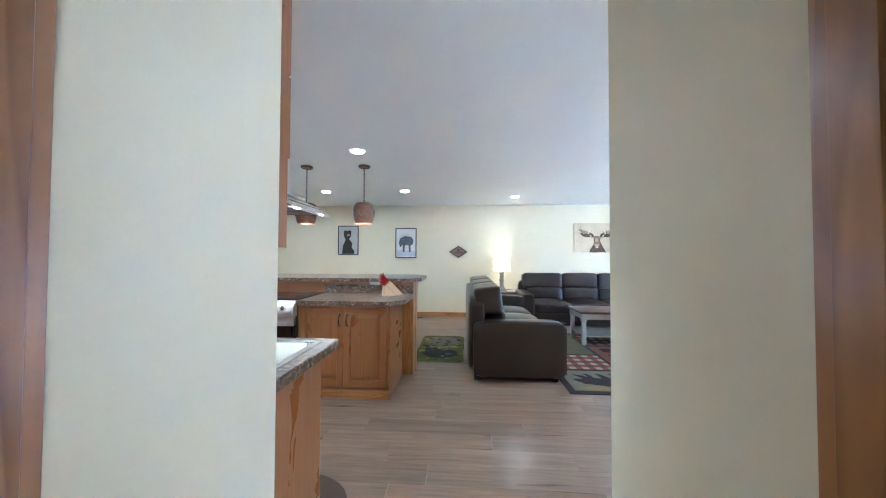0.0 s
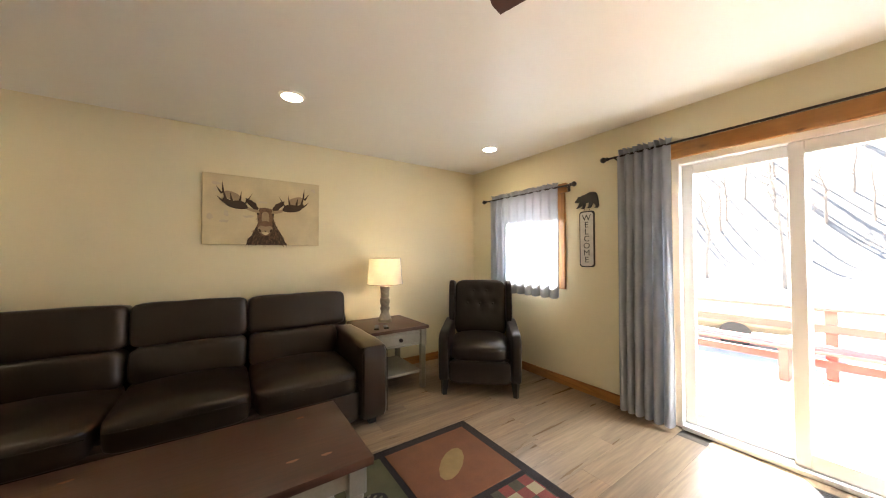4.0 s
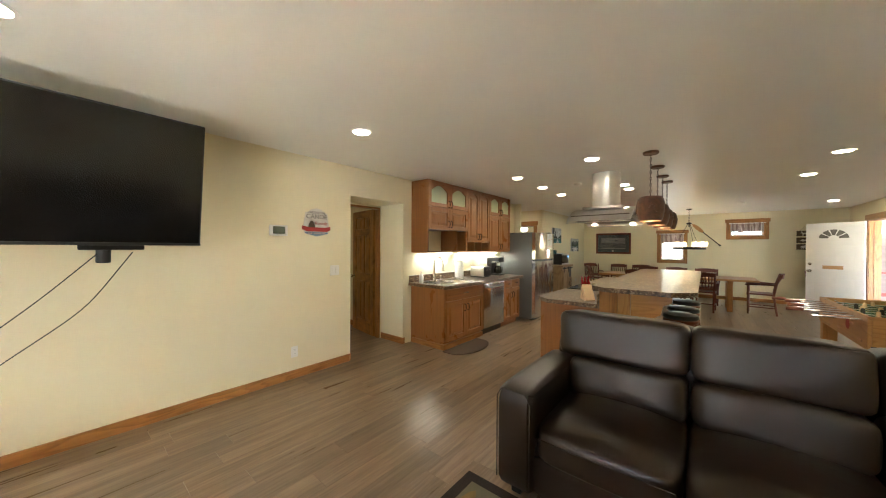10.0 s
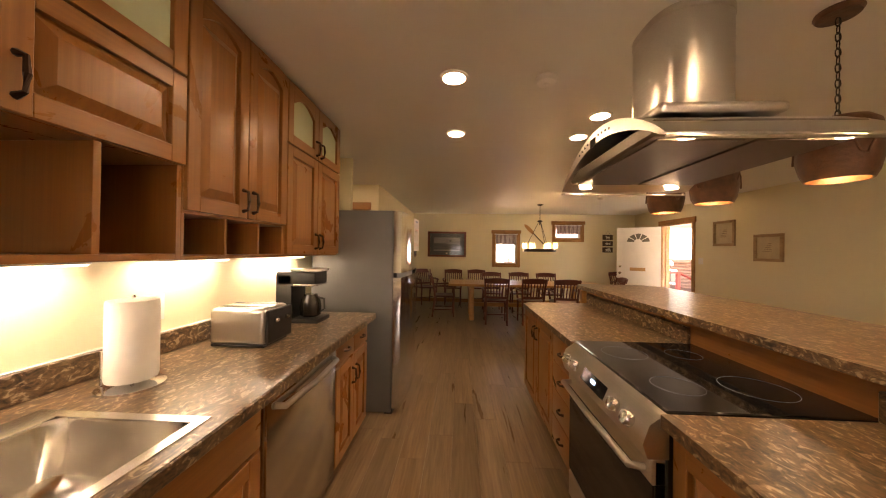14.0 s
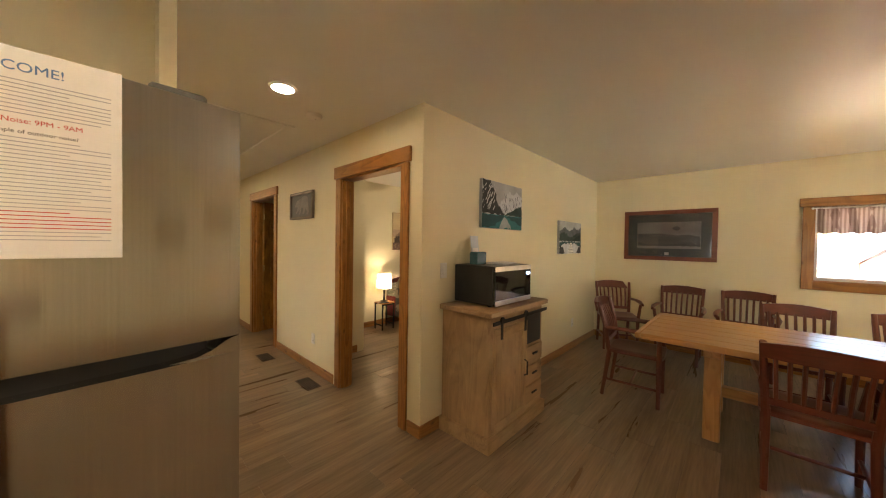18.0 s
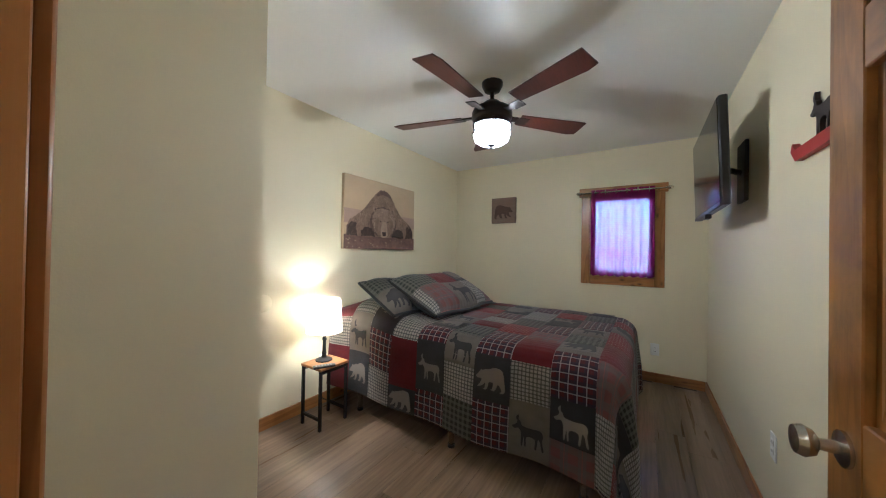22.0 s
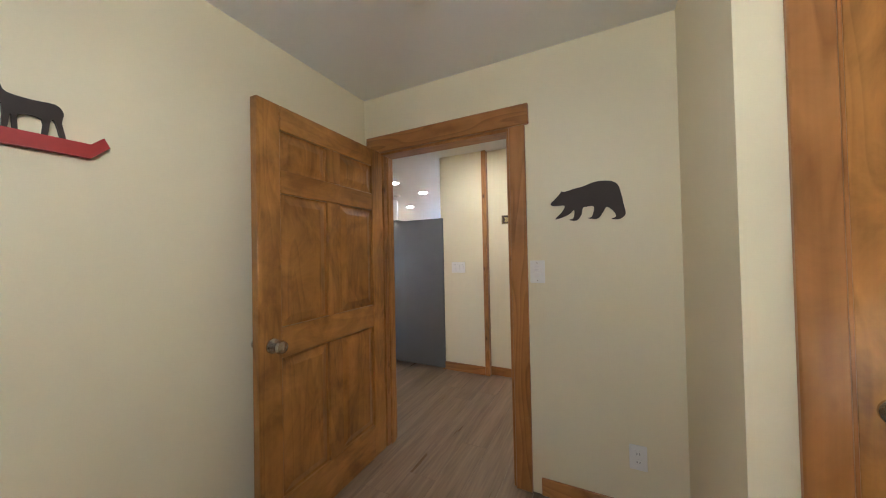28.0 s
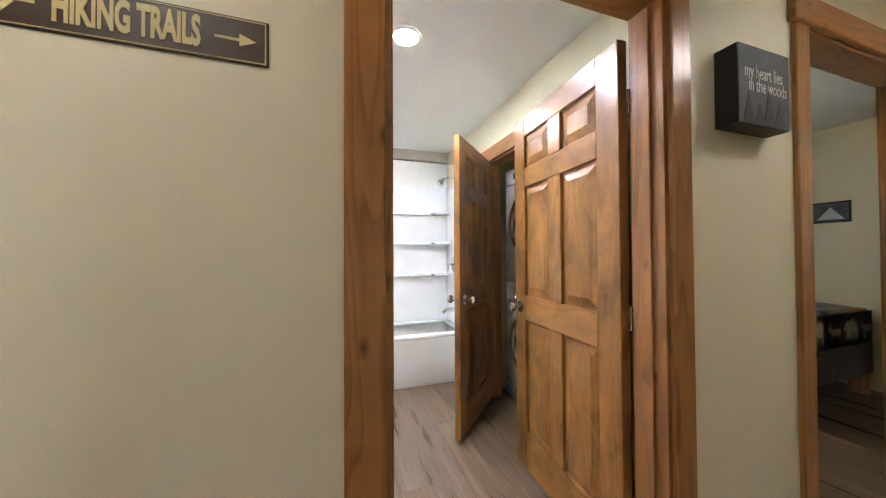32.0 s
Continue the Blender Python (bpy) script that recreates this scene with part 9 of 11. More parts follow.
def canvas_lake(label, x, z, w, h, second):
    c = thing("lake_canvas", label, "canvas print", x, YD, z, S)
    part("canvas", box(B(), -w / 2, w / 2, -0.03, 0, -h / 2, h / 2, 0.003), CLOUD, c)
    y = -0.0304
    a, b = w / 2 - 0.001, h / 2 - 0.001
    rl_ = random.Random(31)

    def clip(pts):
        return [(max(-a, min(a, p)), max(-b, min(b, q))) for p, q in pts]

    def flecks(name, n, mat, x0, x1, z0, z1, yy, lean):
        bm = B()
        for k in range(n):
            px, pz, ln, wd = rl_.uniform(x0, x1), rl_.uniform(z0, z1), rl_.uniform(0.02, 0.06), rl_.uniform(0.003, 0.010)
            prism(bm, clip([(px, pz), (px + wd, pz + 0.3 * wd), (px + lean * ln, pz - ln), (px + lean * ln - wd, pz - 0.8 * ln)]), 0.0004, Matrix.Translation((0, yy, 0)))
        tagged(part(name, bm, mat, c), kind="stuff")

    if not second:
        shape(c, "far_peak", clip(furry([(-a * 0.5, -b * 0.38), (-a * 0.1, b * 0.25), (a * 0.12, b * 0.42), (a * 0.3, b * 0.75), (a * 0.45, b * 0.55), (a * 0.7, b * 0.72), (a, b * 0.5), (a, -b * 0.35)], 0.010, 0.03, 5)), SNOW, y, 0.0004)
        flecks("rock_streaks", 46, ROCK, -a * 0.1, a, -b * 0.2, b * 0.6, y - 0.0008, 0.5)
        shape(c, "left_cliff", clip(furry([(-a, -b * 0.42), (-a, b), (-a * 0.66, b), (-a * 0.55, b * 0.75), (-a * 0.38, b * 0.4), (-a * 0.3, b * 0.1), (-a * 0.05, -b * 0.2), (a * 0.08, -b * 0.38)], 0.012, 0.025, 6)), ROCKD, y - 0.0014, 0.0004)
        flecks("cliff_snow", 34, SNOW, -a, -a * 0.35, -b * 0.1, b * 0.95, y - 0.0022, -0.4)
        shape(c, "right_slope", clip(furry([(a, -b * 0.38), (a, b * 0.15), (a * 0.75, b * 0.02), (a * 0.5, -b * 0.08), (a * 0.3, -b * 0.25), (a * 0.05, -b * 0.38)], 0.010, 0.025, 7)), FOREST, y - 0.0014, 0.0004)
        shape(c, "water", clip(furry([(-a, -b), (a, -b), (a, -b * 0.37), (a * 0.3, -b * 0.40), (-a, -b * 0.42)], 0.003, 0.03, 8)), LAKE, y - 0.0026, 0.0004)
        shape(c, "cliff_reflection", clip(furry([(-a, -b * 0.44), (a * 0.06, -b * 0.42), (-a * 0.25, -b * 0.75), (-a * 0.5, -b * 0.9), (-a, -b)], 0.010, 0.03, 9)), LAKED, y - 0.0034, 0.0004)
        shape(c, "slope_reflection", clip(furry([(a * 0.1, -b * 0.42), (a, -b * 0.42), (a, -b * 0.8), (a * 0.5, -b * 0.62)], 0.010, 0.03, 10)), LAKED, y - 0.0034, 0.0004)
        shape(c, "snow_reflection", clip(furry([(a * 0.02, -b * 0.46), (a * 0.2, -b * 0.60), (a * 0.42, -b * 0.97), (-a * 0.2, -b * 0.97)], 0.010, 0.03, 11)), CLOUD, y - 0.0042, 0.0004)
    else:
        shape(c, "ridge", clip(furry([(-a, -b * 0.2), (-a, b * 0.35), (-a * 0.5, b * 0.62), (-a * 0.1, b * 0.4), (a * 0.3, b * 0.7), (a * 0.7, b * 0.5), (a, b * 0.75), (a, -b * 0.2)], 0.012, 0.03, 12)), ROCK, y, 0.0004)
        shape(c, "forest", clip(furry([(-a, -b * 0.25), (-a, b * 0.15), (-a * 0.55, b * 0.32), (-a * 0.2, b * 0.08), (a * 0.2, b * 0.05), (a * 0.6, b * 0.28), (a, b * 0.4), (a, -b * 0.25)], 0.020, 0.016, 13)), FOREST, y - 0.0010, 0.0004)
        shape(c, "water", clip(furry([(-a, -b), (a, -b), (a, -b * 0.22), (-a, -b * 0.22)], 0.003, 0.03, 14)), SNOW, y - 0.0018, 0.0004)
        shape(c, "forest_reflection", clip(furry([(-a, -b * 0.24), (a, -b * 0.24), (a, -b * 0.6), (a * 0.45, -b * 0.38), (-a * 0.4, -b * 0.36), (-a, -b * 0.55)], 0.014, 0.02, 15)), LAKED, y - 0.0026, 0.0004)
        shape(c, "dock", clip(furry([(-a * 0.34, -b), (a * 0.30, -b), (a * 0.06, -b * 0.32), (-a * 0.05, -b * 0.32)], 0.003, 0.03, 16)), PAPER, y - 0.0034, 0.0004)
        for k in range(6):
            q = -b * (0.95 - 0.1 * k)
            shape(c, "dock_gap", [(-a * (0.31 - 0.04 * k), q), (a * (0.28 - 0.035 * k), q), (a * (0.28 - 0.035 * k), q + 0.004), (-a * (0.31 - 0.04 * k), q + 0.004)], ROCK, y - 0.0042, 0.0004)
        for s in (-1, 1):
            shape(c, "shore", clip(furry([(s * a, -b), (s * a * 0.55, -b), (s * a * 0.70, -b * 0.62), (s * a, -b * 0.5)], 0.010, 0.02, 17)), ROCKD, y - 0.0034, 0.0004)


canvas_lake("canvas print of a teal mountain lake between cliffs", -5.80, 1.79, 0.69, 0.43, False)
canvas_lake("canvas print of a forest lake with a small dock", -7.46, 1.53, 0.73, 0.42, True)

mc = thing("microwave_cabinet", "rustic whitewashed pine cabinet with a sliding barn door", "cabinet", -5.39, YD + 0.235, 0, S)
R_ = "rustic"
part("carcass", box(B(), -0.39, 0.39, -0.21, 0.225, 0.09, 0.93, 0.003), wood(R_, "z"), mc)
part("plinth", box(B(), -0.42, 0.42, -0.24, 0.228, 0.0, 0.10, 0.004), wood(R_, "x"), mc)
part("cabinet_top", box(B(), -0.425, 0.425, -0.25, 0.228, 0.93, 0.968, 0.005), wood(R_, "x"), mc)
bd = part("barn_door", box(B(), -0.35, 0.08, -0.234, -0.213, 0.12, 0.84, 0.003), wood(R_, "z"), mc)
for a, b, c1, d1 in ((-0.35, 0.08, 0.12, 0.19), (-0.35, 0.08, 0.77, 0.84), (-0.35, -0.28, 0.19, 0.77), (0.01, 0.08, 0.19, 0.77)):
    part("door_batten", box(B(), a, b, -0.244, -0.234, c1, d1, 0.002), wood(R_, "x" if b - a > 0.2 else "z"), bd)
part("barn_rail", box(B(), -0.40, 0.40, -0.252, -0.244, 0.875, 0.902, 0.002), BLACKMET, mc, "black iron sliding rail")
for x in (-0.30, 0.03):
    bm = box(B(), x - 0.014, x + 0.014, -0.258, -0.252, 0.77, 0.915, 0.002)
    lathe(bm, [(0.022, 0), (0.022, 0.010)], 16, pose(x, -0.252, 0.905, 90, 0, 0))
    part("roller_strap", bm, BLACKMET, bd)
part("door_pull", tube(B(), [(0.045, -0.244, 0.42), (0.045, -0.268, 0.43), (0.045, -0.268, 0.53), (0.045, -0.244, 0.54)], 0.006, 8), BLACKMET, bd)
# no opening here: a black sheet on the solid carcass paints its shade
part("cubby", bx(0.11, 0.36, -0.214, -0.2105, 0.63, 0.86), BLACKPL, mc, "black sheet standing for a shaded open niche")
for z in (0.16, 0.32, 0.48):
    d_ = part("drawer_front", box(B(), 0.105, 0.375, -0.226, -0.211, z - 0.01, z + 0.13, 0.003), wood(R_, "x"), mc)
    part("cup_pull", box(B(), 0.20, 0.28, -0.238, -0.226, z + 0.055, z + 0.072, 0.004), BLACKMET, d_)
mwv = thing("microwave", "black microwave oven with a silver-edged glass door", "microwave", -5.37, YD + 0.22, 0.968, S)
part("case", box(B(), -0.26, 0.26, -0.17, 0.19, 0.012, 0.30, 0.006), BLACKPL, mwv)
md = part("door", box(B(), -0.26, 0.26, -0.195, -0.17, 0.014, 0.298, 0.004), BLACKGLASS, mwv)
part("door_trim", box(B(), -0.26, 0.26, -0.198, -0.19, 0.262, 0.298, 0.003), STEEL_X, md)
part("door_trim", box(B(), -0.26, 0.26, -0.198, -0.19, 0.014, 0.05, 0.003), STEEL_X, md)
part("clock", bx(0.19, 0.235, -0.1965, -0.1955, 0.22, 0.24), BLUEGLOW, md)
for x in (-0.22, 0.22):
    part("foot", cyl(B(), (x, -0.12, 0.0), (x, -0.12, 0.013), 0.014, n=10), BLACKPL, mwv)
for k in range(4):
    bm = box(B(), -0.09 + 0.02 * k, 0.12 + 0.015 * k, -0.10 + 0.01 * k, 0.05 + 0.01 * k, 0.30 + 0.003 * k, 0.303 + 0.003 * k, m=pose(0, 0, 0, 0, 0, 0))
    one("booklet", bm, PAPER if k % 2 else SKYP, "thin printed leaflet lying on the microwave", "leaflet", -5.45, YD + 0.20, 0.968, S - 8 * k + 12)
bk_ = thing("tip_box", "small teal glass box on the microwave", "box", -5.24, YD + 0.16, 1.268, S)
part("box_body", box(B(), -0.06, 0.06, -0.04, 0.04, 0.0, 0.10, 0.006), simple("teal_glass_box", (0.05, 0.13, 0.15), 0.15, var=0.2), bk_)
fl = thing("leaflet_stand", "clear stand holding a pale blue leaflet", "leaflet", -5.31, YD + 0.07, 1.268, S)
part("stand", box(B(), -0.055, 0.055, -0.045, 0.0, 0.0, 0.02, 0.003), WHITEPL, fl)
part("leaflet", bx(-0.05, 0.05, -0.004, 0.0, 0.018, 0.23, m=pose(0, -0.02, 0, -8, 0, 0)), SKYP, fl)
part("leaflet_text", bx(-0.035, 0.035, -0.006, -0.004, 0.05, 0.13, m=pose(0, -0.02, 0, -8, 0, 0)), PAPER, fl)
one("door_mat", box(B(), -0.43, 0.43, -0.33, 0.33, 0.001, 0.012, 0.004), MATBLACK, "dark grey ribbed mat inside the front door", "door mat", -6.85, 6.60, 0)


# ---- bedroom ----
def fab(name, base, bands=(), dots=None, rough=0.92):
    """Quilt cotton in fabric metres: bands (axis, pitch, width, offset, colour, strength), dots (pitch, size, colour)."""
    m, nt, b = nodes_of(name)
    uv = nt.nodes.new("ShaderNodeUVMap")
    uv.uv_map = "UVMap"
    sp = nt.nodes.new("ShaderNodeSeparateXYZ")
    nt.links.new(uv.outputs[0], sp.inputs[0])

    def op(kind, a, v=None):
        n = nt.nodes.new("ShaderNodeMath")
        n.operation = kind
        for i, q in enumerate((a, v)):
            if q is None:
                continue
            if isinstance(q, (int, float)):
                n.inputs[i].default_value = q
            else:
                nt.links.new(q, n.inputs[i])
        return n.outputs[0]

    f = noise_tex(nt, uv.outputs[0], 260.0, 3)
    g = noise_tex(nt, uv.outputs[0], 9.0, 3)
    c = ramp(nt, g, [(0.3, tone(base, 0.86)), (0.7, tone(base, 1.12))])
    for ax, pitch, width, off, col, k in bands:
        fr = op("FRACT", op("ADD", op("MULTIPLY", sp.outputs[ax], 1.0 / pitch), off))
        c = mixc(nt, op("MULTIPLY", op("LESS_THAN", fr, width), k), c, col)
    if dots:
        pitch, size, col = dots
        s1 = op("SINE", op("MULTIPLY", op("ADD", sp.outputs[0], sp.outputs[1]), 2 * math.pi / pitch))
        s2 = op("SINE", op("MULTIPLY", op("SUBTRACT", sp.outputs[0], sp.outputs[1]), 2 * math.pi / pitch))
        c = mixc(nt, op("GREATER_THAN", op("MULTIPLY", op("MAXIMUM", s1, 0.0), op("MAXIMUM", s2, 0.0)), size), c, col)
    c = mixc(nt, op("MULTIPLY", f, 0.30), c, tone(base, 0.5))
    nt.links.new(c, b.inputs["Base Color"])
    b.inputs["Roughness"].default_value = rough
    b.inputs["Sheen Weight"].default_value = 0.25
    w = op("ADD", op("MULTIPLY", op("SINE", op("MULTIPLY", sp.outputs[0], 150.0)), 0.35), f)
    bump(nt, w, b, 0.35, 0.004)
    return m


WINE, NAVY, TAN, CHAR = (0.17, 0.010, 0.016), (0.030, 0.035, 0.065), (0.24, 0.21, 0.17), (0.050, 0.048, 0.050)
Q_RED = fab("red_quilt_cotton", WINE)
Q_DOT = fab("red_dotted_cotton", (0.26, 0.016, 0.024), dots=(0.038, 0.5, (0.56, 0.42, 0.38)))
Q_PLAID = fab("burgundy_plaid_cotton", (0.13, 0.020, 0.028), [(0, 0.046, 0.42, 0.0, NAVY, 0.75), (1, 0.046, 0.42, 0.0, NAVY, 0.65), (0, 0.046, 0.12, 0.66, (0.60, 0.52, 0.46), 0.85), (1, 0.046, 0.12, 0.66, (0.60, 0.52, 0.46), 0.85)])
Q_GREEN = fab("grey_green_check_cotton", (0.045, 0.050, 0.042), [(0, 0.034, 0.45, 0.0, (0.27, 0.26, 0.21), 0.5), (1, 0.034, 0.45, 0.0, (0.27, 0.26, 0.21), 0.5)])
Q_CREAM = fab("cream_waffle_cotton", (0.54, 0.50, 0.43), [(0, 0.022, 0.34, 0.0, (0.06, 0.06, 0.065), 0.75), (1, 0.022, 0.34, 0.0, (0.06, 0.06, 0.065), 0.75)])
Q_ROSE = fab("faded_rose_plaid_cotton", (0.27, 0.115, 0.105), [(0, 0.09, 0.45, 0.2, (0.20, 0.17, 0.16), 0.6), (1, 0.09, 0.45, 0.2, (0.19, 0.17, 0.17), 0.6), (1, 0.09, 0.06, 0.0, (0.42, 0.14, 0.12), 0.6)])
Q_TAN, Q_CHAR = fab("tan_quilt_cotton", TAN), fab("charcoal_quilt_cotton", CHAR)
Q_BLUE = fab("blue_check_cotton", (0.05, 0.06, 0.085), [(0, 0.036, 0.5, 0.0, (0.26, 0.27, 0.28), 0.5), (1, 0.036, 0.5, 0.0, (0.26, 0.27, 0.28), 0.5)])
PIPING = fab("black_piping_cotton", (0.02, 0.02, 0.022))

BX, BHW, BY0, BY1, BR_ = -7.385, 0.775, -1.80, 0.38, 0.13


def quilt_at(s, r, lift=0.0):
    """Fabric metres to the draped bed: s across from the middle, r from the head down."""
    bl = BY1 - BY0
    es, er = abs(s) - (BHW - BR_), r - (bl - BR_)
    sg = 1 if s >= 0 else -1

    def prof(d):
        q = BR_ * math.pi / 2
        if d <= 0:
            return d, 0.0
        if d < q:
            return BR_ * math.sin(d / BR_), BR_ * (1 - math.cos(d / BR_))
        return BR_ + 0.05 * (d - q), BR_ + (d - q)

    if es > 0 and er > 0:
        d = math.hypot(es, er)
        o, dz = prof(d)
        o += 0.035 * math.sin(6 * math.atan2(er, es)) * min(1, dz / 0.4)
        x, y = BHW - BR_ + o * es / d, bl - BR_ + o * er / d
    elif es > 0:
        o, dz = prof(es)
        x, y = BHW - BR_ + o, r
    elif er > 0:
        o, dz = prof(er)
        x, y = abs(s), bl - BR_ + o
    else:
        x, y, dz = abs(s), r, 0.0
    hump = 0.17 * math.exp(-((r - 0.36) / 0.27) ** 2) * max(0.0, 1 - (abs(x) / 0.80) ** 4) + 0.03 * math.exp(-(r / 0.9) ** 2)
    z = 0.735 + hump - dz + 0.012 * noise.noise((s * 3.1, r * 2.7, 0.4))
    wob = 0.018 * math.sin(r * 9 + 1.7) * min(1.0, dz / 0.3)
    z = max(z, 0.045)
    return Vector((BX + sg * (x + wob + lift * (1 if dz > BR_ else 0)), BY0 + y, z + lift * (0.25 if dz > BR_ else 1)))


def cell(name, s0, s1, r0, r1, mat, parent, n=7, puff=0.007):
    bm = B()
    lay = bm.loops.layers.uv.new("UVMap")
    at, g = {}, []
    for i in range(n + 1):
        row = []
        for j in range(n + 1):
            u, v = i / n, j / n
            s, r = s0 + (s1 - s0) * u, r0 + (r1 - r0) * v
            k = puff * (1 - (2 * u - 1) ** 6) * (1 - (2 * v - 1) ** 6) * (0.8 + 0.4 * noise.noise((s * 14, r * 14, 2.0)))
            vt = bm.verts.new(quilt_at(s, r, k))
            at[vt] = (s, r)
            row.append(vt)
        g.append(row)
    for i in range(n):
        for j in range(n):
            f = bm.faces.new((g[i][j], g[i + 1][j], g[i + 1][j + 1], g[i][j + 1]))
            for lp in f.loops:
                lp[lay].uv = at[lp.vert]
    bmesh.ops.solidify(bm, geom=bm.faces[:], thickness=-0.006)
    return part(name, bm, mat, parent, angle=70)


def fill_outline(bm, pts):
    """A flat outline filled with small triangles, ready to be laid on a curved cloth."""
    f = bm.faces.new([bm.verts.new((x, z, 0)) for x, z in pts])
    bmesh.ops.triangulate(bm, faces=[f])
    bmesh.ops.subdivide_edges(bm, edges=[e for e in bm.edges if e.calc_length() > 0.15], cuts=3)
    bmesh.ops.triangulate(bm, faces=bm.faces[:])


def applique(pts, s, r, w, h, turn, mat, parent):
    """An animal shape sewn on the quilt, seen from the side of the bed or from its foot."""
    bm = B()
    fill_outline(bm, pts)
    c, sn = math.cos(radians(turn)), math.sin(radians(turn))
    for q in bm.verts:
        u, v = (q.co.x - 0.5) * w, (q.co.y - 0.5) * h
        q.co = quilt_at(s + u * c - v * sn, r + u * sn + v * c, 0.0125)
    part("applique_animal", bm, mat, parent)


bed = thing("bed", "metal bed frame with box spring and mattress", "bed", 0, 0, 0)
part("mattress", soft(B(), BX - BHW + 0.03, BX + BHW - 0.03, BY0 + 0.02, BY1 - 0.04, 0.46, 0.72, 10, 5), TOWELP, bed)
part("box_spring", box(B(), BX - BHW + 0.03, BX + BHW - 0.03, BY0 + 0.02, BY1 - 0.05, 0.24, 0.46, 0.03, 2), BLACKSEAT, bed)
for x in (BX - BHW + 0.05, BX + BHW - 0.05):
    part("frame_rail", box(B(), x - 0.02, x + 0.02, BY0 + 0.03, BY1 - 0.10, 0.205, 0.24, 0.002), BLACKMET, bed)
    for y in (-1.49, -0.63, 0.18):
        part("frame_leg", box(B(), x - 0.014, x + 0.014, y - 0.014, y + 0.014, 0.012, 0.205, 0.002), NICKEL, bed)
        part("leg_glide", cyl(B(), (x, y, 0.001), (x, y, 0.02), 0.024, n=12), BLACKPL, bed)
part("cross_rail", box(B(), BX - BHW + 0.05, BX + BHW - 0.05, -0.65, -0.61, 0.205, 0.235, 0.002), BLACKMET, bed)
quilt = thing("quilt", "patchwork lodge quilt of red, plaid and charcoal patches with animals", "quilt")
drop = 0.54
smin, smax, rmax = -(BHW + drop), BHW + drop, BY1 - BY0 + drop
ns, nr = 12, 12
Q_ROW = [Q_GREEN, Q_PLAID, Q_CHAR, Q_RED, Q_CREAM, Q_TAN, Q_DOT, Q_ROSE, Q_PLAID, Q_CREAM]
rq = random.Random(21)
above = []
for j in range(nr):
    r0, r1 = rmax * j / nr, rmax * (j + 1) / nr
    cuts, s0 = [smin], smin
    while s0 < smax - 0.33:
        s0 += rq.choice((0.17, 0.22, 0.22, 0.27, 0.34))
        cuts.append(s0)
    cuts.append(smax)
    here = []
    for i, (s0, s1) in enumerate(zip(cuts, cuts[1:])):
        near = {m for a, b, m in above if a < s1 - 0.02 and b > s0 + 0.02} | ({here[-1][2]} if here else set())
        mat = rq.choice([m for m in Q_ROW if m not in near])
        here.append((s0, s1, mat))
        cell("patch", s0, s1, r0, r1, mat, quilt)
        if mat in (Q_TAN, Q_CHAR):
            deer = rq.random() < 0.6
            applique(DEER if deer else BEAR, (s0 + s1) / 2, (r0 + r1) / 2, min(0.20, 0.80 * (r1 - r0)), min(0.84 * (s1 - s0), 0.175 if deer else 0.14), 90 if s0 + s1 > 0 else -90, Q_CHAR if mat is Q_TAN else Q_TAN, quilt)
    above = here


def sham(label, m, w, h, d, grid):
    """A square-edged quilted pillow sham in its own x-z plane, facing -y, sewn of patches."""
    p = thing("pillow", label, "pillow")
    p.matrix_basis = m

    def at(u, v, side):
        k = max(0.0, (1 - abs(2 * u - 1) ** 3.2)) * max(0.0, (1 - abs(2 * v - 1) ** 3.2))
        y = side * (0.012 + d / 2 * k ** 0.55 + 0.006 * noise.noise((u * 6, v * 6, side)))
        pinch = 0.04 * abs(2 * v - 1) ** 2 * (1 - abs(2 * u - 1)) * 0.0
        return Vector(((u - 0.5) * w, y, v * h - pinch + 0.012 * math.sin(u * 9)))

    for r, row in enumerate(grid):
        u = 0.0
        v1, v0 = 1 - r / len(grid), 1 - (r + 1) / len(grid)
        tot = sum(q[0] for q in row)
        for wd, mat, art in row:
            u1 = u + wd / tot
            bm = B()
            lay = bm.loops.layers.uv.new("UVMap")
            n = 8
            loc, g = {}, []
            for a in range(n + 1):
                col = []
                for b in range(n + 1):
                    uu, vv = u + (u1 - u) * a / n, v0 + (v1 - v0) * b / n
                    vt = bm.verts.new(at(uu, vv, -1))
                    loc[vt] = (uu * w, vv * h)
                    col.append(vt)
                g.append(col)
            for a in range(n):
                for b in range(n):
                    f = bm.faces.new((g[a][b], g[a + 1][b], g[a + 1][b + 1], g[a][b + 1]))
                    for lp in f.loops:
                        lp[lay].uv = loc[lp.vert]
            bmesh.ops.solidify(bm, geom=bm.faces[:], thickness=0.004)
            part("patch", bm, mat, p, angle=70)
            if art:
                pts, ink = art
                bm = B()
                cu, cv, sw, sh = (u + u1) / 2, (v0 + v1) / 2, (u1 - u) * 0.84, (v1 - v0) * 0.86
                fill_outline(bm, pts)
                for v in bm.verts:
                    v.co = at(cu + (v.co.x - 0.5) * sw, cv + (v.co.y - 0.5) * sh, -1) + Vector((0, -0.008, 0))
                part("applique_animal", bm, ink, p)
            u = u1
    bm = B()
    n = 16
    g = [[bm.verts.new(at(a / n, b / n, 1)) for b in range(n + 1)] for a in range(n + 1)]
    for a in range(n):
        for b in range(n):
            bm.faces.new((g[a][b], g[a][b + 1], g[a + 1][b + 1], g[a + 1][b]))
    part("pillow_back", bm, PIPING, p, angle=80)
    edge = [at(k / 12, 0, 0) for k in range(12)] + [at(1, k / 12, 0) for k in range(12)] + [at(1 - k / 12, 1, 0) for k in range(12)] + [at(0, 1 - k / 12, 0) for k in range(13)]
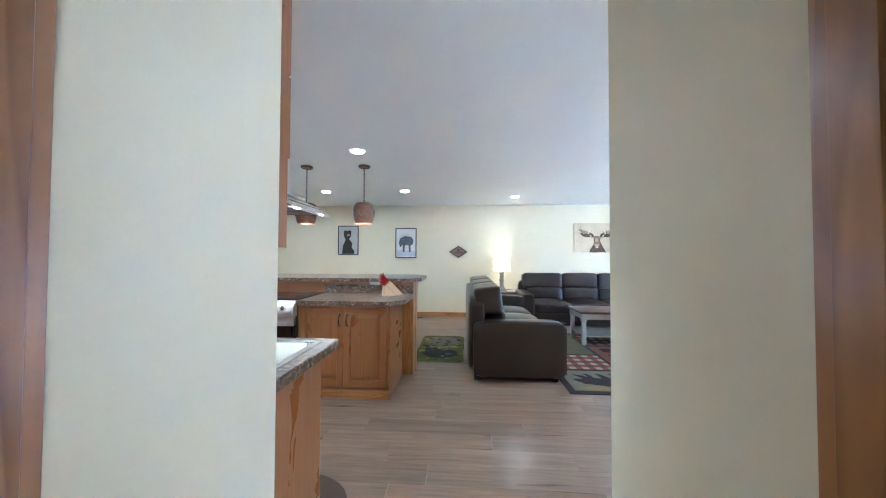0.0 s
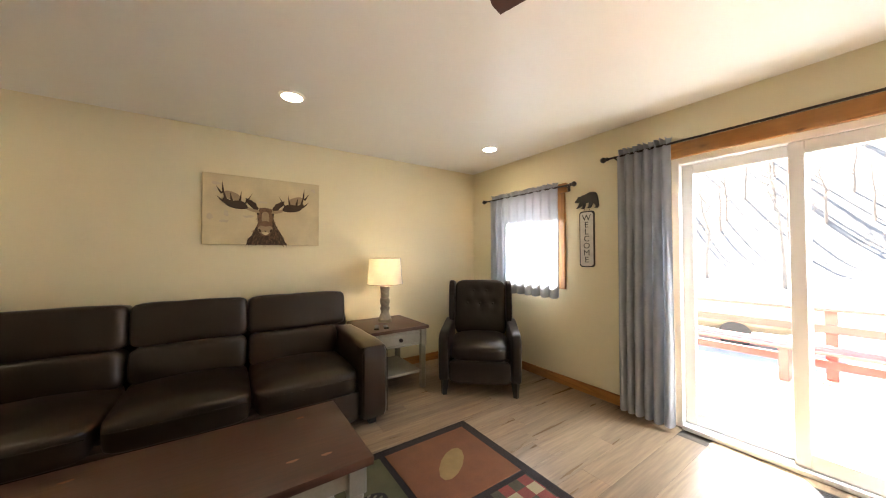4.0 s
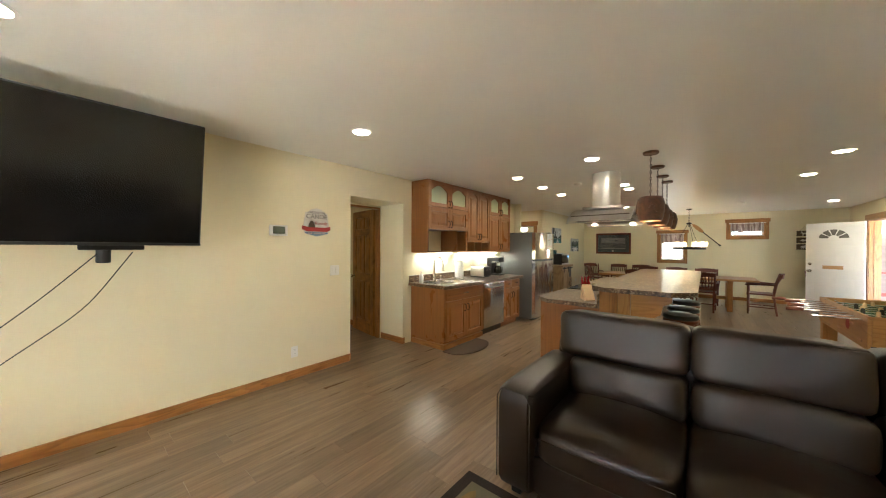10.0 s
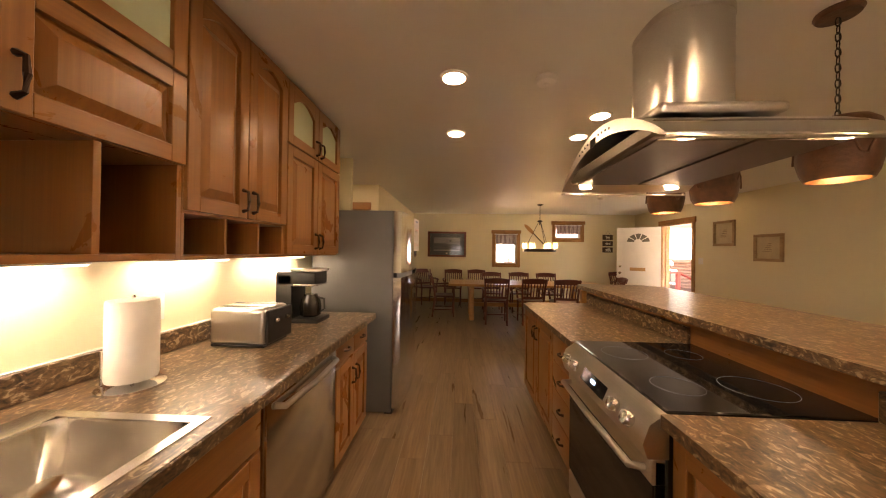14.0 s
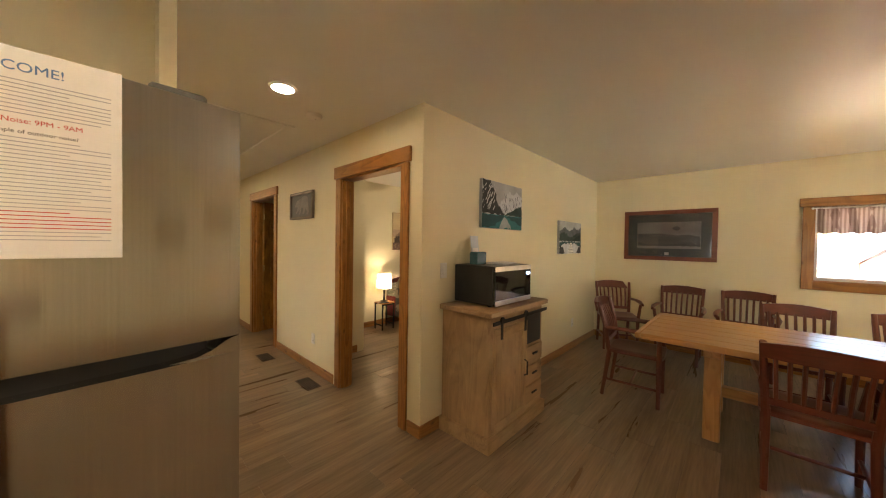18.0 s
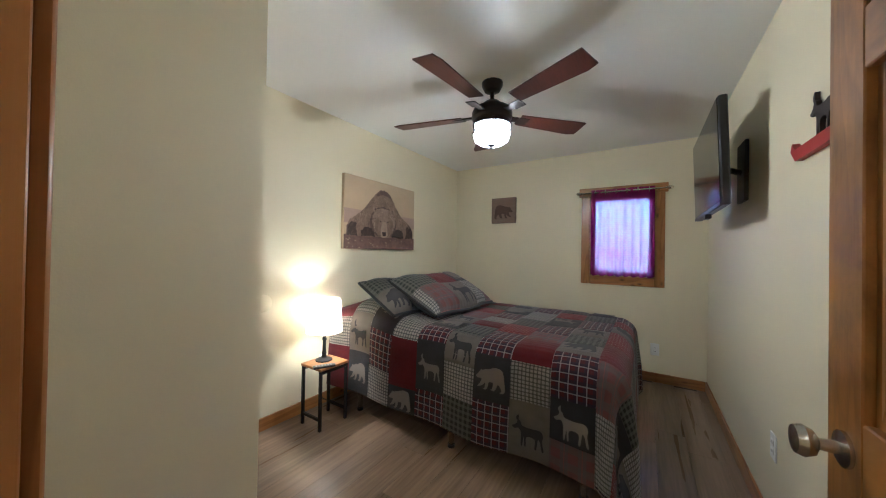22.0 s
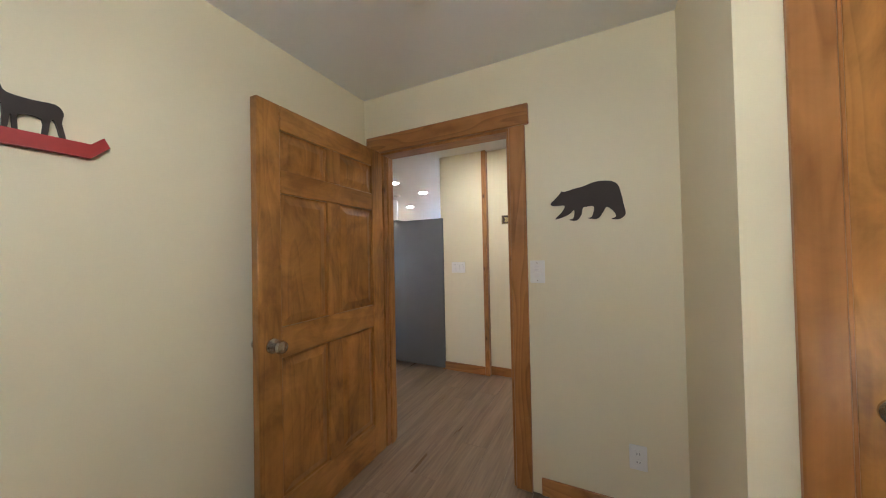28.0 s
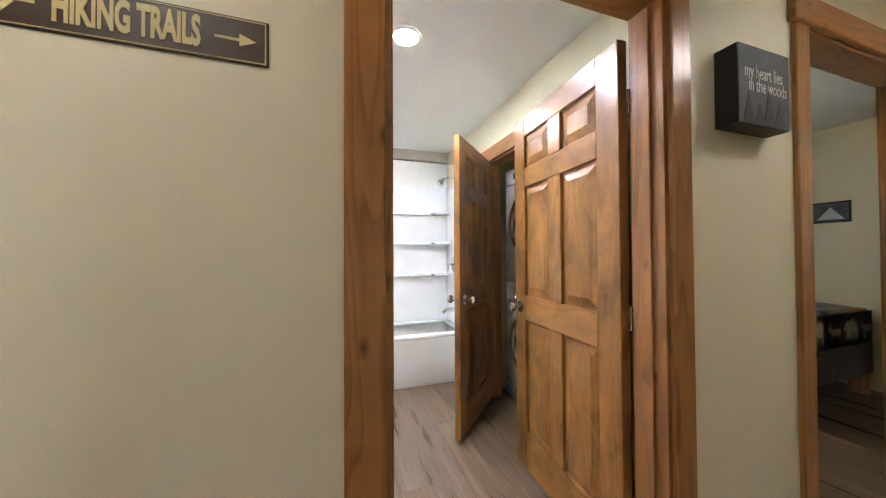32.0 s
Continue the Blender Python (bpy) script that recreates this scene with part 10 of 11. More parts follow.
    part("piping", tube(B(), edge, 0.013, 8), PIPING, p)
    return p


FLIPDEER, FLIPBEAR = scaled(DEER, 1, 1, True), scaled(BEAR, 1, 1, True)
GRID_A = [[(0.34, Q_GREEN, None), (0.29, Q_RED, None), (0.23, Q_CHAR, (FLIPBEAR, Q_TAN)), (0.14, Q_GREEN, None)], [(0.08, Q_CREAM, None), (0.28, Q_ROSE, None), (0.31, Q_TAN, (DEER, Q_CHAR)), (0.20, Q_CREAM, None), (0.13, Q_ROSE, None)]]
GRID_B = [[(0.3, Q_GREEN, None), (0.3, Q_CHAR, (FLIPDEER, Q_TAN)), (0.3, Q_PLAID, None), (0.3, Q_GREEN, None)], [(0.3, Q_TAN, (BEAR, Q_CHAR)), (0.3, Q_BLUE, None), (0.3, Q_RED, None), (0.3, Q_CREAM, None)]]
sham("patchwork pillow sham with a bear and an elk on the bed", pose(-7.29, -0.86, 0.80, -65, 0, 177), 0.93, 0.55, 0.20, GRID_A)
sham("patchwork pillow sham lying behind the front pillow", pose(-7.05, -1.10, 0.80, -64, 0, 174), 0.80, 0.48, 0.16, GRID_B)

# nightstand and lamp
ns_ = thing("nightstand", "small black iron nightstand with an orange wood top", "nightstand", -6.39, -1.585, 0)
part("tabletop", box(B(), -0.125, 0.125, -0.115, 0.115, 0.425, 0.445, 0.003), wood("pine", "x"), ns_)
for y in (-0.10, 0.10):
    part("top_rail", box(B(), -0.115, 0.115, y - 0.011, y + 0.011, 0.40, 0.425, 0.002), BLACKMET, ns_)
for sx in (-1, 1):
    for sy in (-1, 1):
        part("leg", box(B(), sx * 0.112 - 0.010, sx * 0.112 + 0.010, sy * 0.10 - 0.010, sy * 0.10 + 0.010, 0.001, 0.425, 0.002), BLACKMET, ns_)
    part("side_rail", box(B(), sx * 0.112 - 0.008, sx * 0.112 + 0.008, -0.09, 0.09, 0.07, 0.09, 0.002), BLACKMET, ns_)
bl_ = thing("bedside_lamp", "lit bedside lamp with a white shade and dark metal base", "table lamp", -6.405, -1.62, 0.445)
bm = B()
lathe(bm, [(0.062, 0.0), (0.062, 0.008), (0.045, 0.016), (0.020, 0.024), (0.015, 0.05), (0.020, 0.058), (0.014, 0.066), (0.012, 0.15), (0.019, 0.158), (0.013, 0.168), (0.010, 0.22)], 20)
part("lamp_base", bm, BLACKMET, bl_, "dark metal turned lamp base")
bm = B()
lathe(bm, [(0.132, 0.215), (0.112, 0.465)], 36, None, False)
bmesh.ops.solidify(bm, geom=bm.faces[:], thickness=0.002)
sh_ = part("shade", bm, SHADEWHITE, bl_, "white drum shade glowing from the bulb", 60)
for r, z in ((0.133, 0.215), (0.113, 0.465)):
    part("shade_ring", tube(B(), [(r * math.cos(2 * math.pi * k / 28), r * math.sin(2 * math.pi * k / 28), z) for k in range(29)], 0.002, 6), NICKEL, sh_)
part("harp", tube(B(), [(0, 0, 0.22), (0.03, 0, 0.25), (0.03, 0, 0.32), (0, 0, 0.36)], 0.0018, 5), NICKEL, bl_)
lamp_point("bedside_light", (-6.405, -1.62, 0.445 + 0.36), NIGHT_W, SOFT, 0.03)
remote2 = thing("remote_control", "black remote control lying on the nightstand", "remote control", -6.31, -1.49, 0.445, 62)
part("body", box(B(), -0.022, 0.022, -0.075, 0.075, 0.0, 0.016, 0.005, 2), BLACKPL, remote2)
for j in range(6):
    for i in range(3):
        part("key", box(B(), -0.016 + i * 0.011, -0.008 + i * 0.011, -0.06 + j * 0.02, -0.05 + j * 0.02, 0.016, 0.018, 0.001), INKG, remote2)
bm = B()
lathe(bm, [(0.062, 0), (0.062, 0.006), (0.054, 0.012), (0.004, 0.013)], 28, pose(0, 0, 0, 90))
one("blank_cover", bm, WALL, "round cream blank cover on the wall", "wall plate", -6.045, YB, 0.90, S)
cord("lamp_cord", "thin black lamp cord hanging behind the nightstand", [(-6.45, -1.70, 0.44), (-6.50, -1.76, 0.30), (-6.47, -1.77, 0.10), (-6.60, -1.70, 0.012)], 0.0035)

# sleeping bear canvas
cb = thing("bear_canvas", "large canvas print of a resting brown bear", "canvas print", -7.21, YB, 1.635, S)
part("canvas", box(B(), -0.50, 0.50, -0.036, 0, -0.335, 0.335, 0.004), BEARBG, cb)
BY_ = -0.0365
shape(cb, "haze", [(-0.498, -0.10), (0.498, -0.10), (0.498, 0.02), (-0.498, 0.03)], simple("print_haze", (0.40, 0.29, 0.22), 0.8, var=0.15), BY_)
shape(cb, "ground", [(-0.498, -0.333), (0.498, -0.333), (0.498, -0.21), (0.2, -0.205), (-0.2, -0.21), (-0.498, -0.205)], EARTH, BY_ - 0.0006)
BACK = [(-0.475, -0.212), (-0.47, -0.13), (-0.43, -0.065), (-0.36, -0.025), (-0.28, 0.03), (-0.20, 0.12), (-0.13, 0.195), (-0.06, 0.248), (0.0, 0.262), (0.06, 0.245), (0.12, 0.19), (0.18, 0.11), (0.25, 0.03), (0.33, -0.02), (0.41, -0.06), (0.462, -0.12), (0.475, -0.212)]
HEAD = [(-0.165, -0.08), (-0.158, 0.0), (-0.11, 0.055), (-0.04, 0.075), (0.05, 0.075), (0.12, 0.055), (0.162, 0.0), (0.165, -0.08), (0.125, -0.16), (0.065, -0.215), (-0.065, -0.215), (-0.125, -0.16)]
FURX = simple("printed_deep_fur", (0.052, 0.032, 0.026), 0.8, var=0.3, scale=26)
FURH = simple("printed_pale_fur", (0.36, 0.27, 0.19), 0.8, var=0.25, scale=26)
shape(cb, "back", furry(BACK, 0.0045, 0.012, 2), FUR, BY_ - 0.0012)
shape(cb, "hump", furry([(-0.13, 0.18), (-0.06, 0.244), (0.0, 0.257), (0.055, 0.24), (0.12, 0.18), (0.08, 0.195), (0.02, 0.21), (-0.05, 0.205)], 0.006, 0.012, 3), FURD, BY_ - 0.0024)
for s in (-1, 1):
    shape(cb, "haunch", furry([(s * 0.34, -0.210), (s * 0.466, -0.210), (s * 0.460, -0.13), (s * 0.42, -0.085), (s * 0.365, -0.085), (s * 0.335, -0.14)], 0.006, 0.012, 4), FURX, BY_ - 0.0024)
    shape(cb, "foreleg", furry([(s * 0.15, -0.210), (s * 0.345, -0.210), (s * 0.362, -0.14), (s * 0.34, -0.06), (s * 0.28, -0.005), (s * 0.20, 0.0), (s * 0.15, -0.06)], 0.006, 0.012, 5), FUR, BY_ - 0.0036)
    shape(cb, "leg_shade", furry([(s * 0.12, -0.210), (s * 0.305, -0.210), (s * 0.30, -0.165), (s * 0.25, -0.12), (s * 0.18, -0.125), (s * 0.13, -0.15)], 0.008, 0.012, 6), FURX, BY_ - 0.0048)
shape(cb, "neck_shade", furry(oval(0.19, 0.155, 24, 0.0, -0.065), 0.009, 0.012, 7), FURD, BY_ - 0.0056)
for s in (-1, 1):
    shape(cb, "ear", furry(oval(0.026, 0.028, 14, s * 0.130, 0.058), 0.004, 0.008, 8), FURL, BY_ - 0.0066)
    shape(cb, "ear_shade", furry(oval(0.014, 0.015, 10, s * 0.122, 0.054), 0.003, 0.008, 9), FURD, BY_ - 0.0080)
hairs(cb, "fur_layer", BACK, 900, FURD, BY_ - 0.0060, 11, 0.034, lambda x, z: abs(x) > 0.17 or z > 0.06)
hairs(cb, "pale_fur", BACK, 700, FURH, BY_ - 0.0064, 12, 0.026, lambda x, z: z > -0.10 and (abs(x) > 0.17 or z > 0.08) and z < 0.20)
shape(cb, "head", furry(HEAD, 0.005, 0.012, 10), FURL, BY_ - 0.0076)
for s in (-1, 1):
    shape(cb, "cheek", furry([(s * 0.055, -0.205), (s * 0.115, -0.155), (s * 0.135, -0.07), (s * 0.09, -0.03), (s * 0.05, -0.055), (s * 0.045, -0.12)], 0.007, 0.012, 13), FUR, BY_ - 0.0090)
hairs(cb, "brow_fur", HEAD, 420, FURH, BY_ - 0.0100, 14, 0.022, lambda x, z: z > -0.05 or abs(x) > 0.12)
hairs(cb, "face_fur", HEAD, 380, FURD, BY_ - 0.0103, 15, 0.020, lambda x, z: abs(x) > 0.045)
for s in (-1, 1):
    shape(cb, "eye", oval(0.010, 0.006, 10, s * 0.052, -0.058), FURX, BY_ - 0.0106)
shape(cb, "muzzle", furry([(-0.026, -0.06), (0.026, -0.06), (0.048, -0.14), (0.052, -0.195), (0.03, -0.217), (-0.03, -0.217), (-0.052, -0.195), (-0.048, -0.14)], 0.003, 0.012, 16), FURH, BY_ - 0.0108)
shape(cb, "nose", [(-0.030, -0.162), (0.030, -0.162), (0.024, -0.194), (0, -0.204), (-0.024, -0.194)], FURX, BY_ - 0.0122)
rnd = random.Random(5)
for k in range(26):
    shape(cb, "pebble", oval(0.004 + 0.010 * rnd.random(), 0.003 + 0.003 * rnd.random(), 7, -0.47 + 0.94 * rnd.random(), -0.325 + 0.09 * rnd.random()), SEPIAL, BY_ - 0.0022)

sb = thing("bear_print", "small brown wooden print of a walking bear", "print", XWB, -1.115, 1.835, W_)
part("board", box(B(), -0.165, 0.165, -0.03, 0, -0.165, 0.165, 0.004), simple("umber_board", (0.20, 0.14, 0.10), 0.7, var=0.2, scale=5, stretch=(1, 1, 5)), sb)
shape(sb, "bear_shape", [(-0.125 + x, -0.11 + z) for x, z in scaled(BEAR, 0.25, 0.18, True)], simple("umber_bear_ink", (0.085, 0.052, 0.038), 0.8, var=0.35, scale=12), -0.0305)

# window curtain, rod, blind
ROD = XWB + 0.055
curtain("curtain", "sheer magenta curtain hung on metal grommets over the window", ROD, -0.075, 0.515, 1.06, 1.995, 8, 0.017, MAGENTA, 0.0)
curtain_rod(ROD, -0.155, 0.60, 1.965, XWB, "silver curtain rod with crystal ends", NICKEL, 0.022)
for k in range(6):
    bm = B()
    y = -0.03 + k * 0.10
    tube(bm, [(ROD + 0.017 * math.cos(a), y, 1.965 + 0.024 * math.sin(a)) for a in [2 * math.pi * i / 16 for i in range(17)]], 0.004, 6)
    one("grommet", bm, NICKEL, "silver curtain grommet on the rod", "grommet", group="curtain grommets")
bd = thing("window_blind", "white slatted blind lowered inside the bedroom window", "window blind")
part("head_rail", box(B(), XWB - 0.075, XWB - 0.035, BW[0] + 0.02, BW[1] - 0.02, BW[3] - 0.05, BW[3] - 0.015, 0.003), WHITEPL, bd)
slat_me = mesh_of("slat", box(B(), -0.011, 0.011, BW[0] + 0.02, BW[1] - 0.02, -0.0007, 0.0007, 0, m=pose(0, 0, 0, 0, 46, 0)), cloth("blind_slat", (0.40, 0.42, 0.46), 0.05))
for k in range(38):
    o = new("slat", slat_me)
    o.parent, o.location = bd, (XWB - 0.055, 0, BW[2] + 0.03 + k * 0.0212)

ceiling_fan("bronze five-blade ceiling fan with a lit glass bowl", -6.735, -0.41, FAN_B, True)

# bedroom television on an arm
tv2 = thing("television", "black flat television tilted on a wall arm in the bedroom", "television", -7.45, YD - 0.085, 0, N)
tvm2 = pose(-0.01, -0.19, 1.837, 2, 0, 0)
part("panel_body", box(B(), -0.485, 0.485, 0.0, 0.04, -0.285, 0.285, 0.006, m=tvm2), BLACKPL, tv2)
part("screen", bx(-0.474, 0.474, -0.004, 0.0, -0.262, 0.276, m=tvm2), SCREEN, tv2, "switched-off glossy black screen")
part("bezel", box(B(), -0.485, 0.485, -0.006, 0.0, -0.285, -0.265, 0.002, m=tvm2), BLACKPL, tv2)
part("wall_plate", box(B(), -0.09, 0.09, -0.02, 0, 1.62, 1.98, 0.003), BLACKMET, tv2)
part("mount_arm", tube(B(), [(0.0, -0.02, 1.80), (0.09, -0.08, 1.80), (0.0, -0.145, 1.80)], 0.018, 8), BLACKMET, tv2)
part("mount_bracket", box(B(), -0.12, 0.12, -0.150, -0.138, 1.64, 1.98, 0.003), BLACKMET, tv2)
part("back_cover", box(B(), -0.30, 0.30, 0.04, 0.062, -0.22, 0.16, 0.008, 2, m=tvm2), BLACKPL, tv2)
part("sensor_box", box(B(), -0.05, 0.05, -0.012, 0.02, -0.315, -0.285, 0.004, m=tvm2), BLACKPL, tv2)

# red canoe wall decor with a moose, steel bear, hooks
cn = thing("canoe_decor", "red canoe wall ornament with a dark moose", "wall ornament", -6.44, YD - 0.085, 1.66, N)
bm = B()
prism(bm, [(-0.20, 0.075), (-0.215, 0.045), (-0.17, 0.0), (0.17, 0.0), (0.215, 0.045), (0.20, 0.075), (0.17, 0.045), (-0.17, 0.045)], 0.022)
part("canoe", bm, SIGNRED, cn)
bm = B()
prism(bm, [(-0.05 + x, 0.04 + z) for x, z in scaled(DEER, 0.17, 0.17)], 0.014, Matrix.Translation((0, -0.004, 0)))
part("moose_shape", bm, BEARMETAL, cn)
bm = B()
prism(bm, [(-0.175 + x, -0.10 + z) for x, z in scaled(BEAR, 0.35, 0.20)], 0.004)
one("steel_bear", bm, BEARMETAL, "brown steel bear silhouette fixed to the wall", "wall ornament", -4.892, -0.502, 1.578, E_)

# ---- hall ----
hp = framed("framed_print", "grey wooden frame with a print of a walking bear", HW, -1.00, 1.84, 0.61, 0.31, W_, simple("grey_barn_wood", (0.20, 0.17, 0.14), 0.7, var=0.25, scale=8), simple("dusk_print", (0.16, 0.16, 0.16), 0.7, var=0.3), 0.0, 0.03, 0.028)
shape(hp, "bear_shape", [(-0.19 + x, -0.105 + z) for x, z in scaled(BEAR, 0.38, 0.21)], simple("pale_bear_ink", (0.30, 0.29, 0.27), 0.8, var=0.3, scale=16))
hk = thing("trail_sign", "brown steel hiking trails sign with yellow letters", "wall sign", HE, 0.138, 1.676, E_)
part("plate", box(B(), -0.239, 0.239, -0.004, 0, -0.047, 0.047, 0.002), SIGNBROWN, hk)
for a, b, c, d in ((-0.234, 0.234, 0.0405, 0.043), (-0.234, 0.234, -0.043, -0.0405), (-0.234, -0.2315, -0.0405, 0.0405), (0.2315, 0.234, -0.0405, 0.0405)):
    part("border_line", bx(a, b, -0.0052, -0.004, c, d), SIGNYEL, hk)
text_part("lettering", "HIKING TRAILS", 0.080, 0.0007, SIGNYEL, hk, pose(0.012, -0.0052, 0.0, 90, 0, 0), "yellow capital letters", 0.40, 0.0035)
for k in range(3):
    shape(hk, "arrow_feather", [(-0.212 + 0.02 * k, 0.026), (-0.200 + 0.02 * k, 0.026), (-0.180 + 0.02 * k, 0.0), (-0.200 + 0.02 * k, -0.026), (-0.212 + 0.02 * k, -0.026), (-0.192 + 0.02 * k, 0.0)], SIGNYEL, -0.004)
for a, b in ((-0.15, -0.118), (0.143, 0.19)):
    shape(hk, "arrow_shaft", [(a, 0.0025), (b, 0.0025), (b, -0.0025), (a, -0.0025)], SIGNYEL, -0.004)
shape(hk, "arrow_head", [(0.186, 0.013), (0.216, 0.0), (0.186, -0.013)], SIGNYEL, -0.004)
wb = thing("box_sign", "black wooden box sign with white script lettering", "wall sign", HE, -1.635, 1.807, E_)
part("box_body", box(B(), -0.143, 0.143, -0.07, 0, -0.135, 0.135, 0.003), SIGNBLACK, wb)
part("face_print", bx(-0.141, 0.141, -0.0712, -0.07, -0.133, 0.133), simple("charcoal_forest_print", (0.07, 0.072, 0.074), 0.6, var=0.4, scale=9), wb)
for k, (w, z, h) in enumerate(((-0.09, -0.133, 0.11), (-0.03, -0.133, 0.07), (0.02, -0.133, 0.13), (0.08, -0.133, 0.09))):
    shape(wb, "pine_shape", [(w - 0.03, z), (w + 0.03, z), (w, z + h)], SIGNBLACK, -0.0713)
text_part("lettering", "my heart lies", 0.066, 0.0006, SIGNWHITE, wb, pose(-0.005, -0.0722, 0.045, 90, 0, 0), "white script lettering", 0.62)
text_part("lettering", "in the woods", 0.066, 0.0006, SIGNWHITE, wb, pose(0.018, -0.0722, 0.0, 90, 0, 0), "white script lettering", 0.62)
for y, z, w, h in ((-2.97 - 0.42, 1.66, 0.30, 0.36), (-3.75, 1.50, 0.30, 0.36)):
    f = framed("framed_print", "dark wooden frame with a small woodland print", HE, y, z, w, h, E_, wood("rustic", "x"), simple("woodland_print", (0.30, 0.27, 0.20), 0.7, var=0.3, scale=9), 0.02, 0.03, 0.022)
    shape(f, "tree_shape", [(-0.05, -0.08), (0.05, -0.08), (0.0, 0.09)], FOREST)
for y, z, lab in ((-4.55, 1.60, "white door chime box on the hall wall"), (-4.15, 1.44, "white wall thermostat with a grey cover")):
    d = thing("wall_device", lab, "wall device", HW, y, z, W_)
    part("housing", box(B(), -0.06, 0.06, -0.05, 0, -0.075, 0.075, 0.008, 2), WHITEPL, d)
    part("cover", box(B(), -0.045, 0.045, -0.056, -0.05, -0.05, 0.055, 0.004), WHITEPL, d)

def drape(label, x0, x1, y, z0, z1, mat, rod_label, wall_y):
    """A gathered curtain in a plane of constant y, on its rod."""
    bm = B()
    n = int((x1 - x0) / 0.028)
    g = [[bm.verts.new((x0 + (x1 - x0) * i / n, y + 0.028 * math.sin(i * 1.6) * (0.4 + 0.6 * j / 8), z0 + (z1 - z0) * (1 - j / 8))) for j in range(9)] for i in range(n + 1)]
    for i in range(n):
        for j in range(8):
            bm.faces.new((g[i][j], g[i][j + 1], g[i + 1][j + 1], g[i + 1][j]))
    bmesh.ops.solidify(bm, geom=bm.faces[:], thickness=0.003)
    one("curtain", bm, mat, label, "curtain", angle=80)
    r = thing("curtain_rod", rod_label, "curtain rod")
    part("rod", cyl(B(), (x0 - 0.12, y, z1 - 0.01), (x1 + 0.6, y, z1 - 0.01), 0.008, n=10), BRONZE, r)
    for x in (x0 - 0.06, x1 + 0.5):
        part("bracket", cyl(B(), (x, y, z1 - 0.012), (x, wall_y, z1 - 0.02), 0.006, n=8), BRONZE, r)


# ---- end room ----
dr = thing("dresser", "golden knotty pine dresser in the end room", "dresser", -3.42, -7.28, 0)
part("carcass", box(B(), -0.40, 0.34, -0.26, 0.22, 0.08, 0.88, 0.004), wood("log", "z"), dr)
part("top_board", box(B(), -0.44, 0.38, -0.30, 0.26, 0.88, 0.915, 0.006), wood("pine", "x"), dr)
for k in range(4):
    z0 = 0.12 + k * 0.19
    d = part("drawer_front", box(B(), -0.415, -0.40, -0.24, 0.20, z0, z0 + 0.17, 0.004), wood("pine", "y"), dr)
    for y in (-0.12, 0.10):
        part("drawer_knob", cyl(B(), (-0.415, y, z0 + 0.085), (-0.445, y, z0 + 0.085), 0.012, n=10), BRONZE, d)
for sx in (-0.37, 0.31):
    for sy in (-0.23, 0.19):
        part("foot", box(B(), sx - 0.03, sx + 0.03, sy - 0.03, sy + 0.03, 0.001, 0.08, 0.004), wood("pine", "z"), dr)
lt = thing("side_table", "rustic log side table in the end room", "side table", -4.08, -8.66, 0)
part("tabletop", box(B(), -0.30, 0.30, -0.28, 0.28, 0.66, 0.70, 0.008, 2), wood("log", "x"), lt)
part("drawer_front", box(B(), -0.22, 0.22, 0.20, 0.22, 0.52, 0.64, 0.004), wood("pine", "x"), lt)
for sx in (-0.25, 0.25):
    for sy in (-0.22, 0.22):
        part("leg", cyl(B(), (sx, sy, 0.001), (sx, sy, 0.66), 0.038, 0.032, 12), wood("log", "z"), lt)
el = thing("table_lamp", "lit lamp with a pale shade on the log table", "table lamp", -4.05, -8.70, 0.70)
bm = B()
lathe(bm, [(0.06, 0), (0.06, 0.01), (0.02, 0.02), (0.012, 0.05), (0.012, 0.20)], 16)
part("lamp_base", bm, BLACKMET, el)
bm = B()
lathe(bm, [(0.14, 0.20), (0.10, 0.40)], 28, None, False)
bmesh.ops.solidify(bm, geom=bm.faces[:], thickness=0.002)
part("shade", bm, SHADECLOTH, el, "", 60)
lamp_point("end_room_light", (-4.05, -8.70, 1.02), END_W, SOFT, 0.04)
bm = B()
prism(bm, [(-0.16 + x, -0.09 + z) for x, z in scaled(BEAR, 0.31, 0.17)], 0.004)
one("steel_bear", bm, BEARMETAL, "brown steel bear silhouette on the end room wall", "wall ornament", -3.90, -9.0, 1.65, S)
drape("grey curtain panel beside the end room window", -3.36, -3.06, -8.95, 1.02, 2.02, CURTAIN, "dark curtain rod in the end room", -9.0)


# ---- bathroom and laundry ----
tub = thing("bathtub", "white acrylic bathtub with a plain apron", "bathtub", 0, 0, 0)
T0, T1, U0, U1 = -1.22, -0.555, -1.49, 0.19
part("apron", box(B(), T0, T0 + 0.05, U0, U1, 0.002, 0.44, 0.01, 2), WHITETUB, tub)
for a, b, c, d in ((T0 - 0.005, T0 + 0.08, U0, U1), (T1 - 0.08, T1, U0, U1), (T0 + 0.08, T1 - 0.08, U0, U0 + 0.09), (T0 + 0.08, T1 - 0.08, U1 - 0.09, U1)):
    part("rim", box(B(), a, b, c, d, 0.44, 0.475, 0.012, 3), WHITETUB, tub)
part("basin", box(B(), T0 + 0.07, T1 - 0.07, U0 + 0.08, U1 - 0.08, 0.06, 0.09, 0.01), WHITETUB, tub)
su = thing("tub_surround", "white moulded tub surround with corner shelves", "tub surround")
part("back_panel", box(B(), T1, T1 + 0.005, U0 + 0.006, U1 - 0.006, 0.476, 2.02, 0.002), WHITETUB, su)
part("end_panel", box(B(), T0 + 0.05, T1 - 0.001, U0 - 0.009, U0 + 0.005, 0.476, 2.02, 0.004), WHITETUB, su)
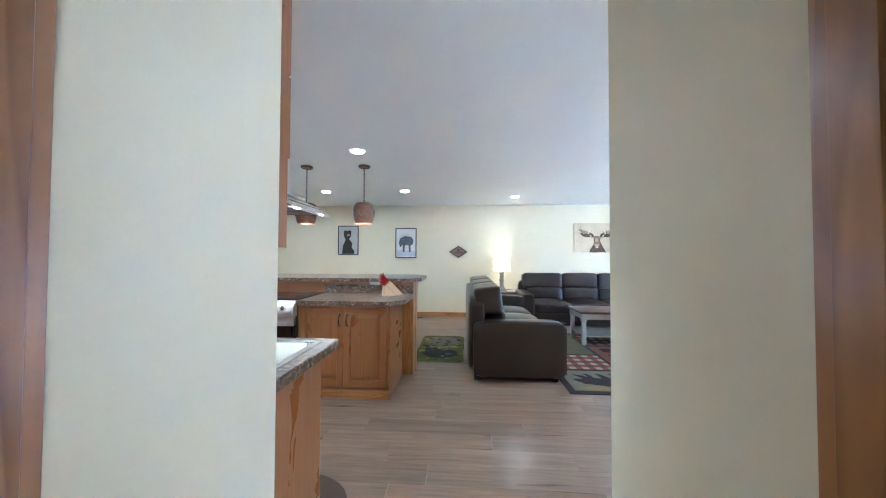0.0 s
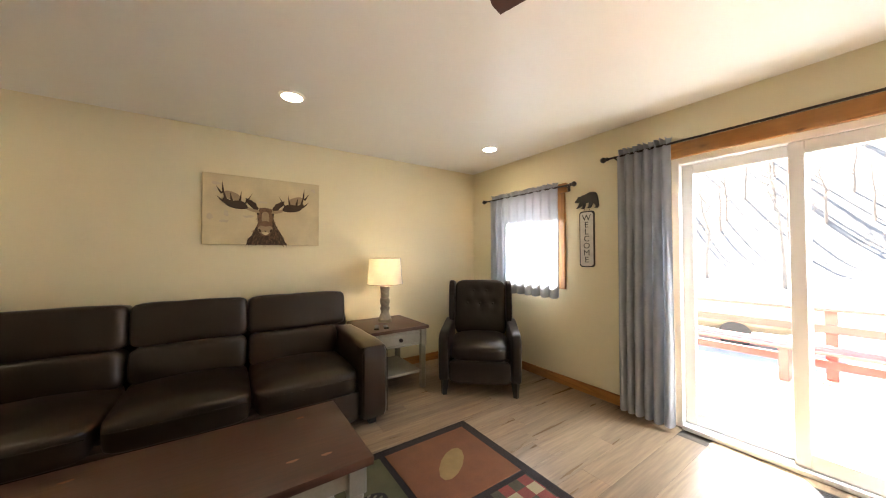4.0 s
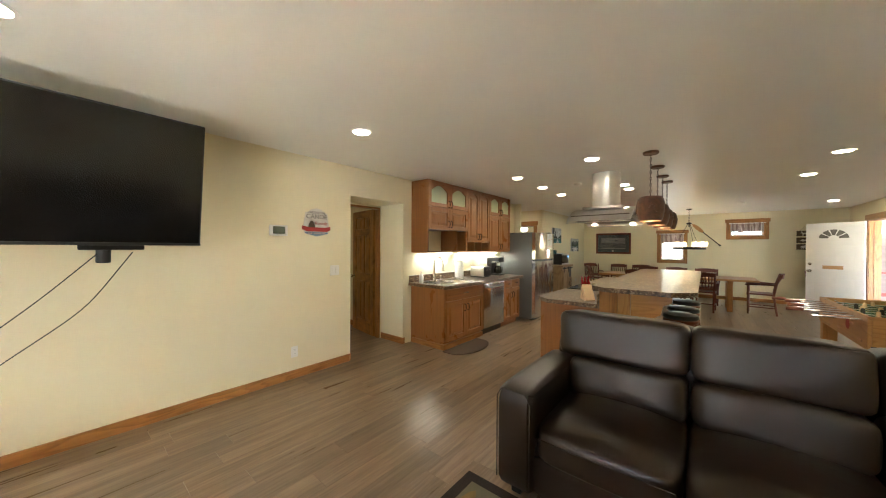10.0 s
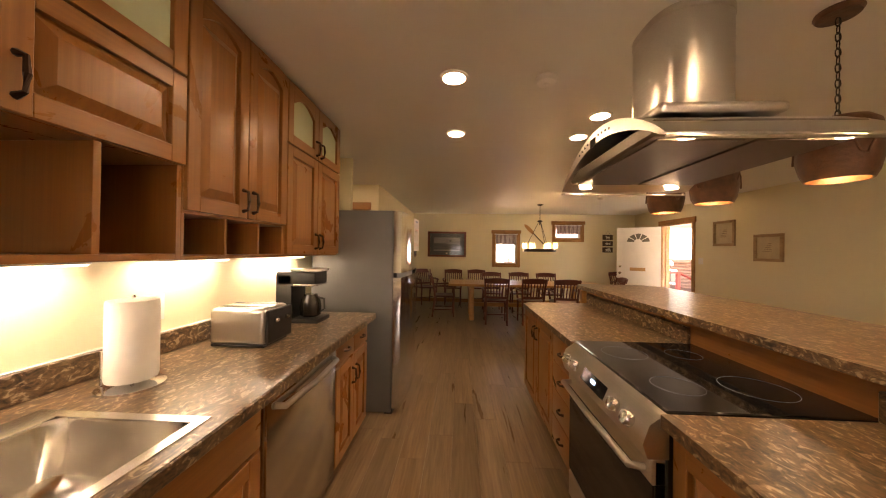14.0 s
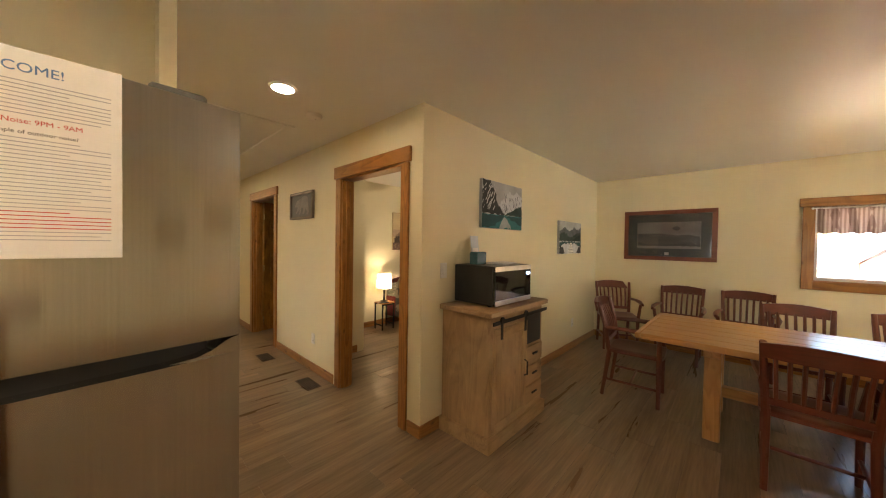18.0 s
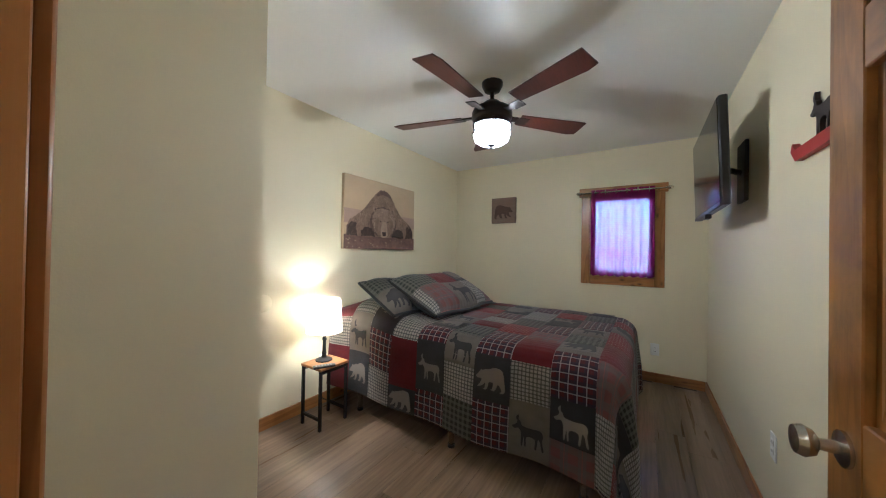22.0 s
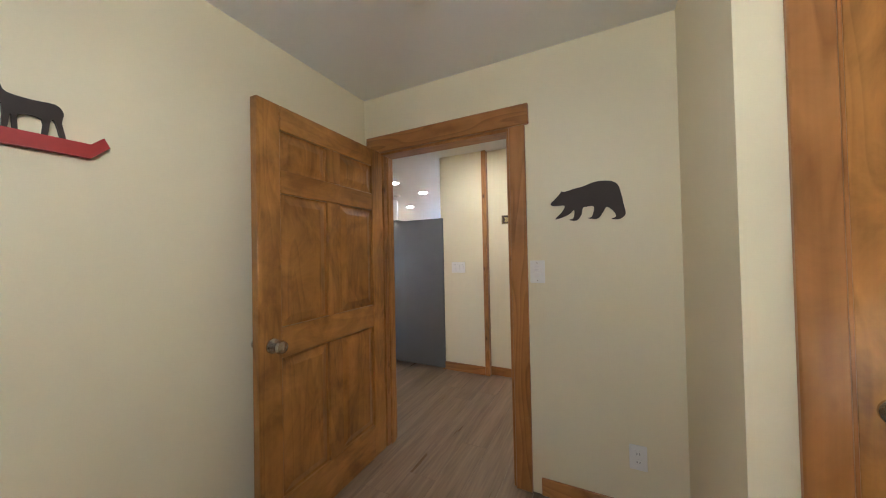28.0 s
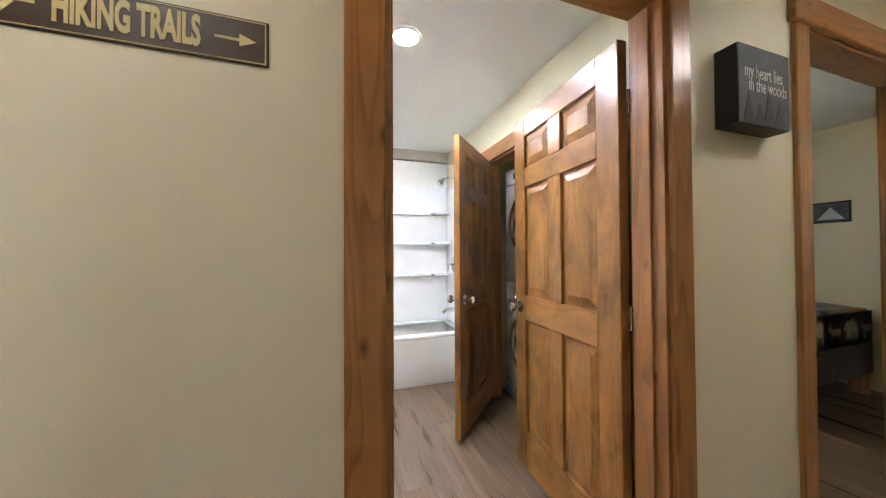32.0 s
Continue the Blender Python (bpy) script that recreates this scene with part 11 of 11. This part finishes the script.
for z in (0.98, 1.34, 1.68):
    part("shelf", box(B(), T1 - 0.14, T1 - 0.002, U0 + 0.006, U0 + 0.20, z, z + 0.03, 0.012, 2), WHITETUB, su)
    part("ledge", box(B(), T1 - 0.05, T1 - 0.002, U0 + 0.21, U1 - 0.01, z, z + 0.025, 0.01, 2), WHITETUB, su)
sh0 = thing("shower", "chrome shower head on a bent arm", "shower head")
part("arm", tube(B(), [(-0.80, -1.485, 2.08), (-0.80, -1.42, 2.09), (-0.80, -1.36, 2.06)], 0.010, 10), CHROME, sh0)
part("head", cyl(B(), (-0.80, -1.365, 2.065), (-0.80, -1.31, 2.01), 0.016, 0.045, 18), CHROME, sh0)
part("flange", cyl(B(), (-0.80, -1.486, 2.08), (-0.80, -1.475, 2.08), 0.03, 0.02, 18), CHROME, sh0)
vl = thing("shower_valve", "round chrome shower valve with a lever", "shower valve")
part("escutcheon", cyl(B(), (-0.80, -1.486, 1.12), (-0.80, -1.474, 1.12), 0.085, 0.08, 24), CHROME, vl)
part("lever", tube(B(), [(-0.80, -1.475, 1.12), (-0.80, -1.42, 1.12), (-0.80, -1.41, 1.05)], 0.013, 10), CHROME, vl)
sp0 = thing("tub_spout", "chrome tub spout over the bath", "spout")
part("spout", tube(B(), [(-0.80, -1.486, 0.62), (-0.80, -1.40, 0.62), (-0.80, -1.35, 0.59)], 0.024, 12), CHROME, sp0)
rd = thing("shower_rod", "white shower curtain rod across the tub", "curtain rod")
part("rod", cyl(B(), (-1.20, -1.495, 2.12), (-1.20, 0.195, 2.12), 0.012, n=12), CHROME, rd)
curtain("shower_curtain", "white shower curtain pushed to one end", -1.20, -0.14, 0.17, 0.30, 2.10, 6, 0.03, TOWELP, 0.0)
wd = thing("washer_dryer", "white stacked washer and dryer with dark round doors", "washer dryer", -1.97, -1.66, 0)
for z0, z1, zc in ((0.02, 0.985, 0.50), (0.99, 1.96, 1.48)):
    body = part("machine_body", box(B(), -0.34, 0.34, -0.60, 0.0, z0, z1, 0.012, 2), WHITEMET, wd)
    bm = B()
    lathe(bm, [(0.255, 0.0), (0.255, 0.02), (0.21, 0.04), (0.18, 0.035)], 36, pose(0, 0.0, zc, -90), False)
    part("door_ring", bm, STEEL_Z, body, "silver door ring")
    bm = B()
    lathe(bm, [(0.185, 0.012), (0.15, 0.03), (0.01, 0.045)], 32, pose(0, 0.0, zc, -90))
    part("door_glass", bm, BLACKGLASS, body)
    part("control_panel", box(B(), -0.30, 0.30, 0.0, 0.012, z1 - 0.14, z1 - 0.03, 0.004), WHITEPL, body)
    part("dial", cyl(B(), (0.12, 0.012, z1 - 0.085), (0.12, 0.035, z1 - 0.085), 0.03, n=20), NICKEL, body)
tw = thing("towel", "orange hand towel on a hook", "towel", -1.45, -1.495, 1.5, 0)
bm = B()
g = [[bm.verts.new((-0.09 + 0.03 * i, 0.012 + 0.012 * math.sin(i * 2.1) * (0.4 + 0.1 * j), -0.06 * j)) for j in range(8)] for i in range(7)]
for i in range(6):
    for j in range(7):
        bm.faces.new((g[i][j], g[i + 1][j], g[i + 1][j + 1], g[i][j + 1]))
bmesh.ops.solidify(bm, geom=bm.faces[:], thickness=0.006)
part("cloth", bm, cloth("orange_towel", (0.45, 0.17, 0.06), 0.0, 150), tw, angle=80)
part("hook", cyl(B(), (0, -0.004, 0.01), (0, 0.03, 0.02), 0.008, n=8), NICKEL, tw)

# ---- second bedroom ----
b2 = thing("log_bed", "log bed with a tan and brown patchwork quilt", "bed", 0, 0, 0)
for y in (-3.34, -4.62):
    for x, h in ((-2.62, 0.74), (-0.62, 1.15)):
        part("log_post", cyl(B(), (x, y, 0.001), (x, y, h), 0.062, 0.055, 14), wood("log", "z"), b2)
for x, zz in ((-2.62, (0.32, 0.58)), (-0.62, (0.4, 0.75, 1.05))):
    for z in zz:
        part("cross_log", cyl(B(), (x, -4.62, z), (x, -3.34, z), 0.045, n=12), wood("log", "y"), b2)
    for k in range(5):
        part("spindle", cyl(B(), (x, -4.4 + k * 0.21, zz[0]), (x, -4.4 + k * 0.21, zz[-1]), 0.024, n=8), wood("log", "z"), b2)
for y in (-3.36, -4.60):
    part("side_log", cyl(B(), (-2.62, y, 0.34), (-0.62, y, 0.34), 0.05, n=12), wood("log", "x"), b2)
part("mattress", soft(B(), -2.55, -0.66, -4.58, -3.38, 0.38, 0.70, 10, 5), TOWELP, b2)
q2 = thing("quilt", "tan and brown patchwork quilt with animal shapes on the log bed", "quilt")
Q2 = [fab("tan_lodge_cotton", (0.34, 0.27, 0.19)), fab("brown_lodge_cotton", (0.15, 0.085, 0.05)), fab("cream_lodge_cotton", (0.46, 0.41, 0.32)), fab("olive_lodge_cotton", (0.16, 0.12, 0.07), [(0, 0.04, 0.4, 0, (0.30, 0.24, 0.16), 0.5), (1, 0.04, 0.4, 0, (0.30, 0.24, 0.16), 0.5)])]
for i in range(7):
    for j in range(7):
        x0, x1 = -2.58 + i * 0.275, -2.58 + (i + 1) * 0.275
        r0 = -0.50 + j * 0.27
        bm = B()
        lay = bm.loops.layers.uv.new("UVMap")
        n, loc, g = 5, {}, []
        for a in range(n + 1):
            col = []
            for b in range(n + 1):
                x, r = x0 + (x1 - x0) * a / n, r0 + 0.27 * b / n
                if r < 0:
                    p = Vector((x, -3.345 + 0.015 * math.sin(x * 11) + 0.04 * (-r), 0.715 + r))
                else:
                    p = Vector((x, -3.36 - r, 0.735 + 0.01 * noise.noise((x * 4, r * 4, 0))))
                vt = bm.verts.new(p)
                loc[vt] = (x, r)
                col.append(vt)
            g.append(col)
        for a in range(n):
            for b in range(n):
                f = bm.faces.new((g[a][b], g[a + 1][b], g[a + 1][b + 1], g[a][b + 1]))
                for lp in f.loops:
                    lp[lay].uv = loc[lp.vert]
        bmesh.ops.solidify(bm, geom=bm.faces[:], thickness=0.008)
        part("patch", bm, Q2[(i + 2 * j) % 4], q2, angle=70)
        if (i + 2 * j) % 4 == 2 and r0 > 0:
            bm = B()
            prism(bm, [(x0 + 0.03 + x, z) for x, z in scaled(BEAR if i % 2 else DEER, 0.21, 0.17)], 0.002, pose(0, -3.36 - r0 - 0.22, 0.7475, -90))
            part("applique_animal", bm, Q2[1], q2)
for j in range(5):
    for k in range(2):
        bm = B()
        lay = bm.loops.layers.uv.new("UVMap")
        y0, z0 = -3.36 - j * 0.25, 0.735 - k * 0.27
        g = [[bm.verts.new((-2.705 + 0.012 * math.sin((y0 - 0.25 * a / 4) * 15) * (z0 < 0.6), y0 - 0.25 * a / 4, z0 - 0.27 * b / 4)) for b in range(5)] for a in range(5)]
        for a in range(4):
            for b in range(4):
                f = bm.faces.new((g[a][b], g[a][b + 1], g[a + 1][b + 1], g[a + 1][b]))
                for lp in f.loops:
                    lp[lay].uv = (lp.vert.co.y, lp.vert.co.z)
        bmesh.ops.solidify(bm, geom=bm.faces[:], thickness=-0.008)
        part("patch", bm, Q2[(2 * j + k) % 4], q2, angle=70)
        if k == 0:
            bm = B()
            prism(bm, scaled(BEAR if j % 2 else DEER, 0.20, 0.18), 0.002, pose(-2.716, y0 - 0.02, z0 - 0.22, 0, 0, -90))
            part("applique_animal", bm, Q2[1] if j % 2 == 0 else Q2[2], q2)
drape("dark brown curtain drawn beside the second bedroom window", -2.16, -1.54, -4.72, 0.30, 2.03, DARKCURT, "thin dark curtain rod in the second bedroom", -4.78)
wt = thing("window_trim", "knotty pine trim of the second bedroom window", "window trim", kind="structure")
part("head", box(B(), -2.02, -0.98, -4.778, -4.758, 2.00, 2.09, 0.004), wood("pine", "x"), wt)
part("sill", box(B(), -2.02, -0.98, -4.778, -4.758, 0.96, 1.05, 0.004), wood("pine", "x"), wt)
f = framed("framed_print", "small dark framed landscape print", -2.42, -4.78, 1.62, 0.26, 0.20, S, BLACKPL, ROCK, 0.0, 0.02, 0.015)
shape(f, "peak", [(-0.09, -0.07), (0.0, 0.05), (0.09, -0.07)], SNOW)
ceiling_fan("bronze ceiling fan in the second bedroom, unlit", -1.75, -3.75, 20.0, False)

# ---- back room ----
cf = thing("campfire_sign", "round carved campfire sign on the back room wall", "wall sign", 0.0, -0.90, 1.62, W_)
bm = B()
prism(bm, oval(0.15, 0.21, 28), 0.02)
part("board", bm, SIGNBROWN, cf)
shape(cf, "flame", [(-0.06, -0.10), (-0.08, -0.01), (-0.03, 0.05), (0.0, 0.14), (0.03, 0.05), (0.08, -0.01), (0.06, -0.10)], SIGNRED, -0.0205, 0.004)
shape(cf, "flame_heart", [(-0.03, -0.10), (-0.04, -0.03), (0.0, 0.05), (0.04, -0.03), (0.03, -0.10)], SIGNYEL, -0.0245, 0.003)
shape(cf, "log", [(-0.10, -0.14), (0.10, -0.14), (0.10, -0.105), (-0.10, -0.105)], BEARMETAL, -0.0205, 0.005)


# ---- outdoors ----
GZ = -0.92
one("ground", bx(-300, 300, -300, 300, GZ - 0.5, GZ), SNOWGROUND, "pale ground of dry grass and thin snow", "ground", kind="structure")


def slope(x, y):
    """Height of the wooded hill east of the house."""
    k = max(0.0, min(1.0, (x - 48) / 40))
    return GZ - 0.3 + (15 * k * k * (3 - 2 * k) + 9 * k) * (0.75 + 0.25 * math.sin(y * 0.045 + 1.0)) + 1.6 * k * noise.noise((x * 0.06, y * 0.06, 0))


bm = B()
g = [[bm.verts.new((44 + 3.2 * i, -150 + 6.5 * j, slope(44 + 3.2 * i, -150 + 6.5 * j))) for j in range(54)] for i in range(32)]
for i in range(31):
    for j in range(53):
        bm.faces.new((g[i][j], g[i + 1][j], g[i + 1][j + 1], g[i][j + 1]))
one("hill", bm, HILL, "bare brown wooded hillside beyond the field", "hillside", kind="structure", angle=80)


def bare_tree(bm, x, y, z, h, rn, fine=True):
    lean = Vector((rn.uniform(-0.06, 0.06), rn.uniform(-0.06, 0.06), 1)).normalized()
    base_ = Vector((x, y, z))
    pts = [base_ + lean * h * k / 5 + Vector((rn.uniform(-1, 1), rn.uniform(-1, 1), 0)) * h * 0.012 * k for k in range(6)]
    r0 = h * 0.014 + 0.02
    tube(bm, pts, [r0 * (1 - 0.17 * k) for k in range(6)], 5)
    for k in range(9 if fine else 5):
        f = 0.3 + 0.62 * k / 9
        p = base_ + lean * h * f
        a = rn.uniform(0, 6.28)
        d = Vector((math.cos(a), math.sin(a), rn.uniform(0.5, 1.1)))
        ln = h * rn.uniform(0.16, 0.30) * (1.15 - f * 0.6)
        mid, end = p + d * ln * 0.5, p + d * ln + Vector((0, 0, ln * 0.25))
        tube(bm, [p, mid, end], [r0 * 0.4, r0 * 0.25, r0 * 0.08], 4)
        for q in range(4 if fine else 2):
            dd = Vector((rn.uniform(-1, 1), rn.uniform(-1, 1), rn.uniform(0.2, 1.0))) * ln * 0.5
            st = p + (end - p) * rn.uniform(0.35, 0.9)
            tube(bm, [st, st + dd], [r0 * 0.14, r0 * 0.04], 3)


rn = random.Random(11)
bm = B()
for k in range(300):
    x, y = rn.uniform(52, 110), rn.uniform(-60, 110)
    bare_tree(bm, x, y, slope(x, y) - 0.3, rn.uniform(7, 13), rn, False)
one("wooded_hillside_trees", bm, TWIG, "bare leafless trees covering the hillside", "trees", kind="stuff")
for x, y, h in ((36, 27, 9.5), (40, 14, 11), (33, 8, 8.5), (44, 36, 12), (30, -6, 10), (-24, 12, 9), (-30, 3, 11)):
    t = thing("bare_tree", "leafless grey tree standing in the field", "tree", x, y, GZ, group="bare trees")
    bm = B()
    bare_tree(bm, 0, 0, -0.1, h, rn)
    part("trunk_and_limbs", bm, BARK, t)
pl = thing("utility_pole", "weathered wooden utility pole with a cross-arm", "utility pole", 25, 13.6, GZ)
part("pole", cyl(B(), (0, 0, -0.2), (0, 0, 9.0), 0.15, 0.11, 14), BARK, pl)
part("cross_arm", box(B(), -0.06, 0.06, -1.1, 1.1, 8.1, 8.22, 0.01), BARK, pl)
for y in (-1.0, -0.4, 0.4, 1.0):
    part("insulator", cyl(B(), (0, y, 8.22), (0, y, 8.36), 0.04, 0.03, 10), INKG, pl)
tp = thing("covered_trailer", "low trailer under a tan tarpaulin on the field", "trailer", 14.4, 6.2, GZ, 12)
part("tarpaulin", soft(B(), -1.1, 1.1, -1.6, 1.6, 0.30, 1.35, 3.0, 8, None, 0.0, 0.05), simple("tan_tarpaulin", (0.30, 0.23, 0.15), 0.7, var=0.2), tp)
for sx in (-1.0, 1.0):
    part("wheel", cyl(B(), (sx - 0.09, 0, 0.31), (sx + 0.09, 0, 0.31), 0.31, n=20), BLACKPL, tp)

# deck outside the sliding door
dk = thing("deck", "weathered grey board deck outside the sliding door", "deck", kind="structure")
for k in range(18):
    part("deck_board", box(B(), 6.27 + k * 0.142, 6.27 + k * 0.142 + 0.135, 1.0, 7.2, -0.085, -0.05, 0.004), DECKWOOD, dk)
for x in (6.4, 8.6):
    for y in (1.2, 4.1, 7.0):
        part("deck_post", box(B(), x - 0.06, x + 0.06, y - 0.06, y + 0.06, GZ, -0.087, 0.004), DECKWOOD, dk)
rl = thing("deck_railing", "faded red wooden deck railing with a built-in bench", "railing")
for y in (1.1, 2.6, 4.1, 5.6, 7.1):
    part("post", box(B(), 8.66, 8.75, y - 0.045, y + 0.045, -0.05, 0.70, 0.006), REDPAINT, rl)
for z0, z1 in ((0.08, 0.17), (0.46, 0.55)):
    part("rail", box(B(), 8.62, 8.66, 1.06, 7.14, z0, z1, 0.005), REDPAINT, rl)
part("cap_rail", box(B(), 8.60, 8.80, 1.04, 7.16, 0.70, 0.735, 0.006), REDPAINT, rl)
for k in range(3):
    part("bench_slat", box(B(), 8.22 + k * 0.13, 8.34 + k * 0.13, 1.1, 5.9, 0.30, 0.335, 0.005), REDPAINT, rl)
for y in (1.4, 2.9, 4.4, 5.8):
    part("bench_leg", box(B(), 8.24, 8.58, y - 0.04, y + 0.04, -0.05, 0.30, 0.006), REDPAINT, rl)

# porch, handrail and neighbour house outside the front door
pc = thing("porch", "pale grey painted board porch outside the front door", "porch", kind="structure")
for k in range(25):
    part("porch_board", box(B(), -9.3, -5.0, 7.20 + k * 0.142, 7.20 + k * 0.142 + 0.135, -0.085, -0.05, 0.004), PALEPORCH, pc)
for x in (-9.2, -7.1, -5.1):
    part("porch_post", box(B(), x - 0.06, x + 0.06, 10.5, 10.62, GZ, -0.087, 0.004), DECKWOOD, pc)
# unseen roof added to keep sun and sky off the front door
pr = thing("porch_roof", "added unseen board roof that shades the front porch", "porch roof", kind="structure")
part("roof_deck", box(B(), -12.6, -2.4, 7.20, 12.8, 2.40, 2.46, 0.01), SUNSHADE, pr)
part("beam", box(B(), -12.5, -2.5, 12.6, 12.74, 2.26, 2.40, 0.006), SUNSHADE, pr)
for x in (-12.4, -2.6):
    part("roof_post", box(B(), x - 0.06, x + 0.06, 12.61, 12.73, GZ, 2.26, 0.005), SUNSHADE, pr)
hr = thing("handrail", "reddish wooden porch railing with a rail sloping down the steps", "handrail")
for y in (7.32, 8.60):
    part("post", box(B(), -9.30, -9.21, y - 0.045, y + 0.045, -0.05, 0.85, 0.004), REDPAINT, hr)
part("post", box(B(), -9.30, -9.21, 10.16, 10.25, GZ, 0.02, 0.004), REDPAINT, hr)
part("rail", box(B(), -9.32, -9.19, 7.25, 8.66, 0.85, 0.89, 0.004), REDPAINT, hr)
part("rail", box(B(), -9.275, -9.235, 7.37, 8.55, 0.30, 0.38, 0.004), REDPAINT, hr)
part("sloping_rail", tube(B(), [(-9.25, 8.62, 0.87), (-9.25, 9.40, 0.46), (-9.25, 10.28, 0.0)], 0.035, 8), REDPAINT, hr)
# outbuilding with a lap-sided gable that faces the porch
ob_ = thing("neighbour_shed", "lap-sided mauve outbuilding with a steep gable", "shed", -13.0, 7.4, GZ)
EAVE, RISE, HALF = 2.17, 0.9, 3.0
part("wall", bx(-5.0, -0.03, -HALF + 0.05, HALF - 0.05, 0.0, EAVE), LAPSIDE, ob_)
k, z = 0, 0.0
while z < EAVE + RISE * HALF - 0.12:
    w0 = min(HALF, (EAVE + RISE * HALF - z) / RISE)
    w1 = min(HALF, (EAVE + RISE * HALF - z - 0.235) / RISE)
    bm = B()
    prism(bm, [(-w0, z), (w0, z), (w1, z + 0.235), (-w1, z + 0.235)], 0.018, pose(0.012, 0, 0, 0, -3, 0) @ pose(0, 0, 0, 0, 0, 90))
    part("lap_board", bm, LAPSIDE, ob_)
    z += 0.225
for sy in (-1, 1):
    bm = B()
    prism(bm, [(sy * (HALF + 0.35), EAVE - 0.30), (0, EAVE + RISE * HALF + 0.02), (0, EAVE + RISE * HALF + 0.14), (sy * (HALF + 0.35), EAVE - 0.18)], 5.35, pose(-5.10, 0, 0, 0, 0, 90))
    part("roof", bm, METALROOF, ob_)
    part("corner_board", box(B(), -0.03, 0.035, sy * (HALF - 0.04) - 0.06, sy * (HALF - 0.04) + 0.06, 0.0, EAVE, 0.004), SIDING, ob_)
nh = thing("neighbour_house", "brown log-sided neighbour cabin with a pale metal roof", "house", 0, 0, GZ)
HX0, HX1, HY0, HY1 = -23.0, -10.5, 15.0, 22.0
part("wall", bx(HX0, HX1, HY0, HY1, 0.0, 2.2), SIDING, nh)
for k in range(12):
    part("log_course", cyl(B(), (HX0 - 0.05, HY0, 0.10 + k * 0.18), (HX1 + 0.05, HY0, 0.10 + k * 0.18), 0.085, n=8), SIDING, nh)
ym = (HY0 + HY1) / 2
for s, ye in ((-1, HY0 - 0.45), (1, HY1 + 0.45)):
    bm = B()
    a = [bm.verts.new(p) for p in ((HX0 - 0.4, ye, 2.05), (HX1 + 0.4, ye, 2.05), (HX1 + 0.4, ym, 3.75), (HX0 - 0.4, ym, 3.75))]
    bm.faces.new(a if s < 0 else list(reversed(a)))
    bmesh.ops.solidify(bm, geom=bm.faces[:], thickness=0.05)
    rf = part("roof", bm, METALROOF, nh)
    for k in range(32):
        x = HX0 - 0.3 + k * 0.4
        part("roof_seam", tube(B(), [(x, ye, 2.075), (x, ym, 3.775)], 0.018, 4), METALROOF, rf)
part("fascia", box(B(), HX0 - 0.4, HX1 + 0.4, HY0 - 0.49, HY0 - 0.455, 1.92, 2.06, 0.004), SIDING, nh)
for x in (-15.4, -19.5, -12.2):
    w = part("window", box(B(), x - 0.62, x + 0.62, HY0 - 0.10, HY0 - 0.08, 0.62, 1.36, 0.004), BLACKGLASS, nh)
    for a, b, c, d in ((-0.70, -0.60, 0.56, 1.42), (0.60, 0.70, 0.56, 1.42), (-0.60, 0.60, 0.56, 0.66), (-0.60, 0.60, 1.32, 1.42), (-0.03, 0.03, 0.66, 1.32)):
        part("window_frame", box(B(), x + a, x + b, HY0 - 0.13, HY0 - 0.09, c, d, 0.004), WHITEVINYL, w)

# ---- vinyl plank floor, laid along x ----
PL, PW = 1.22, 0.178
floor = bpy.data.objects["floor_slab"]
whole = mesh_of("plank", box(B(), -PL / 2 + 0.0005, PL / 2 - 0.0005, -PW / 2 + 0.0005, PW / 2 - 0.0005, -0.013, 0.0, 0.0006), PLANK)
rest = B()
rng = random.Random(5)
slots = []
for j in range(int(16.2 / PW) + 1):
    yy = -9.1 + (j + 0.5) * PW
    if yy > 7.15:
        continue
    off = rng.random() * PL
    for i in range(14):
        slots.append((-9.9 + off + i * PL, yy))
near = [s for s in slots if (-4.7 < s[0] < 5.5 and 1.1 < s[1] < 4.2) or (-4.9 < s[0] < -3.3 and -3.0 < s[1] < 1.2)]
chosen = set(near[:: max(1, -(-len(near) // 300))]) if len(near) > 300 else set(near)
for x, y in slots:
    if x - PL / 2 > 6.2 or x + PL / 2 < -8.85 or not any(x0 - 0.3 < x < x1 + 0.3 and y0 <= y <= y1 for x0, x1, y0, y1 in PLAN):
        continue
    if (x, y) in chosen:
        p = new("plank", whole)
        p.parent, p.location = floor, (x, y, 0.0)
    else:
        x0, x1 = max(-8.88, x - PL / 2 + 0.0005), min(6.24, x + PL / 2 - 0.0005)
        y0, y1 = y - PW / 2 + 0.0005, y + PW / 2 - 0.0005
        vs = [rest.verts.new(c) for c in ((x0, y0, -0.001), (x1, y0, -0.001), (x1, y1, -0.001), (x0, y1, -0.001), (x0 + 0.0006, y0 + 0.0006, 0), (x1 - 0.0006, y0 + 0.0006, 0), (x1 - 0.0006, y1 - 0.0006, 0), (x0 + 0.0006, y1 - 0.0006, 0))]
        rest.faces.new(vs[4:])
        for a, b, c, d in ((0, 1, 5, 4), (1, 2, 6, 5), (2, 3, 7, 6), (3, 0, 4, 7)):
            rest.faces.new((vs[a], vs[b], vs[c], vs[d]))
tagged(part("plank_field", rest, PLANK, floor), kind="stuff")
